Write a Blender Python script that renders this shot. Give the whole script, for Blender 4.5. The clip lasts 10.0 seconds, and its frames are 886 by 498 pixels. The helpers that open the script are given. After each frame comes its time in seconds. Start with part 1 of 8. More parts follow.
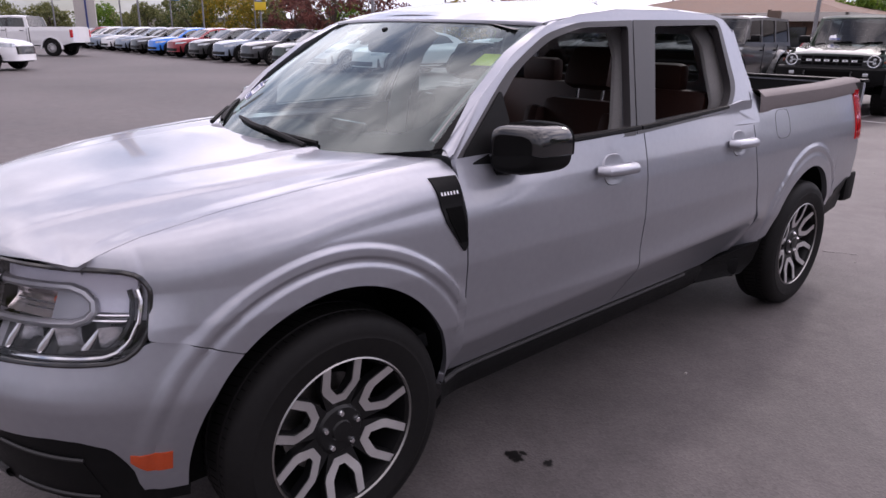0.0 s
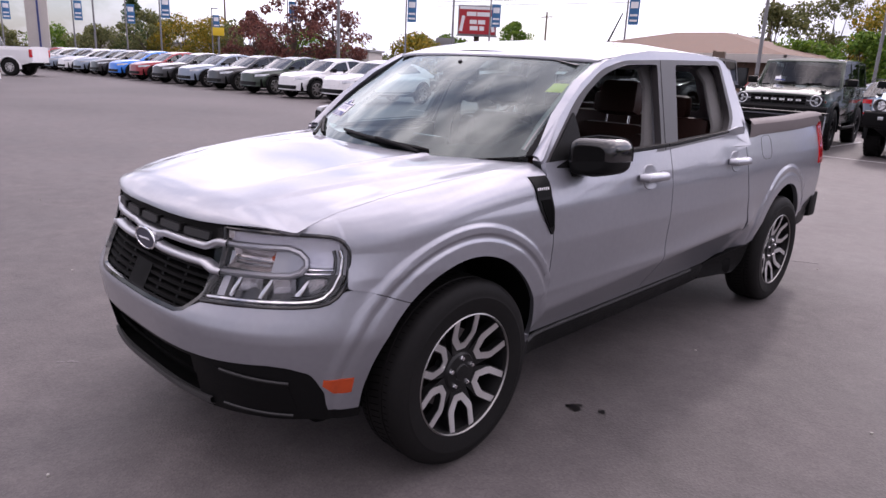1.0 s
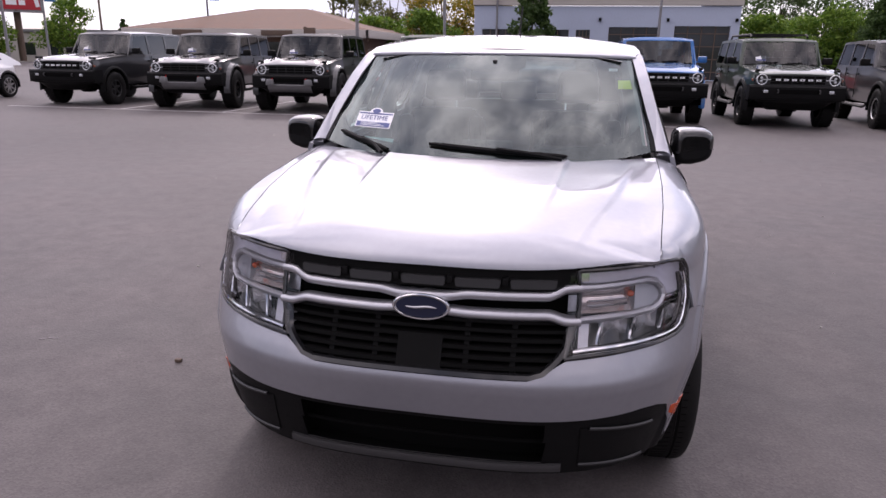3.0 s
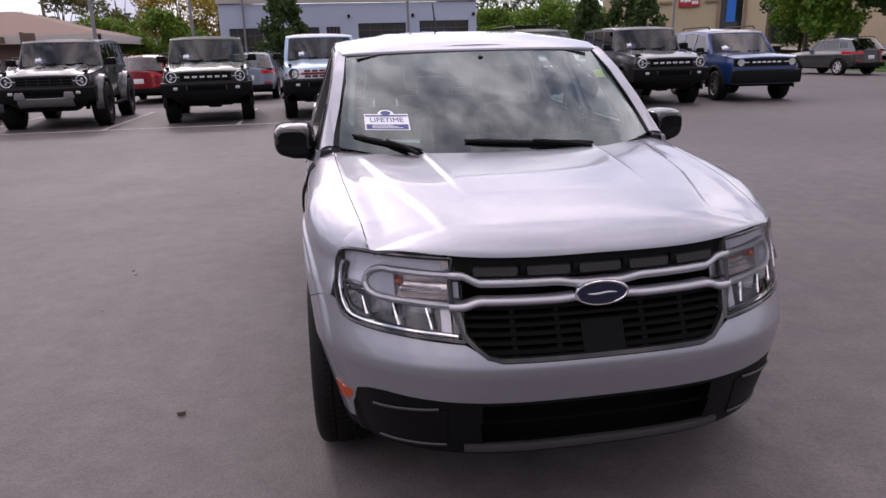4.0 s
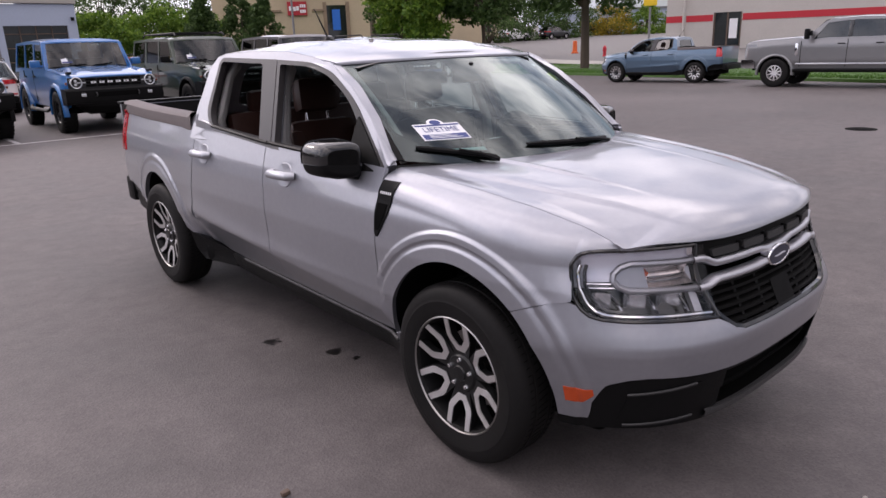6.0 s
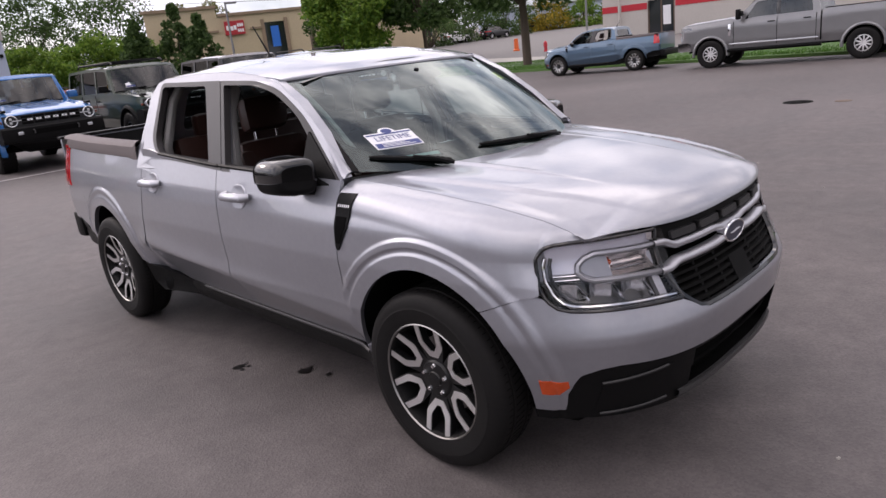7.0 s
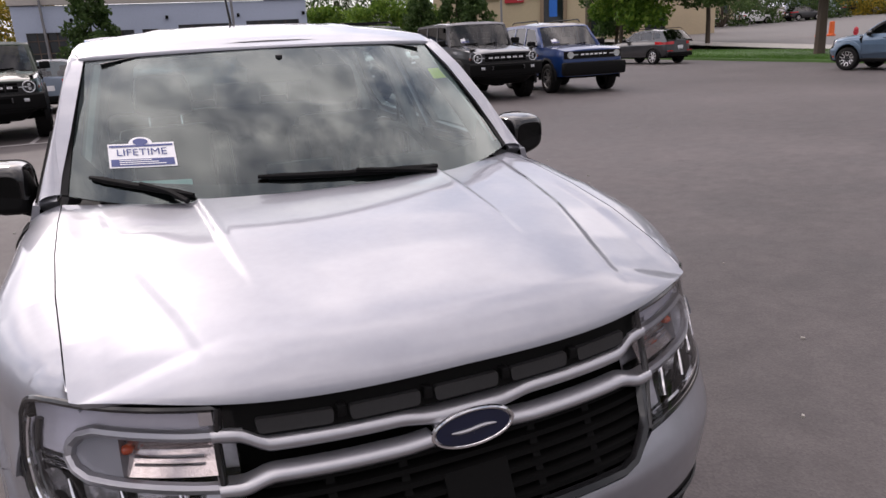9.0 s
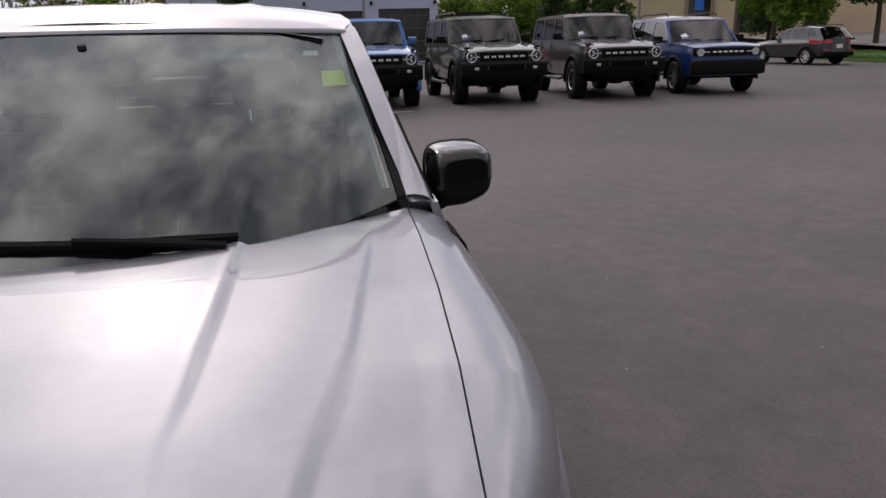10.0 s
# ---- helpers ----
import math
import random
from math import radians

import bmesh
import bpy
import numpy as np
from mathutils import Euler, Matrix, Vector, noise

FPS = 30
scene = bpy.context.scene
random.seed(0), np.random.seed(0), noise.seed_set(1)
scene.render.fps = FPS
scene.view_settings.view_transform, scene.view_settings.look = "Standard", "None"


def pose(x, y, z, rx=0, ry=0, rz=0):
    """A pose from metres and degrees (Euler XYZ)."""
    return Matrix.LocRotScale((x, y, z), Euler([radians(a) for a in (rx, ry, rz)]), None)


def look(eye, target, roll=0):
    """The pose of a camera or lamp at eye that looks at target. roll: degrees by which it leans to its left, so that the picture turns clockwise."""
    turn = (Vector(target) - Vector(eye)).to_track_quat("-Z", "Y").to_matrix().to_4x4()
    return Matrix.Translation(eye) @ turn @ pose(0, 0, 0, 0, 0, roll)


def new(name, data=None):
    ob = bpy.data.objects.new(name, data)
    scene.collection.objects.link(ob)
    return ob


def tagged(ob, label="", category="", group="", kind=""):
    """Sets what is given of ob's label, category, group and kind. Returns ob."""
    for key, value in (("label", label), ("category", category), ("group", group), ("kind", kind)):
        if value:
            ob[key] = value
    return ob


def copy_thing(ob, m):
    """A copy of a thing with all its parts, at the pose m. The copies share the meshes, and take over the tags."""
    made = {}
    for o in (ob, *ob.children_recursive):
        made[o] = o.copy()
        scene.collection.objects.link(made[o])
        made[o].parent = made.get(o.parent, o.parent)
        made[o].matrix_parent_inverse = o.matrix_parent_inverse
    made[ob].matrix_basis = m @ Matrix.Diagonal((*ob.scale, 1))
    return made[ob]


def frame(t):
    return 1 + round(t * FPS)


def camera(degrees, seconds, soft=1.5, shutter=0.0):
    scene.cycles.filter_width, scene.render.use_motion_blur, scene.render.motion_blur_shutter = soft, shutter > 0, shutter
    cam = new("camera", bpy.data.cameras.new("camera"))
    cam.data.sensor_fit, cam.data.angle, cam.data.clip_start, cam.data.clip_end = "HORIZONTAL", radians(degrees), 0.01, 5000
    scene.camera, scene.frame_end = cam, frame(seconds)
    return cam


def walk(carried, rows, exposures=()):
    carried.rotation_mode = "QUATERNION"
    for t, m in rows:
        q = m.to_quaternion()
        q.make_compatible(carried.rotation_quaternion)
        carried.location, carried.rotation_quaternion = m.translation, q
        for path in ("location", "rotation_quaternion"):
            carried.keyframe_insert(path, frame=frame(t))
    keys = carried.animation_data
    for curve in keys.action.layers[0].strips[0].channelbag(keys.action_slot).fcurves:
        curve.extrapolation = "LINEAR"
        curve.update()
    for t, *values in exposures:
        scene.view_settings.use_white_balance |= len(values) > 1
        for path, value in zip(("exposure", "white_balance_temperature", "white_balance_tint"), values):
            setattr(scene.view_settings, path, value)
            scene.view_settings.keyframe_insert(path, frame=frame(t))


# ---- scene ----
cam = camera(65.8, 10.0)
PATH = [
    (0, (2.37, -0.941, 1.482), (0.933, 0.313, 0.882), 1.0),
    (0.5, (2.526, -1.341, 1.482), (1.123, -0.033, 0.915), 1.1),
    (1, (2.453, -1.742, 1.469), (1.092, -0.37, 0.953), 2.6),
    (1.5, (2.109, -2.06, 1.446), (0.919, -0.56, 0.867), 3.2),
    (2, (1.583, -2.282, 1.461), (0.574, -0.645, 0.912), 2.3),
    (3.5, (-0.195, -2.665, 1.534), (-0.188, -0.744, 0.976), 0.1),
    (4, (-0.783, -2.625, 1.528), (-0.466, -0.73, 0.972), -1.5),
    (4.5, (-1.332, -2.534, 1.551), (-0.701, -0.726, 0.973), -3.0),
    (5, (-1.792, -2.303, 1.555), (-0.857, -0.624, 1.0), -2.9),
    (6.5, (-2.575, -1.697, 1.593), (-1.248, -0.315, 1.016), -3.3),
    (7, (-2.466, -1.783, 1.585), (-1.127, -0.408, 1.023), -6.5),
    (7.5, (-2.109, -2.005, 1.566), (-0.889, -0.52, 1.013), -5.1),
    (8, (-1.627, -2.077, 1.541), (-0.502, -0.528, 0.962), -2.1),
    (8.5, (-1.058, -2.062, 1.542), (-0.183, -0.362, 0.954), -3.4),
    (9, (-0.463, -1.833, 1.511), (0.26, -0.059, 0.936), -3.0),
    (9.5, (0.077, -1.548, 1.504), (0.692, 0.269, 0.935), -2.6),
    (10, (0.512, -1.129, 1.488), (0.892, 0.745, 0.904), -1.6),
]
EXPOSURES = [(0.0, 0.32, 6420, 26), (1.2, 0.48, 6450, 27), (2.2, 0.36, 6450, 27), (3.0, 0.27, 6480, 26), (4.5, 0.10, 6520, 25), (6.5, 0.34, 6650, 20), (8.5, 0.32, 6750, 19), (9.2, 0.02, 6750, 19), (10.0, -0.38, 6750, 19)]
walk(cam, [(t, look(eye, target, roll)) for t, eye, target, roll in PATH], EXPOSURES)

# ---- light ----
sun_dir = Vector((-0.21, 0.83, 0.52)).normalized()
world = bpy.data.worlds.new("cloudy_sky")
scene.world = world
world.use_nodes = True
wn, wl = world.node_tree.nodes, world.node_tree.links
wn.clear()
w_out = wn.new("ShaderNodeOutputWorld")
w_bg = wn.new("ShaderNodeBackground")
w_sky = wn.new("ShaderNodeTexSky")
w_sky.sky_type = "NISHITA"
w_sky.sun_disc = False
w_sky.sun_elevation = math.asin(sun_dir.z)
w_sky.sun_rotation = math.atan2(sun_dir.x, sun_dir.y)
w_tc = wn.new("ShaderNodeTexCoord")
w_map = wn.new("ShaderNodeMapping")
w_map.inputs["Scale"].default_value = (1.0, 1.0, 1.5)
w_n1 = wn.new("ShaderNodeTexNoise")
w_n1.inputs["Scale"].default_value = 3.0
w_n1.inputs["Detail"].default_value = 9
w_n1.inputs["Roughness"].default_value = 0.58
w_ramp = wn.new("ShaderNodeValToRGB")
w_ramp.color_ramp.elements[0].position = 0.38
w_ramp.color_ramp.elements[1].position = 0.58
w_n2 = wn.new("ShaderNodeTexNoise")
w_n2.inputs["Scale"].default_value = 4.6
w_n2.inputs["Detail"].default_value = 8
w_cloud = wn.new("ShaderNodeValToRGB")
w_cloud.color_ramp.elements[0].position = 0.33
w_cloud.color_ramp.elements[0].color = (8.4, 8.3, 8.6, 1)
w_cloud.color_ramp.elements[1].position = 0.62
w_cloud.color_ramp.elements[1].color = (19.6, 18.9, 18.6, 1)
w_mix = wn.new("ShaderNodeMix")
w_mix.data_type = "RGBA"
w_ramp.color_ramp.elements[0].color = (0.16, 0.16, 0.16, 1)
wl.new(w_tc.outputs["Generated"], w_map.inputs["Vector"])
wl.new(w_map.outputs["Vector"], w_n1.inputs["Vector"])
wl.new(w_map.outputs["Vector"], w_n2.inputs["Vector"])
wl.new(w_n1.outputs["Fac"], w_ramp.inputs["Fac"])
wl.new(w_n2.outputs["Fac"], w_cloud.inputs["Fac"])
wl.new(w_ramp.outputs["Color"], w_mix.inputs["Factor"])
wl.new(w_sky.outputs["Color"], w_mix.inputs["A"])
wl.new(w_cloud.outputs["Color"], w_mix.inputs["B"])
w_sep = wn.new("ShaderNodeSeparateXYZ")
w_low = wn.new("ShaderNodeValToRGB")
w_low.color_ramp.elements[0].position = 0.0
w_low.color_ramp.elements[0].color = (0.38, 0.42, 0.48, 1)
w_low.color_ramp.elements[1].position = 0.50
w_low.color_ramp.elements[1].color = (1, 1, 1, 1)
w_dim = wn.new("ShaderNodeMix")
w_dim.data_type, w_dim.blend_type = "RGBA", "MULTIPLY"
w_dim.inputs["Factor"].default_value = 1
wl.new(w_tc.outputs["Generated"], w_sep.inputs["Vector"])
wl.new(w_sep.outputs["Z"], w_low.inputs["Fac"])
wl.new(w_mix.outputs["Result"], w_dim.inputs["A"])
wl.new(w_low.outputs["Color"], w_dim.inputs["B"])
# the cloud cover glows towards the sun and dulls away from it
w_dot = wn.new("ShaderNodeVectorMath")
w_dot.operation = "DOT_PRODUCT"
w_dot.inputs[1].default_value = sun_dir
w_glow = wn.new("ShaderNodeMapRange")
w_glow.inputs["From Min"].default_value, w_glow.inputs["From Max"].default_value = -0.9, 1.0
w_glow.inputs["To Min"].default_value, w_glow.inputs["To Max"].default_value = 0.36, 1.12
w_side = wn.new("ShaderNodeMix")
w_side.data_type, w_side.blend_type = "RGBA", "MULTIPLY"
w_side.inputs["Factor"].default_value = 1
wl.new(w_tc.outputs["Generated"], w_dot.inputs[0])
wl.new(w_dot.outputs["Value"], w_glow.inputs["Value"])
wl.new(w_dim.outputs["Result"], w_side.inputs["A"])
wl.new(w_glow.outputs["Result"], w_side.inputs["B"])
wl.new(w_side.outputs["Result"], w_bg.inputs["Color"])
w_bg.inputs["Strength"].default_value = 0.148
wl.new(w_bg.outputs["Background"], w_out.inputs["Surface"])

sun_data = bpy.data.lights.new("sun", "SUN")
sun_data.energy = 0.5
sun_data.angle = radians(4)
sun_data.color = (1.0, 0.95, 0.88)
sun = new("sun", sun_data)
sun.matrix_world = look(sun_dir * 60, (0, 0, 0))


# ---- materials ----
def mat(name, color, rough=0.5, metal=0.0, coat=0.0, var=0.0, scale=8.0, bump=0.0, bscale=200.0, spec=0.5, coords="Object", flake=0.0, **extra):
    """A principled material: colour varied at two scales, grain in the relief."""
    m = bpy.data.materials.new(name)
    m.use_nodes = True
    n, l = m.node_tree.nodes, m.node_tree.links
    b = n["Principled BSDF"]
    b.inputs["Base Color"].default_value = (*color, 1)
    b.inputs["Roughness"].default_value = rough
    b.inputs["Metallic"].default_value = metal
    b.inputs["Coat Weight"].default_value = coat
    b.inputs["Coat Roughness"].default_value = 0.035
    b.inputs["Specular IOR Level"].default_value = spec
    tc = n.new("ShaderNodeTexCoord")
    if var:
        n1 = n.new("ShaderNodeTexNoise")
        n1.inputs["Scale"].default_value, n1.inputs["Detail"].default_value = scale, 6
        n2 = n.new("ShaderNodeTexNoise")
        n2.inputs["Scale"].default_value, n2.inputs["Detail"].default_value = scale * 14, 3
        add = n.new("ShaderNodeMath")
        add.operation = "ADD"
        rng = n.new("ShaderNodeMapRange")
        rng.inputs["From Min"].default_value, rng.inputs["From Max"].default_value = 0.6, 1.4
        rng.inputs["To Min"].default_value, rng.inputs["To Max"].default_value = 1 - var, 1 + var
        mul = n.new("ShaderNodeMix")
        mul.data_type, mul.blend_type = "RGBA", "MULTIPLY"
        mul.inputs["Factor"].default_value = 1
        mul.inputs["A"].default_value = (*color, 1)
        for t in (n1, n2):
            l.new(tc.outputs[coords], t.inputs["Vector"])
        l.new(n1.outputs["Fac"], add.inputs[0])
        l.new(n2.outputs["Fac"], add.inputs[1])
        l.new(add.outputs[0], rng.inputs["Value"])
        l.new(rng.outputs["Result"], mul.inputs["B"])
        l.new(mul.outputs["Result"], b.inputs["Base Color"])
        rr = n.new("ShaderNodeMapRange")
        rr.inputs["From Min"].default_value, rr.inputs["From Max"].default_value = 0.3, 0.7
        rr.inputs["To Min"].default_value, rr.inputs["To Max"].default_value = rough * (1 - var * 0.6), min(1, rough * (1 + var * 0.6))
        l.new(n1.outputs["Fac"], rr.inputs["Value"])
        l.new(rr.outputs["Result"], b.inputs["Roughness"])
    if bump:
        nb = n.new("ShaderNodeTexNoise")
        nb.inputs["Scale"].default_value, nb.inputs["Detail"].default_value = bscale, 2
        bp = n.new("ShaderNodeBump")
        bp.inputs["Strength"].default_value, bp.inputs["Distance"].default_value = bump, 0.002
        l.new(tc.outputs[coords], nb.inputs["Vector"])
        l.new(nb.outputs["Fac"], bp.inputs["Height"])
        l.new(bp.outputs["Normal"], b.inputs["Normal"])
    for key, value in extra.items():
        b.inputs[key.replace("_", " ")].default_value = value
    return m


def car_paint(name, color, metal=0.0, rough=0.35):
    return mat(name, color, rough=rough, metal=metal, coat=1.0, var=0.05, scale=3.0, bump=0.03 if metal else 0.0, bscale=900)


def glass(name, tint, alpha_mix, rough=0.0, gloss=(1, 1, 1)):
    """Thin pane: see-through with a tint, and mirror gloss by Fresnel."""
    m = bpy.data.materials.new(name)
    m.use_nodes = True
    n, l = m.node_tree.nodes, m.node_tree.links
    n.clear()
    out, mix = n.new("ShaderNodeOutputMaterial"), n.new("ShaderNodeMixShader")
    tr, gl, fr = n.new("ShaderNodeBsdfTransparent"), n.new("ShaderNodeBsdfGlossy"), n.new("ShaderNodeFresnel")
    tr.inputs["Color"].default_value = (*tint, 1)
    gl.inputs["Roughness"].default_value = rough
    gl.inputs["Color"].default_value = (*gloss, 1)
    fr.inputs["IOR"].default_value = alpha_mix
    l.new(fr.outputs["Fac"], mix.inputs["Fac"])
    l.new(tr.outputs[0], mix.inputs[1])
    l.new(gl.outputs[0], mix.inputs[2])
    l.new(mix.outputs[0], out.inputs["Surface"])
    return m


SILVER = car_paint("silver_metallic_paint", (0.345, 0.352, 0.39), 0.84, 0.45)
SILVER_TRIM = mat("satin_silver_trim", (0.45, 0.45, 0.48), 0.34, 0.8, coat=0.3, var=0.04)
BLACK_GLOSS = mat("gloss_black_plastic", (0.008, 0.008, 0.009), 0.12, coat=0.6, var=0.1)
BLACK_PLASTIC = mat("grained_black_plastic", (0.0045, 0.0045, 0.0048), 0.52, var=0.18, scale=5, bump=0.25, bscale=500, spec=0.14)
GREY_PLASTIC = mat("grey_plastic", (0.038, 0.037, 0.038), 0.5, var=0.12, bump=0.3, bscale=500)
TRIM_DARK = mat("dark_satin_trim", (0.012, 0.012, 0.013), 0.45, var=0.12)
PILLAR_GREY = mat("satin_charcoal_film", (0.035, 0.032, 0.033), 0.38, var=0.1)
# near-black stand-in for shade in hollows, also used on dark parts
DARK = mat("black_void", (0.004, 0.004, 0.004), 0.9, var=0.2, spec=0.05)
RUBBER = mat("tyre_rubber", (0.0085, 0.008, 0.008), 0.62, var=0.25, scale=4, bump=0.25, bscale=300, spec=0.15)
RIM_BLACK = mat("gloss_black_alloy", (0.006, 0.006, 0.0065), 0.4, 0.0, coat=0.1, var=0.1, spec=0.3)
RIM_BRIGHT = mat("machined_alloy", (0.74, 0.73, 0.73), 0.36, 0.9, var=0.08, scale=20)
CHROME = mat("chrome", (0.85, 0.85, 0.87), 0.06, 1.0)
STEEL = mat("brake_steel", (0.35, 0.34, 0.33), 0.35, 1.0, var=0.2)
ORANGE = mat("orange_reflector", (0.45, 0.055, 0.008), 0.25, coat=0.5, var=0.15, scale=40)
RED_LAMP = mat("red_lamp", (0.55, 0.01, 0.015), 0.12, coat=1.0, var=0.1)
LEATHER = mat("brown_leather", (0.028, 0.010, 0.007), 0.5, var=0.2, scale=6, spec=0.3)
HEADLINER = mat("grey_trim_cloth", (0.34, 0.33, 0.325), 0.85, var=0.08)
DASH = mat("dark_dash", (0.028, 0.029, 0.031), 0.7, var=0.15, spec=0.2)
WHITE_PRINT = mat("white_print", (0.82, 0.82, 0.85), 0.5, var=0.03)
NAVY_PRINT = mat("navy_print", (0.05, 0.07, 0.22), 0.5, var=0.1)
YELLOW_PRINT = mat("yellow_green_sticker", (0.72, 0.80, 0.04), 0.5, var=0.05)
TEAL_PRINT = mat("pale_teal_paper", (0.45, 0.68, 0.66), 0.6, var=0.06)
EMBLEM_BLUE = mat("emblem_blue", (0.006, 0.010, 0.035), 0.3, coat=0.3, var=0.1)
WINDSHIELD = glass("windshield_glass", (0.40, 0.55, 0.53), 1.80, gloss=(0.90, 1.0, 0.99))
CLEAR = glass("clear_lens", (0.97, 0.97, 0.98), 1.42)
REAR_GLASS = glass("privacy_glass", (0.35, 0.38, 0.38), 1.5)


# ---- building helpers ----
class Build:
    """Collects vertices and faces of one mesh."""

    def __init__(self):
        self.v, self.f, self.m = [], [], []

    def raw(self, verts, faces, slot=0):
        k = len(self.v)
        self.v += [tuple(p) for p in verts]
        self.f += [tuple(i + k for i in face) for face in faces]
        self.m += [slot] * len(faces)

    def grid(self, P, flip=False, skirt=0.0, slot=0, keep=None):
        """A sheet from an array (n, m, 3); skirt: a flange turned in by that much all round."""
        P = np.asarray(P, float)
        n, m = P.shape[:2]
        k = lambda i, j: i * m + j
        faces = []
        for i in range(n - 1):
            for j in range(m - 1):
                if keep is not None and not keep(*(P[i, j] + P[i + 1, j + 1] + P[i, j + 1] + P[i + 1, j]) / 4):
                    continue
                q = (k(i, j), k(i + 1, j), k(i + 1, j + 1), k(i, j + 1))
                faces.append(q[::-1] if flip else q)
        self.raw(P.reshape(-1, 3), faces, slot)
        if skirt:
            du, dv = np.gradient(P, axis=0), np.gradient(P, axis=1)
            N = np.cross(du, dv)
            N /= np.linalg.norm(N, axis=2, keepdims=True) + 1e-9
            if flip:
                N = -N
            ring = [(i, 0) for i in range(n)] + [(n - 1, j) for j in range(1, m)] + [(i, m - 1) for i in range(n - 2, -1, -1)] + [(0, j) for j in range(m - 2, 0, -1)]
            a = [P[i, j] for i, j in ring]
            b = [P[i, j] - N[i, j] * skirt for i, j in ring]
            c = len(ring)
            fs = [(i, (i + 1) % c, c + (i + 1) % c, c + i) for i in range(c)]
            self.raw(a + b, [f if flip else f[::-1] for f in fs], slot)

    def box(self, c, s, bevel=0.0, rot=None, taper=(1, 1), slot=0):
        """A box about c of the size s, with chamfered edges; taper scales its top in x and y."""
        bm = bmesh.new()
        bmesh.ops.create_cube(bm, size=1)
        for v in bm.verts:
            kx, ky = (taper if v.co.z > 0 else (1, 1))
            v.co = Vector((v.co.x * s[0] * kx, v.co.y * s[1] * ky, v.co.z * s[2]))
        if bevel:
            bmesh.ops.bevel(bm, geom=bm.edges[:], offset=bevel, segments=2, profile=0.6, affect="EDGES")
        M = Matrix.Translation(c) @ (rot.to_4x4() if rot else Matrix())
        bm.verts.index_update()
        self.raw([M @ v.co for v in bm.verts], [[v.index for v in f.verts] for f in bm.faces], slot)
        bm.free()

    def tube(self, pts, r, n=8, slot=0, flat=1.0):
        """A rod along points; r: one radius or one a point."""
        pts = [Vector(p) for p in pts]
        rs = r if isinstance(r, (list, tuple)) else [r] * len(pts)
        verts, side = [], None
        for i, p in enumerate(pts):
            d = (pts[min(i + 1, len(pts) - 1)] - pts[max(i - 1, 0)]).normalized()
            if side is None:
                side = d.orthogonal().normalized()
            side = (side - d * side.dot(d)).normalized()
            up = d.cross(side)
            verts += [p + (side * math.cos(a) + up * math.sin(a) * flat) * rs[i] for a in (2 * math.pi * j / n for j in range(n))]
        faces = [(i * n + j, i * n + (j + 1) % n, (i + 1) * n + (j + 1) % n, (i + 1) * n + j) for i in range(len(pts) - 1) for j in range(n)]
        faces += [tuple(range(n - 1, -1, -1)), tuple((len(pts) - 1) * n + j for j in range(n))]
        self.raw(verts, faces, slot)

    def lathe(self, prof, n=48, axis="x", at=(0, 0, 0), slot=0, close=False):
        """Turns (radius, height) points about an axis."""
        verts, m = [], len(prof)
        for i in range(n):
            a = 2 * math.pi * i / n
            c, s = math.cos(a), math.sin(a)
            for r, h in prof:
                p = {"x": (h, r * c, r * s), "y": (r * c, h, r * s), "z": (r * c, r * s, h)}[axis]
                verts.append((p[0] + at[0], p[1] + at[1], p[2] + at[2]))
        faces = [(i * m + j, ((i + 1) % n) * m + j, ((i + 1) % n) * m + j + 1, i * m + j + 1) for i in range(n) for j in range(m - 1)]
        if axis == "y":
            faces = [f[::-1] for f in faces]
        self.raw(verts, faces, slot)

    def prism(self, poly, mapping, depth, holes=(), slot=0):
        """A flat outline with holes, laid into space by mapping(a, b, d): d from 0 (front) to depth."""
        from mathutils.geometry import tessellate_polygon

        loops = [list(poly)] + [list(h) for h in holes]
        flat = [p for loop in loops for p in loop]
        tris = tessellate_polygon([[Vector((*p, 0)) for p in loop] for loop in loops])
        if not tris:
            return
        front = [mapping(a, b, 0) for a, b in flat]
        back = [mapping(a, b, depth) for a, b in flat]
        a, b, c = (Vector(front[i]) for i in tris[0])
        out = Vector(front[0]) - Vector(back[0])
        good = []
        for t in tris:
            p, q, r = (Vector(front[i]) for i in t)
            good.append(t if (q - p).cross(r - p).dot(out) > 0 else t[::-1])
        n = len(front)
        faces = list(good) + [tuple(i + n for i in t[::-1]) for t in good]
        k = 0
        for loop in loops:
            c = len(loop)
            faces += [(k + i, k + (i + 1) % c, n + k + (i + 1) % c, n + k + i) for i in range(c)]
            k += c
        self.raw(front + back, faces, slot)

    def done(self, name, mats, parent=None, label="", angle=38, smooth=True, category="", kind="", group=""):
        me = bpy.data.meshes.new(name)
        me.from_pydata(self.v, [], self.f)
        for m in mats if isinstance(mats, (list, tuple)) else [mats]:
            me.materials.append(m)
        if len(me.materials) > 1:
            me.polygons.foreach_set("material_index", self.m)
        me.validate()
        if smooth:
            me.shade_smooth()
            me.set_sharp_from_angle(angle=radians(angle))
        ob = new(name, me)
        if parent:
            ob.parent = parent
        return tagged(ob, label, category, group, kind)


def thing(name, label, category, group="", at=None):
    ob = new(name)
    ob.empty_display_size = 0.2
    if at is not None:
        ob.matrix_world = at
    return tagged(ob, label, category, group)


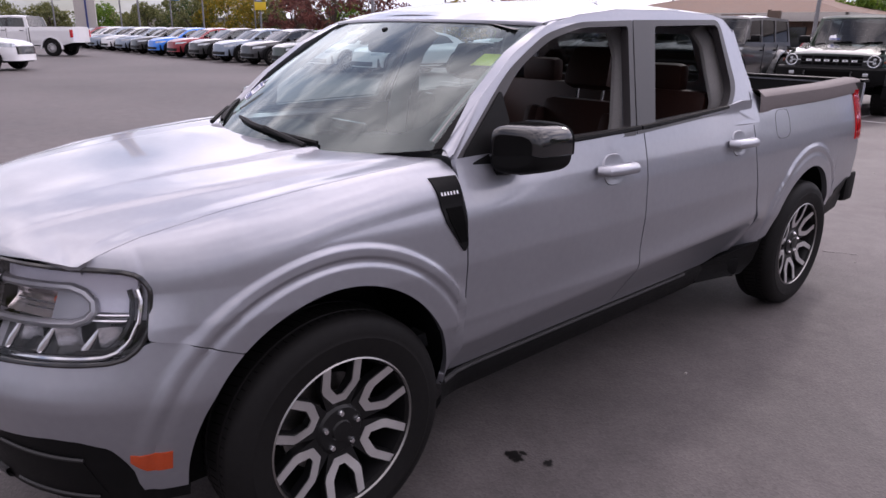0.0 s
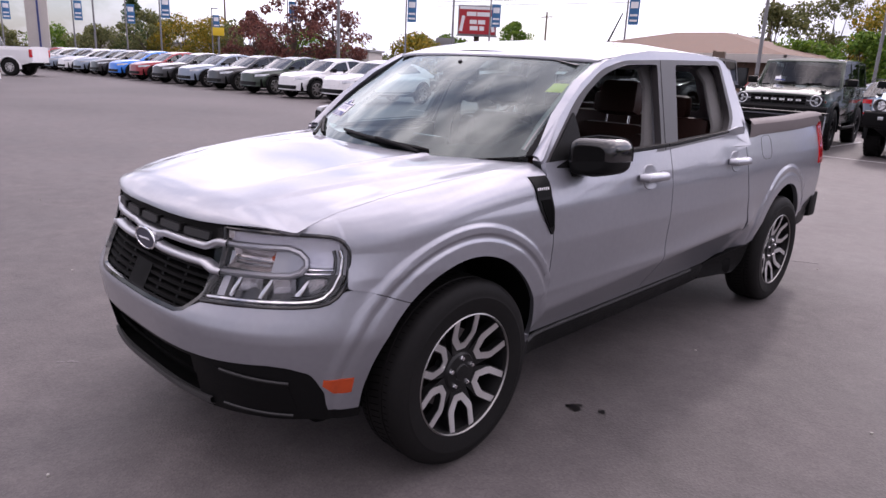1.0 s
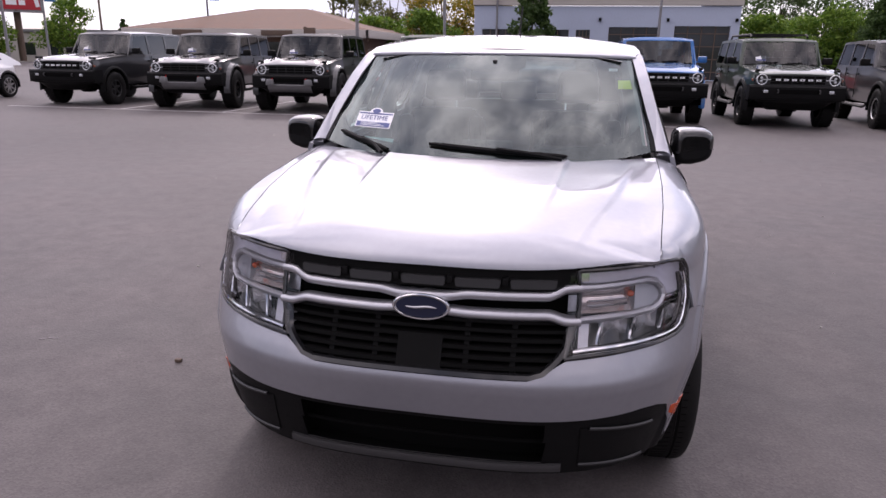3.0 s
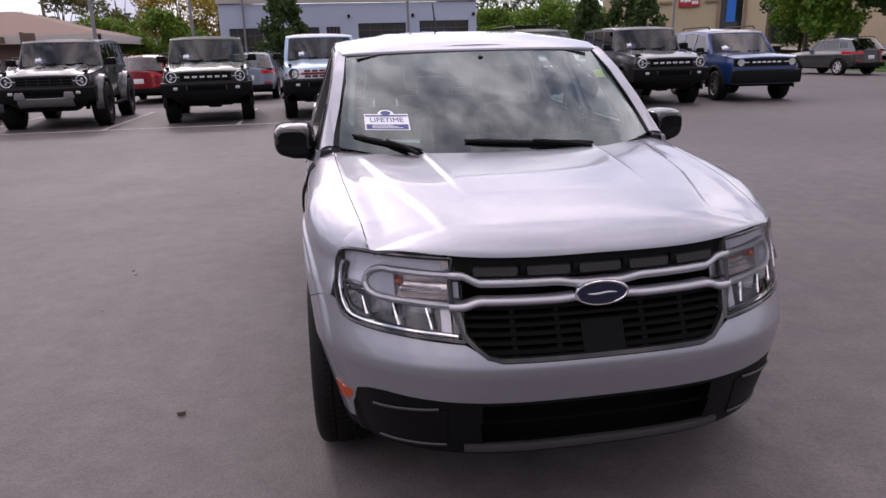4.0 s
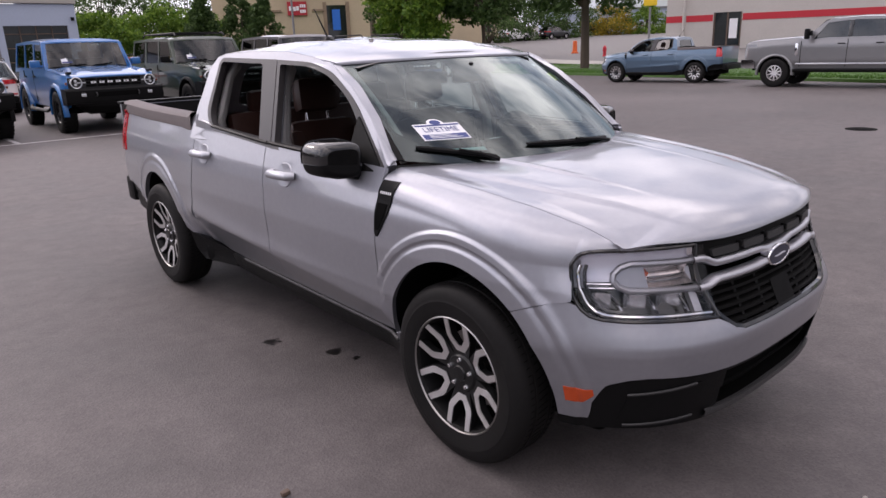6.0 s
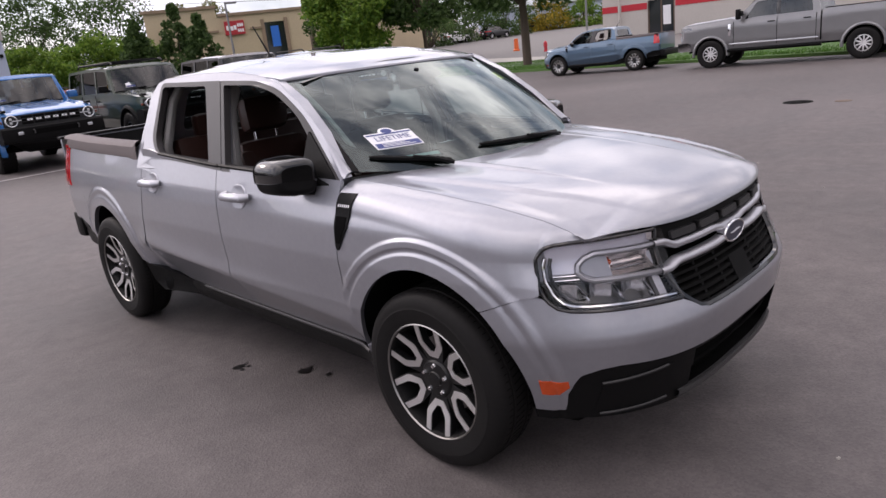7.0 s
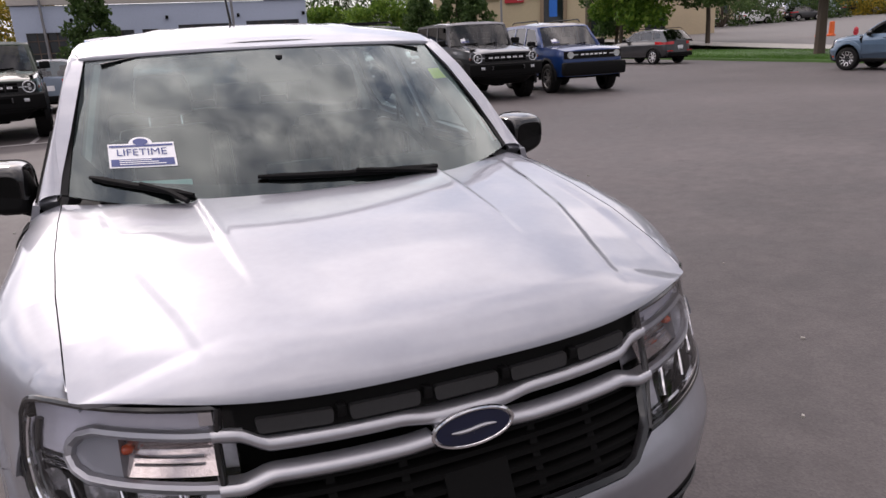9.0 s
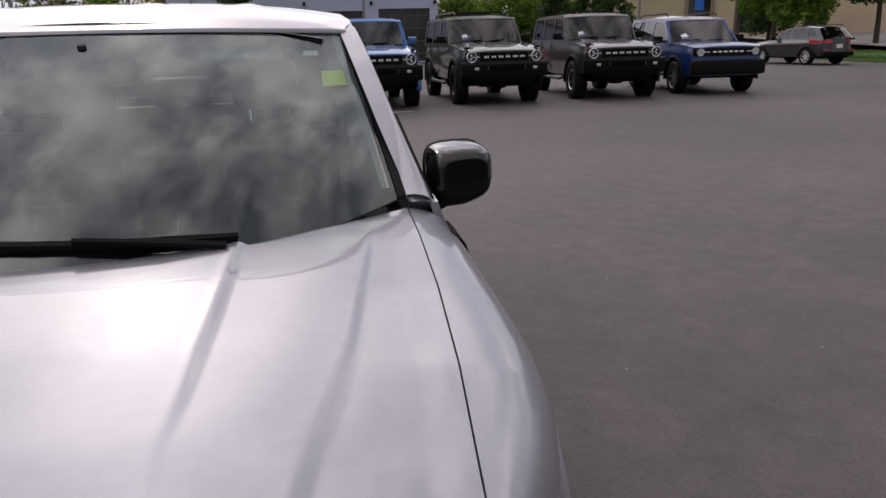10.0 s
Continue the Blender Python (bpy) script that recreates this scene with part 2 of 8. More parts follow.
def lerp_table(zs, xs, soft=0.012):
    """A smooth curve through a table."""
    fine = np.linspace(zs[0] - 0.1, zs[-1] + 0.1, 700)
    val = np.interp(fine, zs, xs)
    w = max(1, int(soft / (fine[1] - fine[0])))
    ker = np.exp(-0.5 * (np.arange(-3 * w, 3 * w + 1) / w) ** 2)
    ker /= ker.sum()
    val = np.convolve(np.pad(val, 3 * w, mode="edge"), ker, mode="valid")
    return lambda z: np.interp(z, fine, val)


def smooth(a, b, x):
    t = np.clip((np.asarray(x, float) - a) / (b - a), 0, 1)
    return t * t * (3 - 2 * t)


def round_poly(pts, radii, n=5):
    """A polygon with its corners rounded by the radii given."""
    out, c = [], len(pts)
    for i, p in enumerate(pts):
        p, a, b = Vector(p), Vector(pts[i - 1]), Vector(pts[(i + 1) % c])
        r = radii[i] if isinstance(radii, (list, tuple)) else radii
        if r <= 0:
            out.append(tuple(p))
            continue
        r = min(r, (a - p).length * 0.48, (b - p).length * 0.48)
        s, e = p + (a - p).normalized() * r, p + (b - p).normalized() * r
        for k in range(n + 1):
            t = k / n
            q = s * (1 - t) ** 2 + p * 2 * t * (1 - t) + e * t * t
            out.append((q.x, q.y))
    return out


# ---- ground ----
def ground_material():
    m = bpy.data.materials.new("sealed_asphalt")
    m.use_nodes = True
    n, l = m.node_tree.nodes, m.node_tree.links
    b = n["Principled BSDF"]
    tc = n.new("ShaderNodeTexCoord")
    big, mid = (n.new("ShaderNodeTexNoise") for _ in range(2))
    for t, s, d in ((big, 0.16, 5), (mid, 1.3, 6)):
        t.inputs["Scale"].default_value, t.inputs["Detail"].default_value = s, d
        l.new(tc.outputs["Object"], t.inputs["Vector"])
    ramp = n.new("ShaderNodeValToRGB")
    ramp.color_ramp.elements[0].position, ramp.color_ramp.elements[0].color = 0.3, (0.072, 0.063, 0.0625, 1)
    ramp.color_ramp.elements[1].position, ramp.color_ramp.elements[1].color = 0.7, (0.117, 0.102, 0.101, 1)
    l.new(big.outputs["Fac"], ramp.inputs["Fac"])
    r2 = n.new("ShaderNodeMapRange")
    r2.inputs["From Min"].default_value, r2.inputs["From Max"].default_value = 0.35, 0.65
    r2.inputs["To Min"].default_value, r2.inputs["To Max"].default_value = 0.86, 1.12
    l.new(mid.outputs["Fac"], r2.inputs["Value"])
    vor = n.new("ShaderNodeTexVoronoi")
    vor.inputs["Scale"].default_value = 105
    l.new(tc.outputs["Object"], vor.inputs["Vector"])
    r3 = n.new("ShaderNodeMapRange")
    r3.inputs["From Min"].default_value, r3.inputs["From Max"].default_value = 0.0, 0.8
    r3.inputs["To Min"].default_value, r3.inputs["To Max"].default_value = 0.84, 1.16
    l.new(vor.outputs["Color"], r3.inputs["Value"])
    m1, m2 = n.new("ShaderNodeMix"), n.new("ShaderNodeMix")
    for x in (m1, m2):
        x.data_type, x.blend_type = "RGBA", "MULTIPLY"
        x.inputs["Factor"].default_value = 1
    l.new(ramp.outputs["Color"], m1.inputs["A"])
    l.new(r2.outputs["Result"], m1.inputs["B"])
    l.new(m1.outputs["Result"], m2.inputs["A"])
    l.new(r3.outputs["Result"], m2.inputs["B"])
    patch = n.new("ShaderNodeTexNoise")
    patch.inputs["Scale"].default_value, patch.inputs["Detail"].default_value, patch.inputs["Roughness"].default_value = 5.5, 7, 0.68
    l.new(tc.outputs["Object"], patch.inputs["Vector"])
    r4 = n.new("ShaderNodeMapRange")
    r4.inputs["From Min"].default_value, r4.inputs["From Max"].default_value = 0.32, 0.66
    r4.inputs["To Min"].default_value, r4.inputs["To Max"].default_value = 0.80, 1.13
    l.new(patch.outputs["Fac"], r4.inputs["Value"])
    m3 = n.new("ShaderNodeMix")
    m3.data_type, m3.blend_type = "RGBA", "MULTIPLY"
    m3.inputs["Factor"].default_value = 1
    l.new(m2.outputs["Result"], m3.inputs["A"])
    l.new(r4.outputs["Result"], m3.inputs["B"])
    l.new(m3.outputs["Result"], b.inputs["Base Color"])
    rr = n.new("ShaderNodeMapRange")
    rr.inputs["From Min"].default_value, rr.inputs["From Max"].default_value = 0.35, 0.65
    rr.inputs["To Min"].default_value, rr.inputs["To Max"].default_value = 0.64, 0.74
    l.new(mid.outputs["Fac"], rr.inputs["Value"])
    l.new(rr.outputs["Result"], b.inputs["Roughness"])
    bp = n.new("ShaderNodeBump")
    b.inputs["Specular IOR Level"].default_value = 0.42
    bp.inputs["Strength"].default_value, bp.inputs["Distance"].default_value = 0.3, 0.005
    l.new(vor.outputs["Distance"], bp.inputs["Height"])
    l.new(bp.outputs["Normal"], b.inputs["Normal"])
    return m


ASPHALT = ground_material()
g = Build()
g.raw([(-900, -900, 0), (900, -900, 0), (900, 900, 0), (-900, 900, 0)], [(0, 1, 2, 3)])
g.done("ground", ASPHALT, label="dark sealed asphalt parking lot with fine grain", category="asphalt", kind="structure", smooth=False)


# ---- the silver pickup ----
WHEELBASE, R_TYRE = 3.076, 0.362
prof = lerp_table([0.26, 0.36, 0.42, 0.585, 0.595, 0.80, 0.95, 1.02, 1.08, 1.16], [0.802, 0.826, 0.838, 0.882, 0.886, 0.899, 0.891, 0.879, 0.863, 0.840], 0.004)
nose = lerp_table([0.22, 0.30, 0.40, 0.50, 0.60, 0.627, 0.66, 0.70, 0.78, 0.86, 0.94, 1.0], [-0.775, -0.806, -0.832, -0.854, -0.871, -0.873, -0.860, -0.839, -0.803, -0.783, -0.77, -0.75], 0.007)
plan_p = lambda z: np.interp(z, [0.45, 0.88], [3.1, 2.5])


def g_x(z, y=1.5):
    """The sides of the cab lean in, and draw together to the front."""
    return 0.878 - 0.367 * (z - 1.05) - 0.045 * float(smooth(1.15, 0.35, y))


def body_w(y, z):
    y = np.asarray(y, float)
    return prof(z) - 0.020 * np.maximum(0, y - 1.8) ** 2 - 0.014 * smooth(0.5, -0.05, y) - 0.030 * smooth(0.92, 1.10, z) * smooth(1.15, 0.35, y)


def arch_bump(y, z):
    """The moulding round the wheel openings."""
    out = 0
    for cy, k in ((-0.008, 1.0), (3.076, 0.9)):
        r = np.hypot((y - cy) / 0.955, (z - 0.36))
        out = out + k * (0.011 * smooth(0.580, 0.566, r) - 0.006 * smooth(0.545, 0.535, r) + 0.007 * smooth(0.528, 0.512, r))
    return out


def tuck(y, z):
    """The doors' lower crease, below which the side turns in."""
    c = 0.475 + 0.068 * y
    d = z - c
    w = smooth(0.395, 0.45, y) * smooth(2.55, 2.35, y)
    return w * np.where(d > 0, 0.011 * np.exp(-((d / 0.06) ** 2)), 0.011 + 0.40 * d)


def side_x(y, z):
    y = np.asarray(y, float)
    p = plan_p(z)
    c = np.clip(np.maximum(0, -y) / -nose(z), 0, 0.999)
    return body_w(y, z) * (1 - c**p) ** (1 / p) + arch_bump(y, z) + tuck(y, z)


def front_w(z):
    return prof(z) - 0.014 - 0.030 * smooth(0.92, 1.10, z)


def front_y(x, z):
    p = plan_p(z)
    return nose(z) * (1 - np.clip(np.abs(x) / front_w(z), 0, 0.999) ** p) ** (1 / p)


def arch_z(y, cy, ry=0.427, rz=0.462):
    return 0.36 + rz * np.sqrt(np.maximum(0, 1 - ((y - cy) / ry) ** 2))


def ease(a, b, n):
    """Steps that crowd towards both ends."""
    return a + (b - a) * (1 - np.cos(np.linspace(0, math.pi, n))) / 2


def mirrored(P, s):
    P = np.array(P, float)
    P[..., 0] *= s
    return P


def build_pickup(paint):
    truck = thing("pickup_truck", "silver metallic crew-cab pickup truck with its side windows down", "pickup truck")
    cut = lambda y: (np.interp(y, [-0.60, -0.45, -0.25, 0.0, 0.25, 0.44], [0.672, 0.686, 0.708, 0.728, 0.741, 0.746]),
                     np.interp(y, [-0.604, -0.58, -0.55, -0.50, -0.45, -0.25, 0.0, 0.25, 0.44], [0.942, 0.953, 0.966, 0.983, 0.998, 1.038, 1.070, 1.094, 1.108]))

    def fender_x(y, z):
        cx, cz = cut(y)
        zs = cz - 0.11
        if z <= zs:
            return float(side_x(y, z))
        x0 = float(side_x(y, zs))
        t = np.linspace(0, 1, 60)
        return float(np.interp(z, zs * (1 - t) ** 2 + (cz - 0.018) * 2 * t * (1 - t) + cz * t * t, x0 * (1 - t) ** 2 + (x0 - 0.008) * 2 * t * (1 - t) + cx * t * t))

    # fenders
    for s in (1, -1):
        ys = np.concatenate([np.linspace(-0.585, -0.52, 8), np.linspace(-0.515, -0.46, 20), np.linspace(-0.455, -0.292, 20), ease(-0.285, 0.408, 110), [0.412, 0.425, 0.445]])
        P = []
        for y in ys:
            if y < -0.288:
                zb = float(np.interp(y, [-0.56, -0.515, -0.500, -0.484, -0.474, -0.468, -0.462, -0.286], [0.940, 0.937, 0.930, 0.914, 0.885, 0.84, 0.776, 0.707]))
            elif y < 0.409:
                zb = float(arch_z(y, -0.010, 0.420))
            else:
                zb = 0.36
            cx, cz = cut(y)
            zs = max(zb, cz - 0.11)
            rows = np.linspace(0, 1, 44)
            col = [(side_x(y, zb + (zs - zb) * t), y, zb + (zs - zb) * t) for t in rows]
            a = np.array([side_x(y, zs), zs])
            b = np.array([side_x(y, zs) - 0.008, max(zs, cz - 0.018)])
            e = np.array([min(cx + 0.003, float(side_x(y, zs)) - 0.002), cz])
            for t in np.linspace(0.08, 1, 13):
                q = a * (1 - t) ** 2 + b * 2 * t * (1 - t) + e * t * t
                col.append((q[0], y, q[1]))
            P.append([(x_, y_ - 0.030 * float(smooth(0.88, 0.77, z_) * smooth(-0.39, -0.462, y_)), z_) for x_, y_, z_ in col])
        m = Build()
        m.grid(mirrored(P, s), flip=s < 0, skirt=0.02)
        fender = m.done("fender", paint, truck)
        # side vent behind the wheel
        v = Build()
        fr = lambda z: float(np.interp(z, [0.846, 0.945, 1.075], [0.428, 0.362, 0.338]))
        bk = lambda z: float(np.interp(z, [0.846, 0.86, 1.065], [0.435, 0.446, 0.438]))

        def vent_sheet(z0, z1, off, a0=0.0, a1=1.0, n=10):
            out = []
            for q in np.linspace(a0, a1, 8):
                out.append([(lambda y: (fender_x(y, z) + off, y, z))(fr(z) + (bk(z) - fr(z)) * q) for z in np.linspace(z0, z1, n)])
            return mirrored(out, s)

        v.grid(vent_sheet(0.846, 1.072, 0.006, n=20), flip=s < 0, skirt=0.02)
        vent_ob = v.done("side_vent", BLACK_PLASTIC, fender, "black fender vent badge with a mesh insert")
        v = Build()
        v.grid(vent_sheet(0.875, 0.985, 0.0085, 0.16, 0.86), flip=s < 0, skirt=0.003)
        v.done("mesh_insert", DARK, vent_ob)
        v = Build()
        for k in range(6):
            y = 0.356 + k * 0.012
            v.grid(mirrored([[(fender_x(yy, z) + 0.0085, yy, z) for z in (1.022, 1.032)] for yy in (y, y + 0.0065)], s), flip=s < 0)
        v.done("badge_letter_bars", WHITE_PRINT, vent_ob)

    # hood
    ys = np.linspace(0, 1, 70) ** 1.35
    zc = lerp_table([-0.80, -0.77, -0.72, -0.6, -0.4, -0.2, 0.05, 0.25], [0.985, 0.990, 1.004, 1.032, 1.064, 1.088, 1.110, 1.120], 0.02)

    def hood_z(x, y):
        xe, ze = cut(y)
        u = np.clip(abs(x) / xe, 0, 1)
        z = ze + (float(zc(y)) - ze) * (1 - u**3.2)
        xo = np.interp(y, [-0.65, -0.48, -0.38, -0.19, 0.18, 0.35], [0.44, 0.480, 0.510, 0.562, 0.628, 0.655])
        fade = smooth(-0.74, -0.45, y)
        z += 0.008 * fade * (smooth(xo + 0.015, xo - 0.015, abs(x)) - 1) * smooth(1.0, 0.90, u) * smooth(0.42, 0.12, y)
        xi = np.interp(y, [-0.41, -0.29, -0.10, 0.22], [0.327, 0.343, 0.359, 0.382])
        f2 = smooth(-0.52, 0.0, y)
        z += 0.0075 * f2 * (smooth(xi + 0.011, xi - 0.007, abs(x)) - 1) * smooth(xi + 0.20, xi + 0.03, abs(x))
        z += 0.0015 * f2 * np.exp(-(((abs(x) - xi + 0.012) / 0.010) ** 2))
        return z

    edge_z = lambda x: float(np.interp(abs(x), [0, 0.43, 0.668], [0.942, 0.938, 0.935]))

    def front_edge(x):
        return float(front_y(x, edge_z(x))) - 0.011

    def rear_edge(x):
        return 0.155 + 0.52 * x * x

    P = []
    for q in np.linspace(-1, 1, 261):
        xf, xr = q * 0.668, q * 0.747
        col = []
        for t in ys:
            yy = front_edge(xf) + (rear_edge(xr) - front_edge(xf)) * t
            xe = cut(yy)[0]
            x = q * xe
            z = hood_z(x, yy)
            d = min(1.0, (yy - front_edge(xf)) / 0.13)
            w = abs(q) ** 4
            z = z * w + (edge_z(x) + (z - edge_z(x)) * (1 - (1 - d) ** 2.2) ** 0.5) * (1 - w)
            col.append((x, yy, z))
        P.append(col)
    m = Build()
    m.grid(P, skirt=0.012)
    m.done("hood", paint, truck)

    # front bumper, painted, wraps to the wheel openings
    top = lerp_table([0, 0.315, 0.350, 0.42, 0.55, 0.70, 0.745, 0.765, 0.780, 0.795, 0.840, 0.853, 0.868], [0.642, 0.642, 0.652, 0.692, 0.700, 0.709, 0.718, 0.735, 0.764, 0.768, 0.749, 0.734, 0.722], 0.003)
    low = lerp_table([0, 0.36, 0.5, 0.66, 0.71, 0.755, 0.775, 0.788, 0.80, 0.92], [0.512, 0.512, 0.515, 0.522, 0.514, 0.490, 0.444, 0.395, 0.342, 0.326], 0.005)

    def wrap(q, z):
        """A point of the front at the fraction q of the way round to the wheel opening."""
        ye = -0.010 - 0.420 * math.sqrt(max(0.0, 1 - ((max(z, 0.36) - 0.36) / 0.462) ** 2))
        p = float(plan_p(z))
        c = min(0.999, -ye / -float(nose(z)))
        te = math.acos(c ** (p / 2))
        th = abs(q) * te
        x = float(front_w(z)) * math.sin(th) ** (2 / p) if th > 0 else 0.0
        y = float(nose(z)) * math.cos(th) ** (2 / p)
        x += float(arch_bump(y, z)) if abs(q) > 0.6 else 0.0
        return (x if q >= 0 else -x), y

    # fractions spaced evenly along the curve
    qf = np.linspace(0, 1, 400)
    pts = np.array([wrap(q, 0.55) for q in qf])
    arc = np.concatenate([[0], np.cumsum(np.hypot(*np.diff(pts, axis=0).T))])
    qs = np.interp(np.linspace(0, arc[-1], 75), arc, qf)
    q_open = float(np.interp(0.375, pts[:, 0], qf))
    qs = np.unique(np.concatenate([qs[np.abs(qs - q_open) > 0.004], [q_open]]))
    qs = np.concatenate([-qs[:0:-1], qs])

    def edge_top(q):
        x, y = wrap(q, 0.745)
        if y < -0.478:
            return float(top(abs(x)))
        z = 0.745
        for _ in range(8):
            z = 0.5 * z + 0.5 * (0.773 - 0.392 * (wrap(q, z)[1] + 0.462))
        return z

    def front_sheet(lo, hi, n, off=0.0, at=None, by_top=False):
        P = []
        for q in qs:
            xr = abs(wrap(q, 0.55)[0])
            a, b = float(lo(xr)), float(hi(xr)) if not by_top else edge_top(q)
            col = []
            for t in at if at is not None else np.linspace(0, 1, n):
                z = a + (b - a) * t
                x, y = wrap(q, z)
                col.append((x, y + off, z))
            P.append(col)
        return P

    m = Build()
    m.grid(front_sheet(low, top, 26, by_top=True), skirt=0.02)
    bumper = m.done("front_bumper", paint, truck)
    lip = lerp_table([0, 0.40, 0.60, 0.75, 0.92], [0.308, 0.308, 0.310, 0.305, 0.292], 0.01)
    m = Build()
    rows_at = np.concatenate([np.linspace(0, 0.22, 5), np.linspace(0.22, 0.94, 12)[1:], [1.0]])
    m.grid(front_sheet(lip, lambda x: low(x) - 0.004, 0, 0.006, rows_at), skirt=0.03, keep=lambda x, y, z: not (abs(x) < 0.372 and 0.352 < z < 0.496))
    clad = m.done("lower_cladding", BLACK_PLASTIC, truck, "black textured lower bumper cladding")
    # near-black sheets line the intake in place of the shade inside it
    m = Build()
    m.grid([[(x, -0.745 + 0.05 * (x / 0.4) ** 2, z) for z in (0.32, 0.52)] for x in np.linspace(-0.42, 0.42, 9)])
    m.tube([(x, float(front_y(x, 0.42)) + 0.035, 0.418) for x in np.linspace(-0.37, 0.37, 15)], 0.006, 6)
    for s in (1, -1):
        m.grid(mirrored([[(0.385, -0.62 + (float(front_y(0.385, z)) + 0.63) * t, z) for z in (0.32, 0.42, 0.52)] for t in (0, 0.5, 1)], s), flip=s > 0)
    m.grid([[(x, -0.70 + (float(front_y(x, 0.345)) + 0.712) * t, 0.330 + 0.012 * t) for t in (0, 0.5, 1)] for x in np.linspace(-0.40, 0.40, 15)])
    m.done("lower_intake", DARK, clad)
    m = Build()
    m.grid([[(x, float(front_y(x, z)) - 0.006 + dy, z) for z, dy in ((0.350, 0.02), (0.349, 0.002), (0.338, -0.002), (0.322, 0.0), (0.316, 0.02))] for x in np.linspace(-0.425, 0.425, 31)], flip=True)
    m.done("skid_lip", GREY_PLASTIC, clad, "grey lower lip")
    for s in (1, -1):
        m = Build()
        m.grid(mirrored([[(x, float(front_y(x, z)) + 0.003, z) for z in np.linspace(0.335 + 0.10 * (0.66 - x) * 0.2, 0.452 + 0.14 * (0.69 - x), 8)] for x in np.linspace(0.475, 0.685, 12)], s), flip=s < 0, skirt=0.006)
        pocket = m.done("fog_panel", BLACK_PLASTIC, clad, "smooth black fog lamp panel")
        for f, (xa, xb) in ((lambda x: 0.455 + 0.14 * (0.69 - x), (0.50, 0.69)), (lambda x: 0.322 + 0.10 * (0.69 - x), (0.475, 0.67))):
            m = Build()
            m.tube(mirrored([(x, float(front_y(x, f(x))) + 0.002, f(x)) for x in np.linspace(xa, xb, 10)], s), 0.0055, 6)
            m.done("panel_trim", TRIM_DARK, pocket, "dark grey trim strip")
        # orange side marker
        m = Build()
        m.grid(mirrored([[(float(side_x(y, z)) + 0.003, y, z) for z in np.linspace(0.406 + 0.9 * max(0, -0.520 - y) + 0.002, 0.465, 5)] for y in np.linspace(-0.556, -0.467, 12)], s), flip=s < 0, skirt=0.012)
        m.done("side_marker", ORANGE, bumper, "orange side marker reflector")

    # grille
    INSERT = mat("dark_grey_insert", (0.018, 0.018, 0.019), 0.5, var=0.15, bump=0.2, bscale=500)
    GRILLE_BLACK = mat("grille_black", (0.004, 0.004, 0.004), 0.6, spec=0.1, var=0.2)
    grille = thing("grille", "", "")
    grille.parent = truck
    # backing coloured near-black in place of the shade behind the slats
    m = Build()
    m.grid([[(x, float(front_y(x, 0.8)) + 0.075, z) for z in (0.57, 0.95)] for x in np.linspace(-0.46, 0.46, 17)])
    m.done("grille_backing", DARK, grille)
    edge_x = lambda z: np.interp(z, [0.642, 0.665, 0.71, 0.80, 0.93], [0.335, 0.370, 0.415, 0.430, 0.425])
    m = Build()
    zs_ = (0.664, 0.688, 0.712, 0.736, 0.760, 0.784)
    for z in zs_:
        xe = float(edge_x(z))
        prof_x = np.linspace(-xe, xe, 25)
        m.grid([[(x, float(front_y(x, z)) + dy, z + dz) for dy, dz in ((0.05, 0.006), (0.018, 0.006), (0.016, -0.004), (0.05, -0.004))] for x in prof_x])
    for x in (-0.27, -0.135, 0.135, 0.27):
        m.grid([[(x + dx, float(front_y(x, z)) + dy, z) for dx, dy in ((-0.010, 0.05), (-0.008, 0.026), (0.008, 0.026), (0.010, 0.05))] for z in np.linspace(0.646, 0.80, 8)], flip=True)
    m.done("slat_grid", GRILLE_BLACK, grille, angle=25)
    m = Build()
    m.grid([[(x, float(front_y(x, z)) + 0.014, z) for z in np.linspace(0.646, 0.742, 6)] for x in np.linspace(-0.066, 0.066, 5)], skirt=0.03)
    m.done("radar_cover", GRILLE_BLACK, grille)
    # the frame round the lower grille
    m = Build()
    rim = [(-float(edge_x(z)), z) for z in np.linspace(0.80, 0.655, 8)] + [(x, 0.646) for x in np.linspace(-0.32, 0.32, 14)] + [(float(edge_x(z)), z) for z in np.linspace(0.655, 0.80, 8)]
    m.tube([(x, float(front_y(x, z)) + 0.012, z) for x, z in rim], 0.013, 6)
    m.done("grille_frame", BLACK_GLOSS, grille)
    # upper row: a black frame with five grey inserts
    m = Build()
    m.grid([[(x, float(front_y(x, z)) + 0.005, z) for z in np.linspace(0.876, 0.944, 6)] for x in np.linspace(-0.432, 0.432, 41)], skirt=0.03)
    m.done("upper_band", GRILLE_BLACK, grille)
    for k in range(5):
        c = (k - 2) * 0.158
        ip = round_poly([(c - 0.063, 0.885), (c + 0.063, 0.885), (c + 0.066, 0.911), (c - 0.066, 0.911)], 0.007, 3)
        m = Build()
        m.prism(ip, lambda a, b, d: (a, float(front_y(a, b)) - 0.006 + d, b), 0.014)
        m.done("grille_insert", INSERT, grille)
    for k in (-1.5, -0.5, 0.5, 1.5):
        m = Build()
        m.box((k * 0.158, float(front_y(k * 0.158, 0.905)) - 0.002, 0.906), (0.016, 0.02, 0.022), 0.003)
        m.done("divider_clip", BLACK_PLASTIC, grille)
    # two silver bars
    for zc_, bend in ((0.862, 0.022), (0.808, -0.016)):
        m = Build()
        rows = []
        for x in np.linspace(-0.455, 0.455, 61):
            zb = zc_ + bend * smooth(0.36, 0.42, abs(x)) - (0.010 if bend > 0 else -0.004) * (1 - smooth(0.06, 0.14, abs(x)))
            y = float(front_y(x, zb))
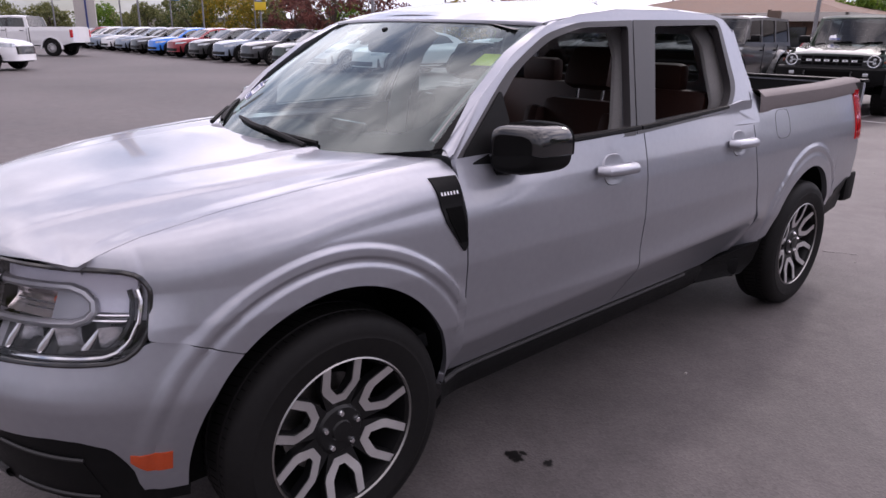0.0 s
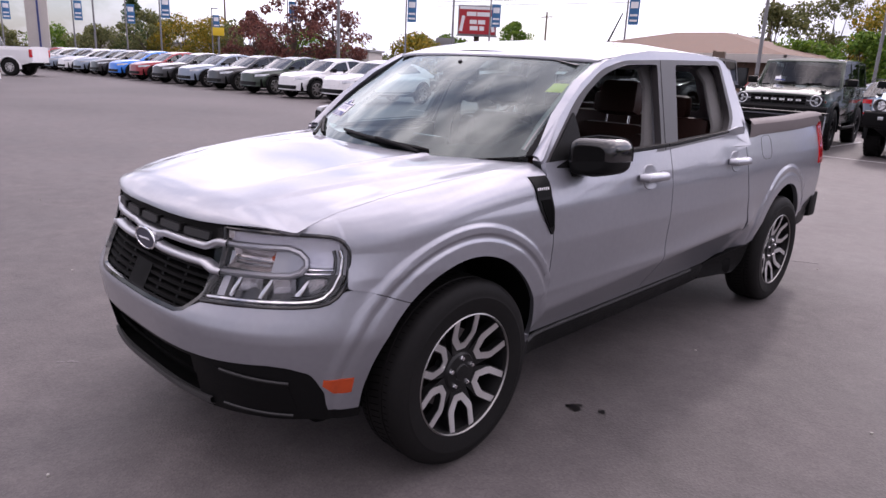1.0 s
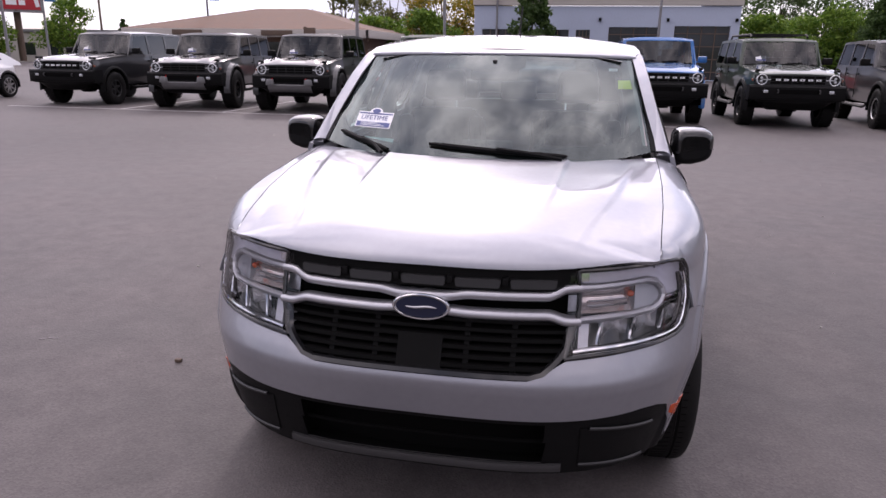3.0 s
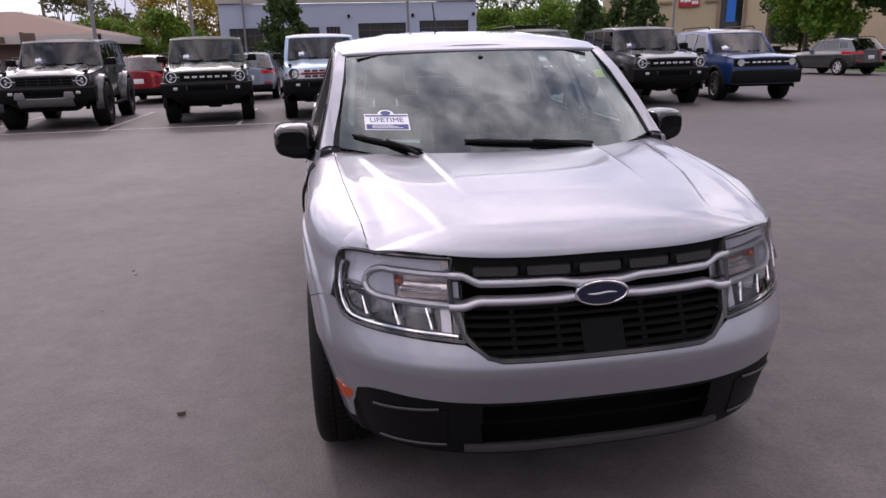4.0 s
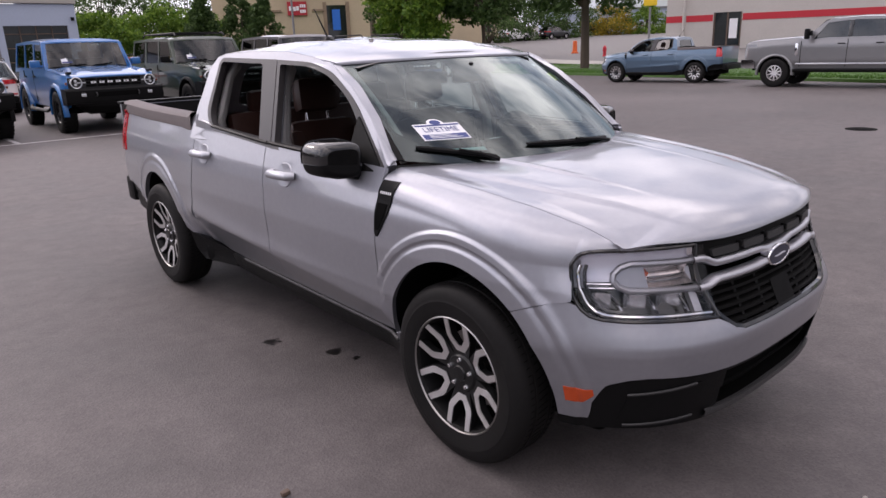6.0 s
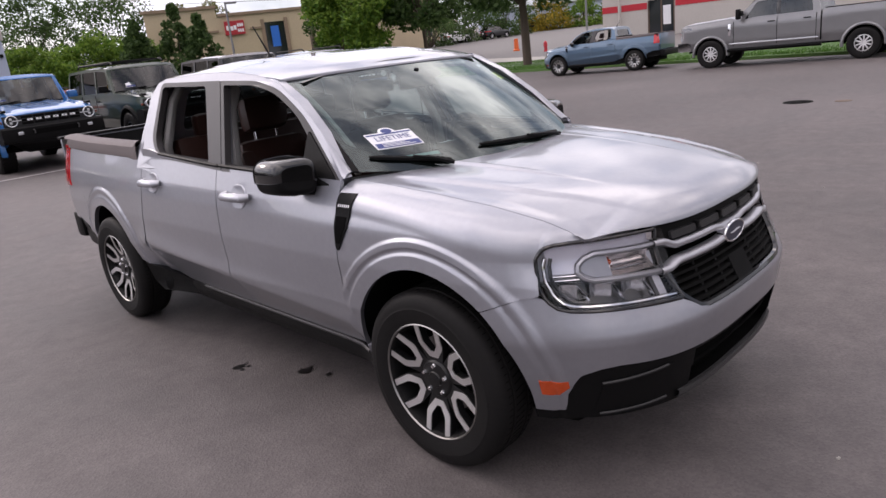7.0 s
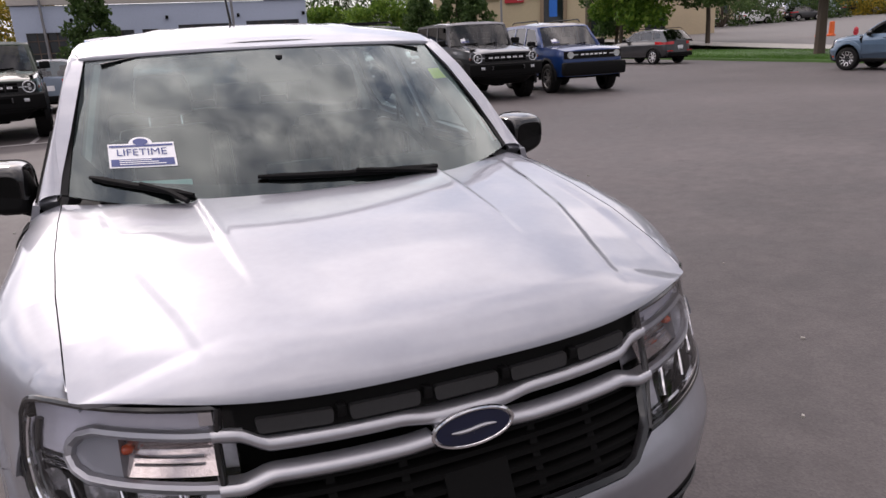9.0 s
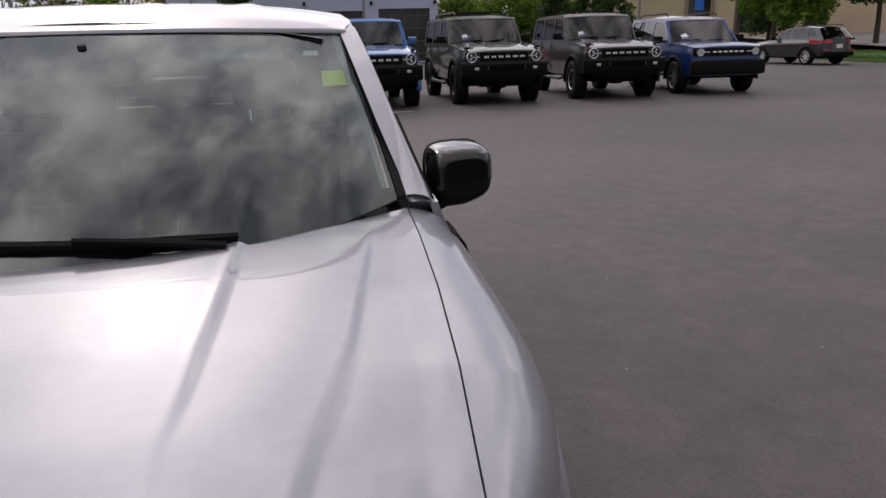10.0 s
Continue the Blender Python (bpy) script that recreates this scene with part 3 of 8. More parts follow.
            rows.append([(x, y + dy, zb + dz) for dy, dz in ((0.03, 0.013), (-0.002, 0.012), (-0.009, 0.004), (-0.009, -0.005), (-0.001, -0.013), (0.03, -0.014))])
        m.grid(rows, flip=False)
        m.done("silver_bar", SILVER_TRIM, grille, "satin silver grille bar", angle=50)
    m = Build()
    ring = [(0.082 * math.cos(a), 0.037 * math.sin(a)) for a in np.linspace(0, 2 * math.pi, 40, endpoint=False)]
    m.prism(ring, lambda a, b, d: (a, -0.800 + d, 0.822 + b), 0.03)
    m.tube([(a, -0.801, 0.822 + b) for a, b in ring + ring[:1]], 0.0045, 8)
    emblem = m.done("oval_emblem_rim", CHROME, grille, "chrome-rimmed oval emblem")
    m = Build()
    m.prism([(a * 0.92, b * 0.86) for a, b in ring], lambda a, b, d: (a, -0.804 + d, 0.822 + b), 0.004)
    m.done("emblem_face", EMBLEM_BLUE, emblem, "dark blue emblem face")
    m = Build()
    m.tube([(a, -0.806, 0.822 + 0.002 * math.sin(a * 70)) for a in np.linspace(-0.046, 0.046, 24)], [0.0010 + 0.0028 * (1 - (2 * i / 23 - 1) ** 4) for i in range(24)], 6)
    m.done("emblem_script_stroke", SILVER_TRIM, emblem)

    # headlamps
    BOWL = mat("lamp_bowl", (0.50, 0.50, 0.54), 0.3, 0.6, var=0.15)
    FROST = mat("frosted_light_bar", (0.60, 0.60, 0.68), 0.18, 0.3, coat=1.0, var=0.05)
    FLUTED = mat("fluted_reflector", (0.80, 0.80, 0.83), 0.22, 0.85, var=0.3, scale=24, bump=0.6, bscale=140)
    SIGNAL_BOWL = mat("signal_bowl", (0.60, 0.54, 0.53), 0.14, 0.8, var=0.4, scale=30)
    bot = lambda a: float(np.interp(a, [0.415, 0.48, 0.64, 0.70, 0.745, 0.765, 0.778, 0.784], [0.698, 0.704, 0.711, 0.714, 0.719, 0.729, 0.752, 0.80]))
    topz = lambda a: float(np.interp(a, [0.415, 0.437, 0.60, 0.70, 0.735, 0.755, 0.770, 0.784], [0.930, 0.934, 0.936, 0.936, 0.933, 0.924, 0.896, 0.802]))
    lamp_y = lambda a, b: float(front_y(a, b))
    for s in (1, -1):
        lamp = thing("headlamp", "", "")
        lamp.parent = truck

        def sheet(fn, lo, hi, a0=0.415, a1=0.784, n=34, mm=10):
            cols = a0 + (a1 - a0) * np.sin(np.linspace(0, math.pi / 2, n))
            return mirrored([[fn(a, lo(a) + (hi(a) - lo(a)) * t) for t in np.linspace(0, 1, mm)] for a in cols], s)

        def deep(d):
            return lambda a, b: (a - d * 0.25 * float(smooth(0.6, 0.78, a)), lamp_y(a, b) + d, b)

        def rod(name, pts, r, material, d=0.0, label="", n=8, flat=1.0):
            m = Build()
            m.tube(mirrored([deep(d)(a, b) for a, b in pts], s), r, n, flat=flat)
            return m.done(name, material, lamp, label)

        def along(pts, k=6):
            out = []
            for (a, b), (c, e) in zip(pts, pts[1:]):
                out += [(a + (c - a) * t, b + (e - b) * t) for t in np.linspace(0, 1, k, endpoint=False)]
            return out + [pts[-1]]

        m = Build()
        m.grid(sheet(deep(0.060), bot, topz), flip=s < 0)
        m.done("lamp_housing", BOWL, lamp)
        m = Build()
        m.grid(sheet(deep(0.052), bot, lambda a: max(bot(a), min(0.805, topz(a))), mm=6), flip=s < 0)
        m.done("dark_backing", BLACK_GLOSS, lamp)
        cols = 0.415 + 0.369 * np.sin(np.linspace(0, math.pi / 2, 30))
        rim = [(a, bot(a)) for a in cols] + [(a, topz(a)) for a in cols[::-1] if a > 0.437] + [(0.437, 0.934), (0.446, 0.87), (0.446, 0.80), (0.415, bot(0.415))]
        rod("lamp_rim", along(rim, 2), 0.0075, BLACK_GLOSS, 0.003)
        inner = lambda a: (a - 0.016 * float(smooth(0.70, 0.784, a)), bot(a) + 0.015)
        rod("chrome_border", [inner(a) for a in cols if a > 0.43] + [(0.766, 0.835), (0.762, 0.865), (0.754, 0.892)], 0.007, CHROME, 0.004, "bright chrome lower border")
        rod("inner_seal", [(a - 0.030 * float(smooth(0.70, 0.784, a)), bot(a) + 0.027) for a in cols if a > 0.68] + [(0.752, 0.835), (0.747, 0.865), (0.740, 0.89)], 0.0065, BLACK_GLOSS, 0.010)
        # frosted light bar, widening to the outer side
        m = Build()
        m.grid(sheet(deep(0.016), lambda a: float(np.interp(a, [0.45, 0.60, 0.66, 0.75], [0.893, 0.893, 0.834, 0.834])), lambda a: topz(a) - 0.010, 0.452, 0.748, mm=6), flip=s < 0, skirt=0.02)
        m.done("light_bar", FROST, lamp, "frosted white light bar")
        m = Build()
        m.grid(sheet(deep(0.006), lambda a: 0.902, lambda a: topz(a) - 0.008, 0.448, 0.470, n=4, mm=4), flip=s < 0, skirt=0.015)
        m.done("light_bar_end", CHROME, lamp)
        for z in (0.827, 0.814):
            rod("bright_strip", [(a, z) for a in np.linspace(0.68, 0.755, 6)], 0.0042, CHROME, 0.014)
        # silver hook that carries the grille bars into the lamp
        hook = [(0.402, 0.884), (0.489, 0.884), (0.640, 0.890), (0.668, 0.879), (0.687, 0.860), (0.693, 0.838), (0.684, 0.818), (0.662, 0.806), (0.61, 0.802), (0.50, 0.796), (0.402, 0.792)]
        rod("silver_hook", along(hook), 0.0115, SILVER_TRIM, 0.010, "satin silver hook-shaped lamp bezel")
        m = Build()
        m.grid(sheet(deep(0.013), lambda a: float(np.interp(a, [0.60, 0.662, 0.69], [0.803, 0.806, 0.835])), lambda a: float(np.interp(a, [0.60, 0.64, 0.668, 0.69], [0.888, 0.888, 0.877, 0.845])), 0.606, 0.690, n=10, mm=6), flip=s < 0, skirt=0.03)
        m.done("hook_plate", paint, lamp)
        m = Build()
        m.grid(sheet(lambda a, b: (a, lamp_y(a, b) + 0.046 - 0.020 * abs(b - 0.842) / 0.03, b), lambda a: 0.808, lambda a: 0.874, 0.45, 0.612, n=14, mm=8), flip=s < 0)
        signal = m.done("turn_signal", SIGNAL_BOWL, lamp)
        m = Build()
        bc = deep(0.030)(0.594, 0.851)
        m.lathe([(0.0, -0.012), (0.008, -0.008), (0.0105, 0.0), (0.008, 0.008), (0.0, 0.012)], 14, "x", (s * bc[0], bc[1], bc[2]))
        m.done("signal_bulb", ORANGE, signal, "small orange bulb")
        for z in (0.824, 0.838):
            m = Build()
            m.tube(mirrored([deep(0.034)(a, z) for a in np.linspace(0.47, 0.585, 8)], s), 0.003, 6)
            m.done("signal_rib", CHROME, signal)
        # lower reflector bowls, with bright blades between them
        for a0, a1 in ((0.505, 0.588), (0.618, 0.676), (0.705, 0.744)):
            m = Build()
            m.grid(mirrored([[(a, lamp_y(a, 0.76) + 0.026 + 0.020 * math.sin(math.pi * (a - a0) / (a1 - a0)) + 0.12 * max(0, 0.765 - b), b) for b in np.linspace(bot(a) + 0.032, 0.798, 7)] for a in np.linspace(a0, a1, 11)], s), flip=s < 0)
            m.done("reflector", FLUTED, lamp)
        for a in (0.508, 0.602, 0.692):
            rod("light_blade", [(a + 0.012, 0.792), (a + 0.006, 0.770), (a, 0.748), (a - 0.004, bot(a) + 0.020)], [0.004, 0.008, 0.010, 0.0085], CHROME, 0.018, "bright light blade", flat=0.7)
        m = Build()
        m.grid(sheet(deep(0.020), lambda a: bot(a) + 0.016, lambda a: 0.795, 0.450, 0.478, n=5, mm=6), flip=s < 0, skirt=0.02)
        m.done("inner_panel", BOWL, lamp)
        m = Build()
        m.grid(sheet(deep(-0.004), bot, topz, n=40, mm=14), flip=s < 0)
        lens = m.done("lens", CLEAR, lamp, "clear lamp lens")
        lens.visible_shadow = False

    # doors
    belt = lambda y: float(np.interp(y, [0.44, 0.8, 1.33, 1.5, 2.15, 2.3], [1.122, 1.134, 1.150, 1.157, 1.196, 1.215]))

    sill_z = lambda y: float(np.interp(y, [2.25, 2.54, 2.66], [0.385, 0.468, 0.482]))

    def door_panel(s, y_front, y_rear, bottom):
        rows = np.linspace(0, 1, 70)
        P = []
        for q in np.linspace(0, 1, 40):
            col = []
            for t in rows:
                z = bottom
                yy = y_front(0.7) + (y_rear(0.7) - y_front(0.7)) * q
                b0 = max(bottom, sill_z(yy))
                z = b0 + (belt(yy) - 0.006 - b0) * t
                yy = y_front(z) + (y_rear(z) - y_front(z)) * q
                col.append((float(side_x(yy, z)) - arch_bump(yy, z), yy, z))
            P.append(col)
        return P

    def handle(s, yc, zc_, parent):
        x = float(side_x(yc, zc_))
        m = Build()
        m.tube(mirrored([(x + 0.004, yc - 0.105, zc_ + 0.003), (x + 0.034, yc - 0.085, zc_ + 0.003), (x + 0.040, yc, zc_ + 0.002), (x + 0.036, yc + 0.085, zc_), (x + 0.004, yc + 0.105, zc_)], s), [0.018, 0.022, 0.023, 0.023, 0.020], 12, flat=0.8)
        h = m.done("door_handle", paint, parent, "body-coloured pull handle")
        m = Build()
        ring_ = np.linspace(0, 2 * math.pi, 33)
        m.grid(mirrored([[(float(side_x(yc, zc_ + 0.058 * k * math.sin(a))) + up, yc - 0.005 + 0.066 * k * math.copysign(abs(math.cos(a)) ** 0.7, math.cos(a)), zc_ - 0.002 + 0.058 * k * math.copysign(abs(math.sin(a)) ** 0.8, math.sin(a))) for a in ring_] for k, up in ((1.0, -0.001), (0.94, 0.005), (0.80, 0.0042), (0.45, 0.0014), (0.02, 0.0008))], s), flip=s > 0)
        m.done("handle_cup", paint, h)

    def frame_map(s, off=0.0):
        return lambda a, b, d: (s * (float(g_x(b, a)) + off - d), a, b)

    def lower(z, pts):
        return float(np.interp(z, [p[0] for p in pts], [p[1] for p in pts]))

    win_f = round_poly([(0.545, 1.128), (0.80, 1.375), (0.98, 1.470), (1.16, 1.512), (1.452, 1.522), (1.335, 1.148)], [0.01, 0.08, 0.06, 0.06, 0.02, 0.015], 5)
    win_r = round_poly([(1.505, 1.158), (1.64, 1.526), (2.150, 1.540), (2.168, 1.262), (2.095, 1.186)], [0.015, 0.02, 0.03, 0.05, 0.04], 5)
    edge_f = round_poly([(0.458, 1.105), (0.755, 1.372), (0.96, 1.488), (1.15, 1.531), (1.487, 1.545), (1.361, 1.120)], [0.02, 0.08, 0.06, 0.06, 0.005, 0.005], 5)
    edge_r = round_poly([(1.369, 1.122), (1.495, 1.546), (2.175, 1.563), (2.215, 1.26), (2.105, 1.165)], [0.005, 0.005, 0.05, 0.06, 0.05], 5)
    outer = [(0.452, 1.120), (0.62, 1.292), (0.80, 1.425), (0.98, 1.513), (1.15, 1.556), (1.40, 1.583), (1.80, 1.592), (2.12, 1.584), (2.22, 1.566), (2.275, 1.52), (2.31, 1.42), (2.36, 1.285), (2.385, 1.10), (2.20, 1.08), (1.40, 1.08), (0.48, 1.08)]
    for s in (1, -1):
        front_door = Build()
        front_door.grid(mirrored(door_panel(s, lambda z: 0.450 + 0.012 * float(smooth(0.5, 0.36, z)), lambda z: 1.412 + 0.01 * (z - 0.7), 0.385), s), flip=s < 0, skirt=0.02)
        fd = front_door.done("front_door", paint, truck)
        handle(s, 1.20, 1.012, fd)
        rear_door = Build()
        rd_rear = [(0.385, 2.40), (0.50, 2.43), (0.60, 2.44), (0.75, 2.40), (0.95, 2.34), (1.2, 2.32)]
        rear_door.grid(mirrored(door_panel(s, lambda z: 1.418 + 0.01 * (z - 0.7), lambda z: lower(z, rd_rear), 0.385), s), flip=s < 0, skirt=0.02)
        rd = rear_door.done("rear_door", paint, truck)
        handle(s, 2.17, 1.024, rd)
        # cab side frame with both window openings
        m = Build()
        m.prism(outer, lambda a, b, d: (s * (float(g_x(b, a)) - 0.03 * float(smooth(2.26, 2.08, a) * smooth(belt(min(a, 2.3)) - 0.008, belt(min(a, 2.3)) - 0.05, b)) - d), a, b), 0.05, holes=[edge_f, edge_r])
        m.done("cab_side_frame", paint, truck)
        m = Build()
        m.prism(edge_f, frame_map(s, 0.003), 0.035, holes=[win_f])
        m.done("window_surround", PILLAR_GREY, fd, "satin black window surround")
        m = Build()
        m.prism(edge_r, frame_map(s, 0.003), 0.035, holes=[win_r])
        m.done("window_surround", PILLAR_GREY, rd, "satin black window surround")

        # mirror sail
        m = Build()
        m.prism(round_poly([(0.475, 1.095), (0.50, 1.130), (0.70, 1.310), (0.712, 1.135), (0.70, 1.085)], 0.015, 3), frame_map(s, 0.010), 0.02)
        m.done("mirror_sail", BLACK_PLASTIC, fd)
        # belt strip
        m = Build()
        m.tube(mirrored([(float(g_x(belt(y) - 0.004, y)) + 0.004, y, belt(y) - 0.006) for y in np.linspace(0.70, 1.395, 12)], s), 0.010, 6)
        m.done("belt_strip", BLACK_PLASTIC, fd)
        m = Build()
        m.tube(mirrored([(float(g_x(belt(y) - 0.004, y)) + 0.004, y, belt(y) - 0.008) for y in np.linspace(1.405, 2.10, 12)], s), 0.010, 6)
        m.done("belt_strip", BLACK_PLASTIC, rd)
        # door mirror: lower shell, gloss cap, arm and glass
        def shell(k, v0, v1, n=20):
            rows = []
            for d, f in ((-0.066, 0.30), (-0.064, 0.52), (-0.058, 0.70), (-0.046, 0.84), (-0.026, 0.94), (0.004, 0.99), (0.040, 1.0), (0.064, 0.985), (0.070, 0.95)):
                row = []
                for a in np.linspace(v0, v1, n):
                    c, e = math.cos(a), math.sin(a)
                    px = 0.089 * math.copysign(abs(c) ** 0.42, c) * (0.55 + 0.45 * f) * k
                    pz = 0.080 * math.copysign(abs(e) ** 0.45, e) * (0.45 + 0.55 * f) * k
                    pz += 0.020 * max(0, px / 0.09) * (e < 0) - 0.012 * max(0, px / 0.09) ** 2 * (e > 0)
                    row.append((0.928 + px, 0.665 + 1.1 * d + 0.36 * px, 1.139 + pz))
                rows.append(row)
            return rows

        m = Build()
        P = shell(1.0, 0, 2 * math.pi, 41)
        m.grid(mirrored(P, s), flip=s > 0)
        m.raw(mirrored([P[0][:-1]], s)[0], [tuple(range(40))])
        m.raw(mirrored([P[-1][:-1]], s)[0], [tuple(range(40))])
        mirror = m.done("door_mirror", BLACK_PLASTIC, truck, "black door mirror with a gloss cap")
        m = Build()
        P = shell(1.035, -0.12, math.pi + 0.12, 25)
        m.grid(mirrored(P, s), flip=s > 0, skirt=0.004)
        m.raw(mirrored([P[0]], s)[0], [tuple(range(25))])
        m.done("mirror_cap", BLACK_GLOSS, mirror, "gloss black cap")
        m = Build()
        m.grid(mirrored([[(x, 0.630 + dy + 0.3 * (x - 0.8), 1.080 - 0.016 * (1 - smooth(0.78, 0.92, x)) + dz * (1 - 0.75 * smooth(0.84, 0.93, x))) for dy, dz in ((-0.045, 0.0), (-0.040, 0.022), (0.0, 0.028), (0.045, 0.022), (0.05, 0.0), (0.045, -0.020), (0.0, -0.026), (-0.040, -0.020), (-0.045, 0.0))] for x in np.linspace(0.785, 0.93, 10)], s), flip=s < 0)
        m.done("mirror_arm", BLACK_PLASTIC, mirror)
        m = Build()
        P = [(0.928 + 0.076 * math.copysign(abs(math.cos(a)) ** 0.55, math.cos(a)), 1.139 + 0.066 * math.copysign(abs(math.sin(a)) ** 0.6, math.sin(a))) for a in np.linspace(0, 2 * math.pi, 32, endpoint=False)]
        m.prism(P, lambda a, b, d: (s * a, 0.746 + 0.36 * (a - 0.928) - d, b), 0.004)
        m.done("mirror_glass", CHROME, mirror)

        # rocker sill
        m = Build()
        m.grid(mirrored([[(float(side_x(y, 0.372)) + dx, y, z) for dx, z in ((-0.05, 0.262), (-0.022, 0.270), (-0.005, 0.300), (0.0, 0.345), (-0.004, 0.372), (-0.03, 0.380))] for y in np.linspace(0.40, 2.50, 30)], s), flip=s < 0)
        m.done("rocker_sill", BLACK_PLASTIC, truck, "black sill with a grey step edge")
        m = Build()
        m.tube(mirrored([(float(side_x(y, 0.372)) + 0.002, y, 0.368) for y in np.linspace(0.42, 2.06, 20)], s), 0.009, 6)
        m.done("sill_edge", GREY_PLASTIC, truck)
        m = Build()
        pts = round_poly([(2.20, 0.28), (2.25, 0.378), (2.54, 0.462), (2.665, 0.476), (2.655, 0.33), (2.56, 0.28)], 0.02, 3)
        m.prism(pts, lambda a, b, d: (s * (min(float(body_w(a, b)), float(side_x(a, max(b, 0.36)))) + 0.001 - d), a, b), 0.04)
        m.done("rear_sill_cladding", BLACK_PLASTIC, truck)

        # bed side
        rail = lambda y: float(np.interp(y, [2.325, 2.40, 2.45, 3.3, 3.95], [1.275, 1.232, 1.212, 1.222, 1.240]))
        ys = np.concatenate([np.linspace(2.332, 2.645, 26), ease(2.65, 3.502, 90), np.linspace(3.51, 3.99, 34)])
        P = []
        for y in ys:
            if y < 2.65:
                zb = np.interp(y, [2.332, 2.54, 2.645], [0.412, 0.468, 0.482])
            elif y < 3.503:
                zb = max(0.40, float(arch_z(y, 3.076, 0.427, 0.455)))
                if y < 2.75:
                    zb = max(zb, 0.482)
            else:
                zb = np.interp(y, [3.503, 3.55, 3.75, 4.02], [0.50, 0.56, 0.64, 0.66])
            x1 = 1.0 - 0.10 * max(0, (y - 3.88) / 0.16) ** 2
            col = []
            for t in np.linspace(0, 1, 40):
                z = zb + (rail(y) - zb) * t
                inset = 0.012 * float(smooth(rail(y) - 0.05, rail(y), z))
                col.append((float(side_x(y, min(z, 1.15))) * x1 - inset - max(0, z - 1.15) * 0.25, y, z))
            P.append([(x_, y_ + max(0.0, lower(z_, rd_rear) + 0.007 - 2.332) * float(smooth(2.66, 2.332, y_)), z_) for x_, y_, z_ in col])
        m = Build()
        m.grid(mirrored(P, s), flip=s < 0, skirt=0.03)
        bed = m.done("bed_side", paint, truck)
        m = Build()
        fuel = [(2.66 + 0.085 * math.copysign(abs(math.cos(a)) ** 0.6, math.cos(a)), 1.075 + 0.070 * math.copysign(abs(math.sin(a)) ** 0.6, math.sin(a))) for a in np.linspace(0, 2 * math.pi, 32, endpoint=False)]
        if s > 0:
            m.tube([(float(side_x(a, b)) - 0.001, a, b) for a, b in fuel + fuel[:1]], 0.0022, 5)
            m.done("fuel_flap", GREY_PLASTIC, bed)
        # rail cap
        m = Build()
        m.grid(mirrored([[(float(side_x(y, 1.15)) * (1.0 - 0.10 * max(0, (y - 3.88) / 0.16) ** 2) - 0.010 + dx, y, rail(y) + dz) for dx, dz in ((0.012, -0.062 - 0.03 * float(smooth(2.55, 2.40, y))), (0.014, -0.050), (0.008, 0.004), (-0.004, 0.016), (-0.040, 0.022), (-0.095, 0.022), (-0.10, -0.08))] for y in np.linspace(2.40, 3.93, 30)], s), flip=s > 0, skirt=0.0)
        m.done("bed_rail_cap", bpy.data.materials.get("warm_grey_plastic") or mat("warm_grey_plastic", (0.15, 0.13, 0.13), 0.7, spec=0.2, var=0.1, bump=0.3, bscale=400), truck, "warm grey plastic bed rail cap")
        m = Build()
        m.grid(mirrored([[(0.755 + 0.02 * (z - 0.9), y, z) for z in (0.80, 1.00, 1.235)] for y in np.linspace(2.40, 3.94, 6)], s), flip=s > 0)
        m.done("bed_inner_wall", BLACK_PLASTIC, truck)
        # tail lamp
        m = Build()
        m.grid(mirrored([[(float(side_x(y, z)) * (1.0 - 0.10 * max(0, (y - 3.88) / 0.16) ** 2) + 0.008, y, z) for z in np.linspace(0.90, 1.195, 10)] for y in np.linspace(3.80, 4.0, 8)], s), flip=s < 0, skirt=0.03)
        m.done("tail_lamp", RED_LAMP, truck, "red tail lamp")
        # rear bumper corner
        m = Build()
        pts = round_poly([(3.515, 0.42), (3.545, 0.50), (3.60, 0.60), (3.80, 0.655), (4.10, 0.66), (4.12, 0.52), (3.80, 0.45)], 0.02, 3)
        m.prism(pts, lambda a, b, d: (s * (float(body_w(a, b)) + 0.006 - 0.35 * max(0, a - 3.85) ** 1.3 - d), a, b), 0.10)
        m.done("rear_bumper_corner", BLACK_PLASTIC, truck)

    m = Build()
    m.box((0, 4.0, 0.95), (1.50, 0.06, 0.57), 0.02)
    tailgate = m.done("tailgate", paint, truck)
    m = Build()
    m.box((0, 3.99, 1.242), (1.52, 0.10, 0.018), 0.006)
    m.box((0, 3.965, 1.02), (1.46, 0.012, 0.40), 0.004)
    m.done("tailgate_cap", BLACK_PLASTIC, tailgate)
    m = Build()
    m.box((0, 4.10, 0.55), (1.50, 0.16, 0.20), 0.03)
    m.done("rear_bumper", BLACK_PLASTIC, truck)
    m = Build()
    m.grid([[(x, y, 0.80) for y in (2.38, 4.04)] for x in (-0.77, 0.77)], flip=True)
    m.raw([(-0.77, 2.385, 0.8), (0.77, 2.385, 0.8), (0.77, 2.385, 1.27), (-0.77, 2.385, 1.27)], [(0, 1, 2, 3)])
    m.done("bed_liner", BLACK_PLASTIC, truck)

    # roof
    zo = lambda y: float(np.interp(y, [p[0] for p in outer[:10]], [p[1] for p in outer[:10]]))
    zr = lerp_table([0.80, 0.9, 1.0, 1.2, 1.5, 1.8, 2.1, 2.22, 2.30], [1.520, 1.545, 1.575, 1.610, 1.632, 1.637, 1.626, 1.606, 1.565], 0.03)
    header = lambda x: 0.865 + 0.13 * (x / 0.64) ** 2
    P = []
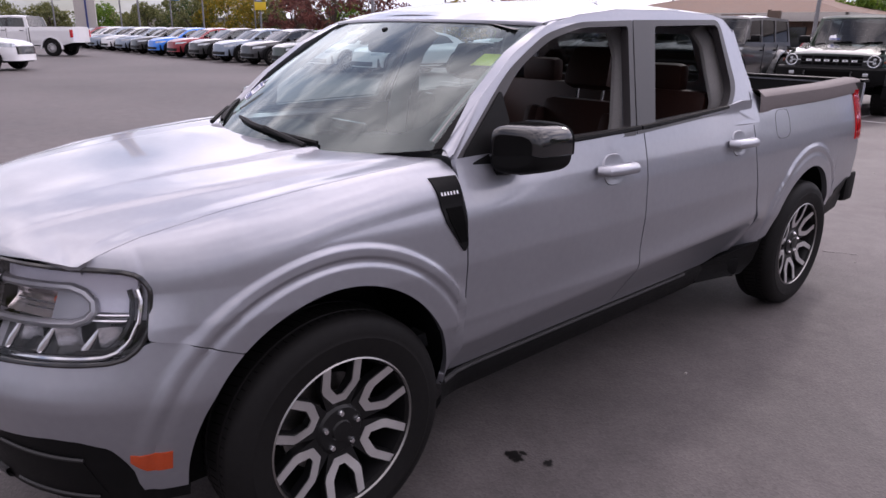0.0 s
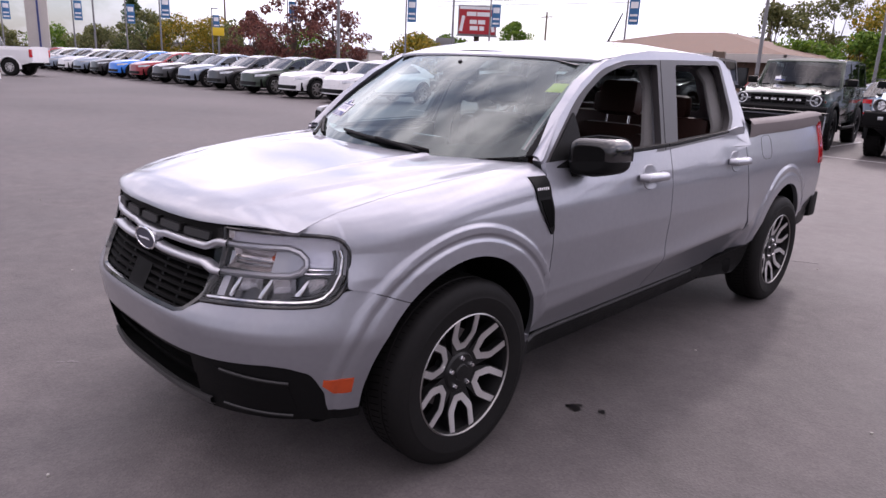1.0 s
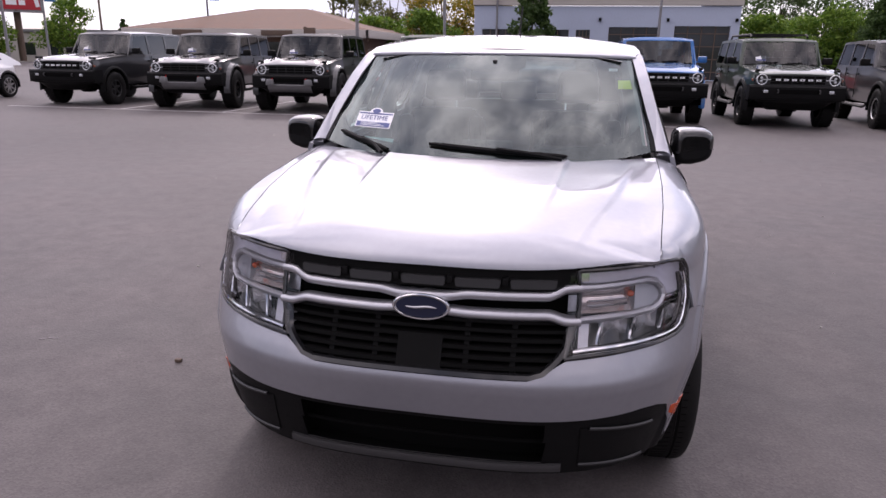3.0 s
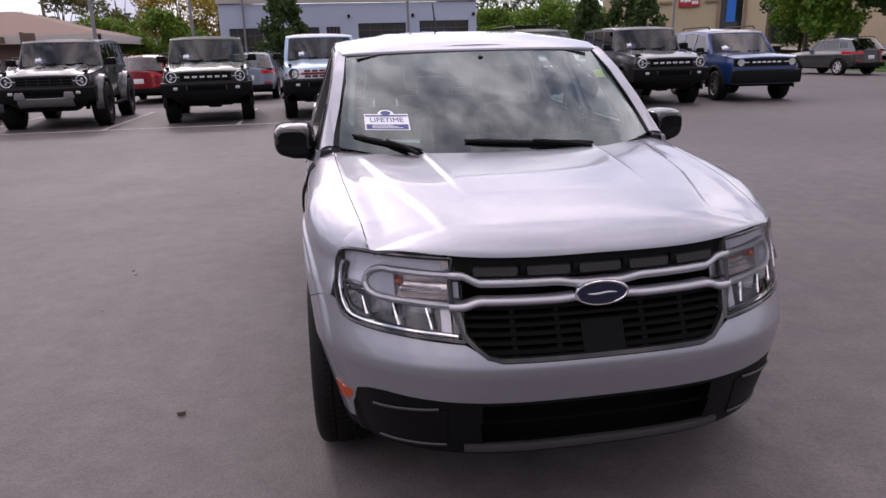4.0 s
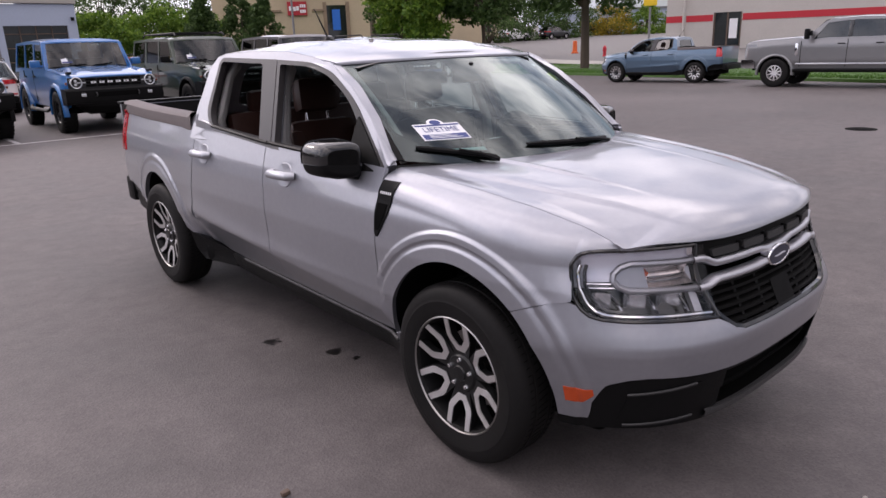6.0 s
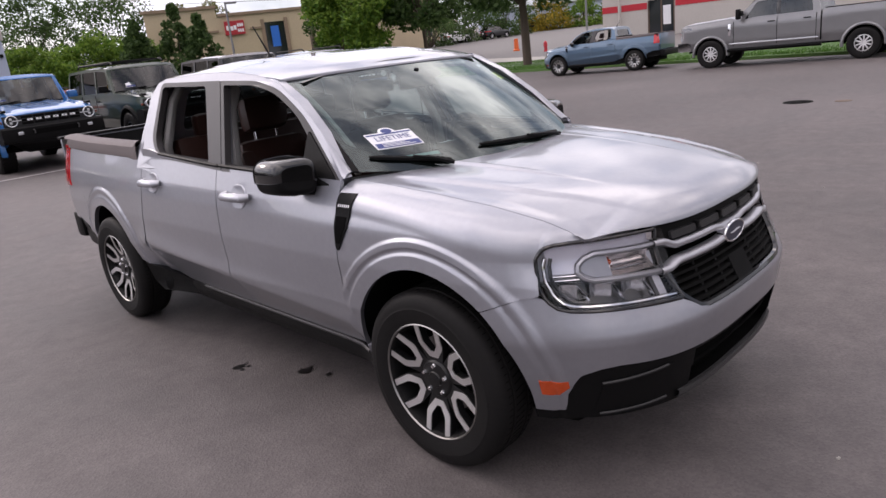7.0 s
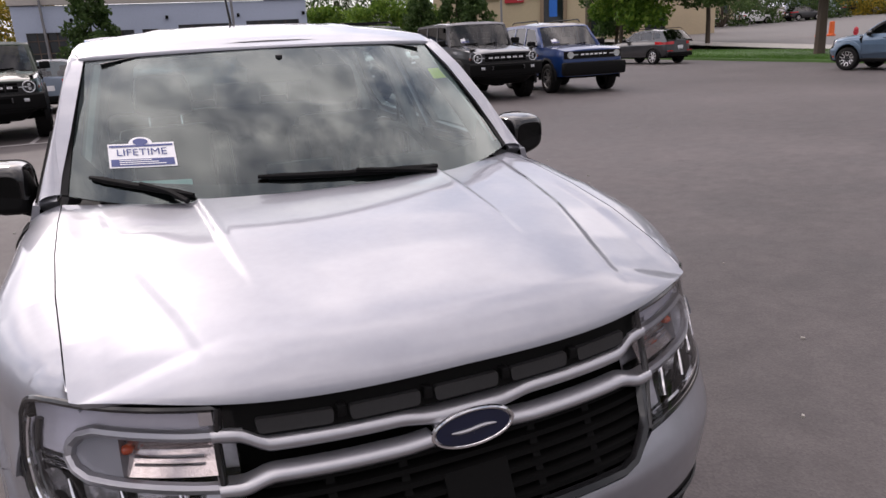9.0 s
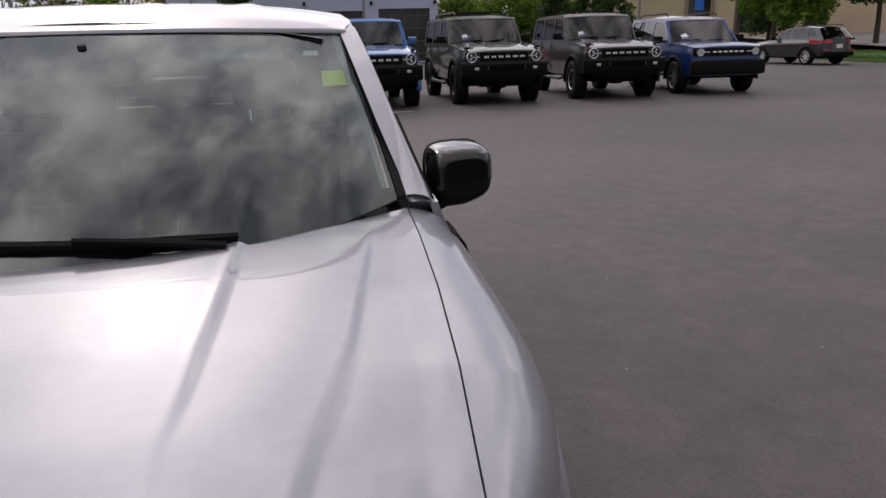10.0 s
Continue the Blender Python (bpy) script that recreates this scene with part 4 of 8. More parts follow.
    for q in np.linspace(-1, 1, 71):
        col = []
        for t in np.linspace(0, 1, 50):
            y = header(q * 0.66) + (2.295 - header(q * 0.66)) * t
            xe = float(g_x(zo(y), y)) + 0.001
            lim = 0.675 / 0.71 + (1 - 0.675 / 0.71) * float(smooth(0.0, 0.10, t))
            x = q * xe * lim
            z = zo(y) + (float(zr(y)) - zo(y)) * (1 - abs(x / xe) ** 2.8)
            rib = 0.006 * (smooth(0.42, 0.40, abs(x)) - smooth(0.36, 0.34, abs(x)) * 0.5) * smooth(1.1, 1.3, y)
            col.append((x, y, z + rib))
        P.append(col)
    front_row = [col[0] for col in P]
    m = Build()
    m.grid(P, skirt=0.03)
    m.done("roof", paint, truck)
    # windscreen and A-pillars
    bot_c = lambda x: (x, 0.115 + 0.62 * x * x, 1.078 + 0.05 * (x / 0.7) ** 2)
    top_c = lambda x: (x, header(x) - 0.002, 1.531 - 0.014 * (x / 0.64) ** 2)

    def ws(q, t, off=0.0):
        a, b = np.array(bot_c(q * 0.748)), np.array(top_c(q * 0.668))
        p = a + (b - a) * t
        bow = 0.018 * math.sin(math.pi * t)
        return p + np.array([0, -0.55, 0.83]) * (bow + off)

    m = Build()
    m.grid([[ws(q, t) for t in np.linspace(0, 1, 24)] for q in np.linspace(-1, 1, 41)])
    pane = m.done("windshield", WINDSHIELD, truck, "clear greenish windshield reflecting clouds")
    pane.visible_shadow = False
    m = Build()
    m.grid([[ws(q, t, -0.004) for t in np.linspace(0, 0.125 + 0.30 * max(0.0, abs(q) - 0.80) ** 1.3 * 6, 6)] for q in np.linspace(-1, 1, 61)])
    m.grid([[ws(q, t, -0.004) for t in np.linspace(0.955, 1, 3)] for q in np.linspace(-1, 1, 41)])
    for s in (1, -1):
        m.grid([[ws(s * q, t, -0.004) for t in np.linspace(0, 1, 20)] for q in np.linspace(0.935, 1, 4)], flip=s < 0)
    m.grid([[ws(q, t, -0.005) for t in np.linspace(0.80 + 0.06 * abs(q / 0.22) ** 3, 0.97, 8)] for q in np.linspace(-0.22, 0.22, 15)])
    header_strip = Build()
    header_strip.grid([[np.array(ws(q, 0.985, 0.002)) * (1 - u) + np.array(front_row[k]) * u + np.array([0, -0.004, 0.004]) * math.sin(math.pi * u) for u in np.linspace(0, 1, 5)] for k, q in enumerate(np.linspace(-1, 1, 71))])
    header_strip.done("roof_header", paint, truck)
    frit = m.done("windshield_border", bpy.data.materials.get("ceramic_black") or mat("ceramic_black", (0.012, 0.011, 0.012), 0.6, var=0.1, spec=0.15), truck, "black ceramic windshield border")
    for s in (1, -1):
        m = Build()
        rows = []
        for t in np.linspace(0, 1, 30):
            a = ws(s, t, 0.001)
            i = 0.44 + (1.05 - 0.44) * t
            b = np.array([s * float(g_x(zo(i), i)), i, zo(i)])
            mid = (a + b) / 2 + np.array([s * 0.008, -0.006, 0.008])
            row = [a * (1 - u) ** 2 + (2 * mid - (a + b) / 2) * 2 * u * (1 - u) + b * u * u for u in np.linspace(0, 1, 9)]
            rows.append(row)
        m.grid(rows, flip=s > 0, skirt=0.0)
        m.done("windshield_pillar", paint, truck)
    # cowl and wipers
    m = Build()
    m.grid([[(x, 0.115 + 0.62 * x * x + dy, 1.062 + 0.05 * (x / 0.7) ** 2 + dz) for dy, dz in ((-0.07, -0.02), (0.0, 0.005), (0.03, 0.02))] for x in np.linspace(-0.64, 0.64, 31)])
    m.done("cowl", BLACK_PLASTIC, truck)
    for s in (1, -1):
        m = Build()
        m.grid([[ws(s * q, t, 0.003) for t in np.linspace(0, 1, 24)] for q in np.linspace(0.972, 1.0, 3)], flip=s < 0)
        m.done("glass_seal", BLACK_PLASTIC, truck, "matt black seal along the glass edge")

    def on_glass(x, y, off):
        """The point of the glass at the side x and the height y."""
        t = (y - 1.10) / 0.43
        for _ in range(4):
            q = x / (0.748 + (0.668 - 0.748) * t)
            t += (y - ws(q, t)[2]) / 0.44
        return ws(x / (0.748 + (0.668 - 0.748) * t), t, off)

    for x0, z0, x1, z1 in ((-0.20, 1.152, 0.375, 1.120), (-0.66, 1.172, -0.385, 1.120)):
        m = Build()
        line = [np.array(on_glass(x0 + (x1 - x0) * u, z0 + (z1 - z0) * u, 0.009)) for u in np.linspace(0, 1, 9)]
        m.tube(line, [0.006] + [0.0105] * 7 + [0.007], 6)
        m.tube([line[4] + np.array([0, -0.006, 0.010]), line[6] + np.array([0.0, -0.020, 0.004]), line[8] + np.array([-0.02, -0.036, -0.008])], [0.007, 0.008, 0.009], 6)
        m.done("wiper", BLACK_PLASTIC, truck, "black windshield wiper")
    return truck, ws, on_glass


truck, windscreen, on_glass = build_pickup(SILVER)


def build_wheel(parent, c, s, tyre_r=R_TYRE, rim_r=0.238):
    """A wheel about the axle at c; s: the side that it faces."""
    wheel = thing("wheel", "", "")
    wheel.parent = parent
    wheel.matrix_local = Matrix.Translation(c) @ Matrix.Rotation(0 if s > 0 else math.pi, 4, "Z")
    m = Build()
    r = tyre_r
    m.lathe([(rim_r - 0.01, -0.10), (rim_r + 0.02, -0.108), (r - 0.05, -0.112), (r - 0.022, -0.101), (r - 0.008, -0.090), (r, -0.070), (r, -0.045), (r - 0.006, -0.043), (r - 0.006, -0.037), (r, -0.035), (r, 0.035), (r - 0.006, 0.037), (r - 0.006, 0.043), (r, 0.045), (r, 0.068), (r - 0.003, 0.080), (r - 0.009, 0.091), (r - 0.020, 0.101), (r - 0.036, 0.1085), (r - 0.05, 0.112), (r - 0.058, 0.1125), (r - 0.062, 0.1145), (rim_r + 0.03, 0.111), (rim_r + 0.012, 0.106), (rim_r - 0.004, 0.102), (rim_r - 0.012, 0.085)], 72)
    tyre = m.done("tyre", RUBBER, wheel, angle=30)
    m = Build()
    for k in range(84):
        a = 2 * math.pi * k / 84
        for h, wide, sink, skew in ((0.057, 0.018, 0.0017, 0.10), (-0.057, 0.018, 0.0017, -0.10), (0.0, 0.05, 0.0016, 0.25)):
            b = a + (0.03 if h == 0 else 0)
            p = Vector((h, (r - sink) * math.cos(b), (r - sink) * math.sin(b)))
            m.box(p, (wide, 0.0032, 0.004), 0, Matrix.Rotation(b - math.pi / 2, 3, "X") @ Matrix.Rotation(skew, 3, "Z"))
    m.done("tread_sipe", DARK, tyre, smooth=False, kind="stuff")
    m = Build()
    m.lathe([(rim_r + 0.002, 0.103), (rim_r - 0.003, 0.106), (rim_r - 0.006, 0.100)], 72)
    m.done("rim_edge", STEEL, wheel)
    m = Build()
    m.lathe([(rim_r - 0.006, 0.100), (rim_r - 0.02, 0.05), (rim_r - 0.03, -0.09), (0.0, -0.09)], 60)
    m.done("barrel", RIM_BLACK, wheel)
    m = Build()
    m.lathe([(0.155, -0.03), (0.155, 0.0), (0.07, 0.0), (0.07, 0.01), (0.0, 0.01)], 48)
    m.done("brake_disc", STEEL, wheel)
    # black hub and spokes with bright loops
    m = Build()
    m.lathe([(0.082, 0.03), (0.084, 0.055), (0.070, 0.070), (0.034, 0.074), (0.030, 0.080), (0.0, 0.082)], 40)
    m.done("hub", RIM_BLACK, wheel)
    spokes = []
    for k in range(6):
        a0 = 2 * math.pi * k / 6 + math.pi / 2
        ca, sa = math.cos(a0), math.sin(a0)
        lay = lambda a, b, d: (0.062 + 0.030 * float(smooth(0.08, 0.23, b)) - d, b * ca - a * sa, b * sa + a * ca)
        o = [(-0.068, 0.230), (-0.067, 0.150), (-0.040, 0.070), (0.040, 0.070), (0.067, 0.150), (0.068, 0.230)]
        i = [(-0.036, 0.234), (-0.034, 0.158), (-0.012, 0.116), (0.012, 0.116), (0.034, 0.158), (0.036, 0.234)]
        m = Build()
        m.prism(o + i[::-1], lay, 0.03)
        spokes.append(m.done("spoke", RIM_BLACK, wheel, "gloss black spoke with a machined loop"))
    for k in range(6):
        a0 = 2 * math.pi * k / 6 + math.pi / 2
        ca, sa = math.cos(a0), math.sin(a0)
        lay = lambda a, b, d: (0.0655 + 0.030 * float(smooth(0.08, 0.23, b)) - d, b * ca - a * sa, b * sa + a * ca)
        o = [(-0.064, 0.2335), (-0.063, 0.150), (-0.056, 0.133), (-0.022, 0.0915), (0.022, 0.0915), (0.056, 0.133), (0.063, 0.150), (0.064, 0.2335)]
        i = [(-0.0395, 0.2365), (-0.0375, 0.160), (-0.034, 0.150), (-0.010, 0.117), (0.010, 0.117), (0.034, 0.150), (0.0375, 0.160), (0.0395, 0.2365)]
        m = Build()
        m.prism(o + i[::-1], lay, 0.005)
        m.done("machined_loop", RIM_BRIGHT, spokes[k])
    for k in range(5):
        a = 2 * math.pi * k / 5 + math.pi / 2
        m = Build()
        m.lathe([(0.011, 0.03), (0.011, 0.072), (0.007, 0.082), (0.0, 0.083)], 8, at=(0, 0.057 * math.cos(a), 0.057 * math.sin(a)))
        m.done("lug_nut", CHROME, wheel)
    return wheel


for c, s in (((0.778, 0, R_TYRE), 1), ((-0.778, 0, R_TYRE), -1), ((0.765, WHEELBASE, R_TYRE), 1), ((-0.765, WHEELBASE, R_TYRE), -1)):
    build_wheel(truck, c, s)

# wheel wells and underbody
for cy in (-0.01, 3.076):
    for s in (1, -1):
        m = Build()
        m.grid([[(s * x, cy + 0.438 * math.cos(a), 0.36 + 0.475 * math.sin(a)) for x in (0.50, min(0.860, float(side_x(cy + 0.438 * math.cos(a), 0.36 + 0.475 * math.sin(a))) - 0.018))] for a in np.linspace(0.0, math.pi, 28)], flip=s > 0)
        m.raw([(s * 0.52, cy + 0.46 * math.cos(a), 0.36 + 0.48 * math.sin(a)) for a in np.linspace(0, math.pi, 20)], [tuple(range(20))])
        m.done("wheel_liner", BLACK_PLASTIC, truck, "black wheel well liner")
m = Build()
# underbody made large and low to keep light off the ground beneath
m.box((0, 1.6, 0.40), (1.40, 4.3, 0.26), 0.03)
# unseen box under the nose, added to block light and deepen ground shade
m.box((0, -0.34, 0.36), (0.84, 0.70, 0.20), 0.03)
m.done("underbody", DARK, truck)


# ---- inside the pickup, and what is stuck on its glass ----
def build_cabin(truck):
    def seat(x, y, back_w=0.50):
        seat_ob = thing("seat", "", "")
        seat_ob.parent = truck
        m = Build()
        m.box((x, y, 0.66), (0.52, 0.52, 0.18), 0.06)
        m.done("seat_cushion", LEATHER, seat_ob)
        m = Build()
        tilt = Matrix.Rotation(radians(-14), 3, "X")
        m.box((x, y + 0.30, 0.93), (back_w, 0.15, 0.58), 0.06, tilt, taper=(0.86, 0.8))
        for s in (1, -1):
            m.box((x + s * 0.215, y + 0.26, 0.93), (0.09, 0.16, 0.48), 0.04, tilt)
        m.done("seat_back", LEATHER, seat_ob)
        m = Build()
        m.box((x, y + 0.405, 1.345), (0.27, 0.11, 0.19), 0.05, tilt, taper=(0.85, 0.9))
        m.done("headrest", LEATHER, seat_ob)
        for s in (1, -1):
            m = Build()
            m.tube([(x + s * 0.070, y + 0.385, 1.14), (x + s * 0.070, y + 0.40, 1.29)], 0.007, 8)
            m.done("headrest_post", CHROME, seat_ob)

    seat(0.40, 1.255)
    seat(-0.40, 1.255)
    # rear bench with three headrests
    m = Build()
    m.box((0, 1.93, 0.66), (1.36, 0.48, 0.16), 0.05)
    m.box((0, 2.19, 0.96), (1.36, 0.13, 0.56), 0.05, Matrix.Rotation(radians(-10), 3, "X"))
    bench = m.done("rear_bench", LEATHER, truck)
    for x in (-0.40, 0, 0.40):
        m = Build()
        m.box((x, 2.235, 1.29), (0.25, 0.09, 0.14), 0.035)
        m.done("headrest", LEATHER, bench)
    # dashboard
    m = Build()
    P = [[(x, 0.115 + 0.62 * x * x * 0.8 + dy, z) for dy, z in ((0.02, 1.045), (0.22, 1.07), (0.42, 1.065), (0.50, 1.03), (0.52, 0.93), (0.50, 0.75))] for x in np.linspace(-0.72, 0.72, 21)]
    m.grid(P)
    dash = m.done("dashboard", DASH, truck)
    m = Build()
    m.box((0.0, 0.60, 1.075), (0.24, 0.03, 0.13), 0.012, Matrix.Rotation(radians(-8), 3, "X"))
    m.done("screen", BLACK_GLOSS, dash)
    m = Build()
    m.box((0.37, 0.56, 1.085), (0.32, 0.12, 0.08), 0.03)
    m.done("instrument_hood", DASH, dash)
    m = Build()
    ring = [(0.185 * math.cos(a), 0.185 * math.sin(a)) for a in np.linspace(0, 2 * math.pi, 41)]
    tl = Matrix.Translation((0.40, 0.80, 1.04)) @ Matrix.Rotation(radians(64), 4, "X")
    m.tube([tl @ Vector((a, b, 0)) for a, b in ring], 0.017, 8)
    for a in (0, math.pi, -math.pi / 2):
        m.tube([tl @ Vector((0, 0, -0.03)), tl @ Vector((0.18 * math.cos(a), 0.18 * math.sin(a), 0))], 0.018, 6)
    m.box((0.40, 0.78, 1.03), (0.14, 0.06, 0.12), 0.03)
    m.done("steering_wheel", DASH, truck)
    m = Build()
    m.box((0, 1.1, 0.62), (0.22, 0.9, 0.34), 0.04)
    m.box((0, 1.30, 0.80), (0.20, 0.36, 0.06), 0.02)
    m.done("centre_console", DASH, truck)
    m = Build()
    m.box((0, 1.3, 0.50), (1.5, 1.9, 0.05))
    m.done("cabin_floor", DASH, truck)
    # roof lining, pillars' inner trim and back wall
    m = Build()
    m.grid([[(q * (0.60 + 0.02 * t), 0.92 + 1.30 * t, 1.500 + 0.055 * (1 - q * q) + 0.035 * math.sin(math.pi * t)) for t in np.linspace(0, 1, 8)] for q in np.linspace(-1, 1, 13)], flip=True)
    m.done("headliner", HEADLINER, truck)
    for s in (1, -1):
        m = Build()
        m.tube([(s * 0.735, 1.40, 0.95), (s * 0.735, 1.43, 1.15), (s * 0.665, 1.50, 1.40), (s * 0.60, 1.54, 1.50)], [0.055, 0.05, 0.045, 0.05], 10, flat=0.6)
        m.done("door_post_trim", HEADLINER, truck, "light grey door post trim")
        m = Build()
        m.tube([(s * 0.73, 2.19, 1.0), (s * 0.73, 2.20, 1.2), (s * 0.64, 2.20, 1.45), (s * 0.58, 2.20, 1.52)], [0.05, 0.045, 0.04, 0.04], 10, flat=0.6)
        m.done("rear_post_trim", HEADLINER, truck, "light grey rear post trim")
        m = Build()
        m.tube([windscreen(s * 0.925, t, -0.035) for t in np.linspace(0.08, 1, 12)], 0.036, 8, flat=0.6)
        m.done("windshield_post_trim", HEADLINER, truck)
        for y0, y1 in ((0.50, 1.38), (1.46, 2.10)):
            m = Build()
            m.grid([[(s * (0.79 - 0.02 * smooth(0.9, 1.1, z)), y, z) for z in np.linspace(0.5, 1.12, 6)] for y in np.linspace(y0, y1, 4)], flip=s > 0)
            m.box((s * 0.755, (y0 + y1) / 2 - 0.05, 0.95), (0.06, 0.5, 0.08), 0.02)
            m.done("door_lining", DASH, truck)
        m = Build()
        m.tube([(s * 0.70, 1.52, 1.36), (s * 0.69, 1.50, 1.15), (s * 0.70, 1.46, 0.9)], 0.02, 6, flat=0.2)
        m.done("seat_belt", PILLAR_GREY, truck)
    m = Build()
    rear = round_poly([(-0.56, 1.27), (0.56, 1.27), (0.50, 1.50), (-0.50, 1.50)], 0.05, 4)
    outline = [(-0.80, 0.80), (0.80, 0.80), (0.79, 1.28), (0.70, 1.52), (0.45, 1.60), (-0.45, 1.60), (-0.70, 1.52), (-0.79, 1.28)]
    m.prism(outline, lambda a, b, d: (a, 2.36 - 0.22 * (b - 1.28) - d, b), 0.04, holes=[rear])
    m.done("cab_back_wall", SILVER, truck)
    m = Build()
    m.prism(rear, lambda a, b, d: (a, 2.345 - 0.22 * (b - 1.28) - d, b), 0.004)
    m.done("rear_window", REAR_GLASS, truck, "tinted rear window").visible_shadow = False
    # inner mirror and sensor box
    m = Build()
    m.box((0, 0.80, 1.435), (0.24, 0.03, 0.065), 0.018)
    m.tube([(0, 0.80, 1.46), (0, 0.79, 1.50)], 0.012, 6)
    m.done("inner_mirror", DASH, truck)
    # whip aerial
    m = Build()
    m.lathe([(0.0, 1.620), (0.030, 1.622), (0.026, 1.640), (0.012, 1.66), (0.0, 1.665)], 16, "z", (0.0, 2.10, 0.0))
    m.tube([(0, 2.10, 1.655), (0, 2.24, 1.84)], [0.007, 0.004], 6)
    m.done("roof_aerial", BLACK_PLASTIC, truck, "black whip aerial")


build_cabin(truck)


def glass_patch(x0, x1, y0, y1, off, n=6):
    return [[on_glass(x0 + (x1 - x0) * i / n, y0 + (y1 - y0) * j / 3, off) for j in range(4)] for i in range(n + 1)]


# offer card behind the windshield, with one readable word
card = thing("windshield_card", "white and navy printed card stuck on the windshield", "card")
ax, bx, ay, by = -0.602, -0.412, 1.198, 1.260
m = Build()
m.grid(glass_patch(ax, bx, ay, by, 0.002), skirt=0.001)
bump_pts = [(0.5 * (ax + bx) + 0.034 * math.cos(a), by + 0.017 * math.sin(a)) for a in np.linspace(0, math.pi, 13)]
m.raw([on_glass(x, y, 0.002) for x, y in bump_pts], [tuple(range(13))])
m.done("card_sheet", WHITE_PRINT, card)
m = Build()
m.grid(glass_patch(ax + 0.006, bx - 0.006, ay + 0.003, ay + 0.021, 0.0035))
m.grid(glass_patch(ax + 0.004, bx - 0.004, by - 0.010, by - 0.005, 0.0035))
m.raw([on_glass(0.5 * (ax + bx) + 0.022 * math.cos(a), by + 0.003 + 0.009 * math.sin(a), 0.0035) for a in np.linspace(0, 2 * math.pi, 14, endpoint=False)], [tuple(range(14))])
m.done("navy_band", NAVY_PRINT, card)
for k in range(3):
    m = Build()
    m.grid(glass_patch(ax + 0.03, bx - 0.03 - 0.02 * k, ay + 0.006 + k * 0.005, ay + 0.008 + k * 0.005, 0.005))
    m.done("small_print_bar", WHITE_PRINT, card)
font = bpy.data.curves.new("card_word", "FONT")
font.body, font.size, font.align_x, font.align_y = "LIFETIME", 0.043, "CENTER", "CENTER"
tmp = new("card_word_tmp", font)
bpy.context.view_layer.update()
word_mesh = bpy.data.meshes.new_from_object(tmp.evaluated_get(bpy.context.evaluated_depsgraph_get()))
bpy.data.objects.remove(tmp)
cx = 0.5 * (ax + bx)
slope = (by - ay) / (Vector(on_glass(cx, by, 0)) - Vector(on_glass(cx, ay, 0))).length
for v in word_mesh.vertices:
    v.co = Vector(on_glass(cx + v.co.x * 0.88, 0.5 * (ay + by) + 0.006 + v.co.y * slope, 0.0045))
word_mesh.materials.clear()
word_mesh.materials.append(NAVY_PRINT)
word = new("card_word", word_mesh)
word.parent = card
m = Build()
m.grid(glass_patch(-0.60, -0.38, 1.158, 1.172, -0.012), skirt=0.001)
m.done("paper_slip", TEAL_PRINT, None, "pale green printed paper lying on the dashboard", category="paper")
m = Build()
m.grid(glass_patch(0.582, 0.650, 1.385, 1.422, -0.006), skirt=0.001)
m.done("windshield_sticker", YELLOW_PRINT, None, "yellow-green blank sticker inside the windshield", category="sticker")
m = Build()
m.grid(glass_patch(0.54, 0.58, 1.462, 1.474, -0.006), skirt=0.001)
m.done("windshield_label", WHITE_PRINT, None, "small white label inside the windshield", category="label")


# ---- parked vehicles ----
CAR_GLASS = glass("dark_car_glass", (0.30, 0.35, 0.35), 1.72)
CAR_VOID = mat("dark_interior", (0.035, 0.035, 0.037), 0.7, var=0.3, scale=3)
RIM_DARK = mat("charcoal_alloy", (0.05, 0.05, 0.052), 0.35, 0.6, var=0.15)
LAMP_GLASS = mat("lamp_glass", (0.62, 0.64, 0.66), 0.08, 0.6, coat=1.0, var=0.2, scale=20)
PAINTS = {
    "black": car_paint("black_paint", (0.010, 0.010, 0.012), 0.0, 0.3),
    "green": car_paint("dark_green_paint", (0.010, 0.027, 0.012), 0.15, 0.4),
    "grey": car_paint("dark_grey_paint", (0.040, 0.041, 0.045), 0.5, 0.35),
    "white": car_paint("white_paint", (0.78, 0.78, 0.79), 0.0, 0.35),
    "blue": car_paint("bright_blue_paint", (0.002, 0.115, 0.36), 0.1, 0.35),
    "navy": car_paint("deep_blue_paint", (0.004, 0.032, 0.14), 0.2, 0.35),
    "ice": car_paint("pale_blue_paint", (0.38, 0.56, 0.72), 0.0, 0.3),
    "red": car_paint("dark_red_paint", (0.26, 0.008, 0.016), 0.4, 0.3),
    "steel": car_paint("steel_blue_paint", (0.22, 0.27, 0.34), 0.5, 0.35),
    "slate": car_paint("slate_blue_paint", (0.095, 0.155, 0.225), 0.5, 0.35),
    "carbon": car_paint("carbon_grey_paint", (0.14, 0.14, 0.15), 0.6, 0.35),
    "lime": car_paint("vivid_blue_paint", (0.01, 0.20, 0.75), 0.3, 0.3),
}


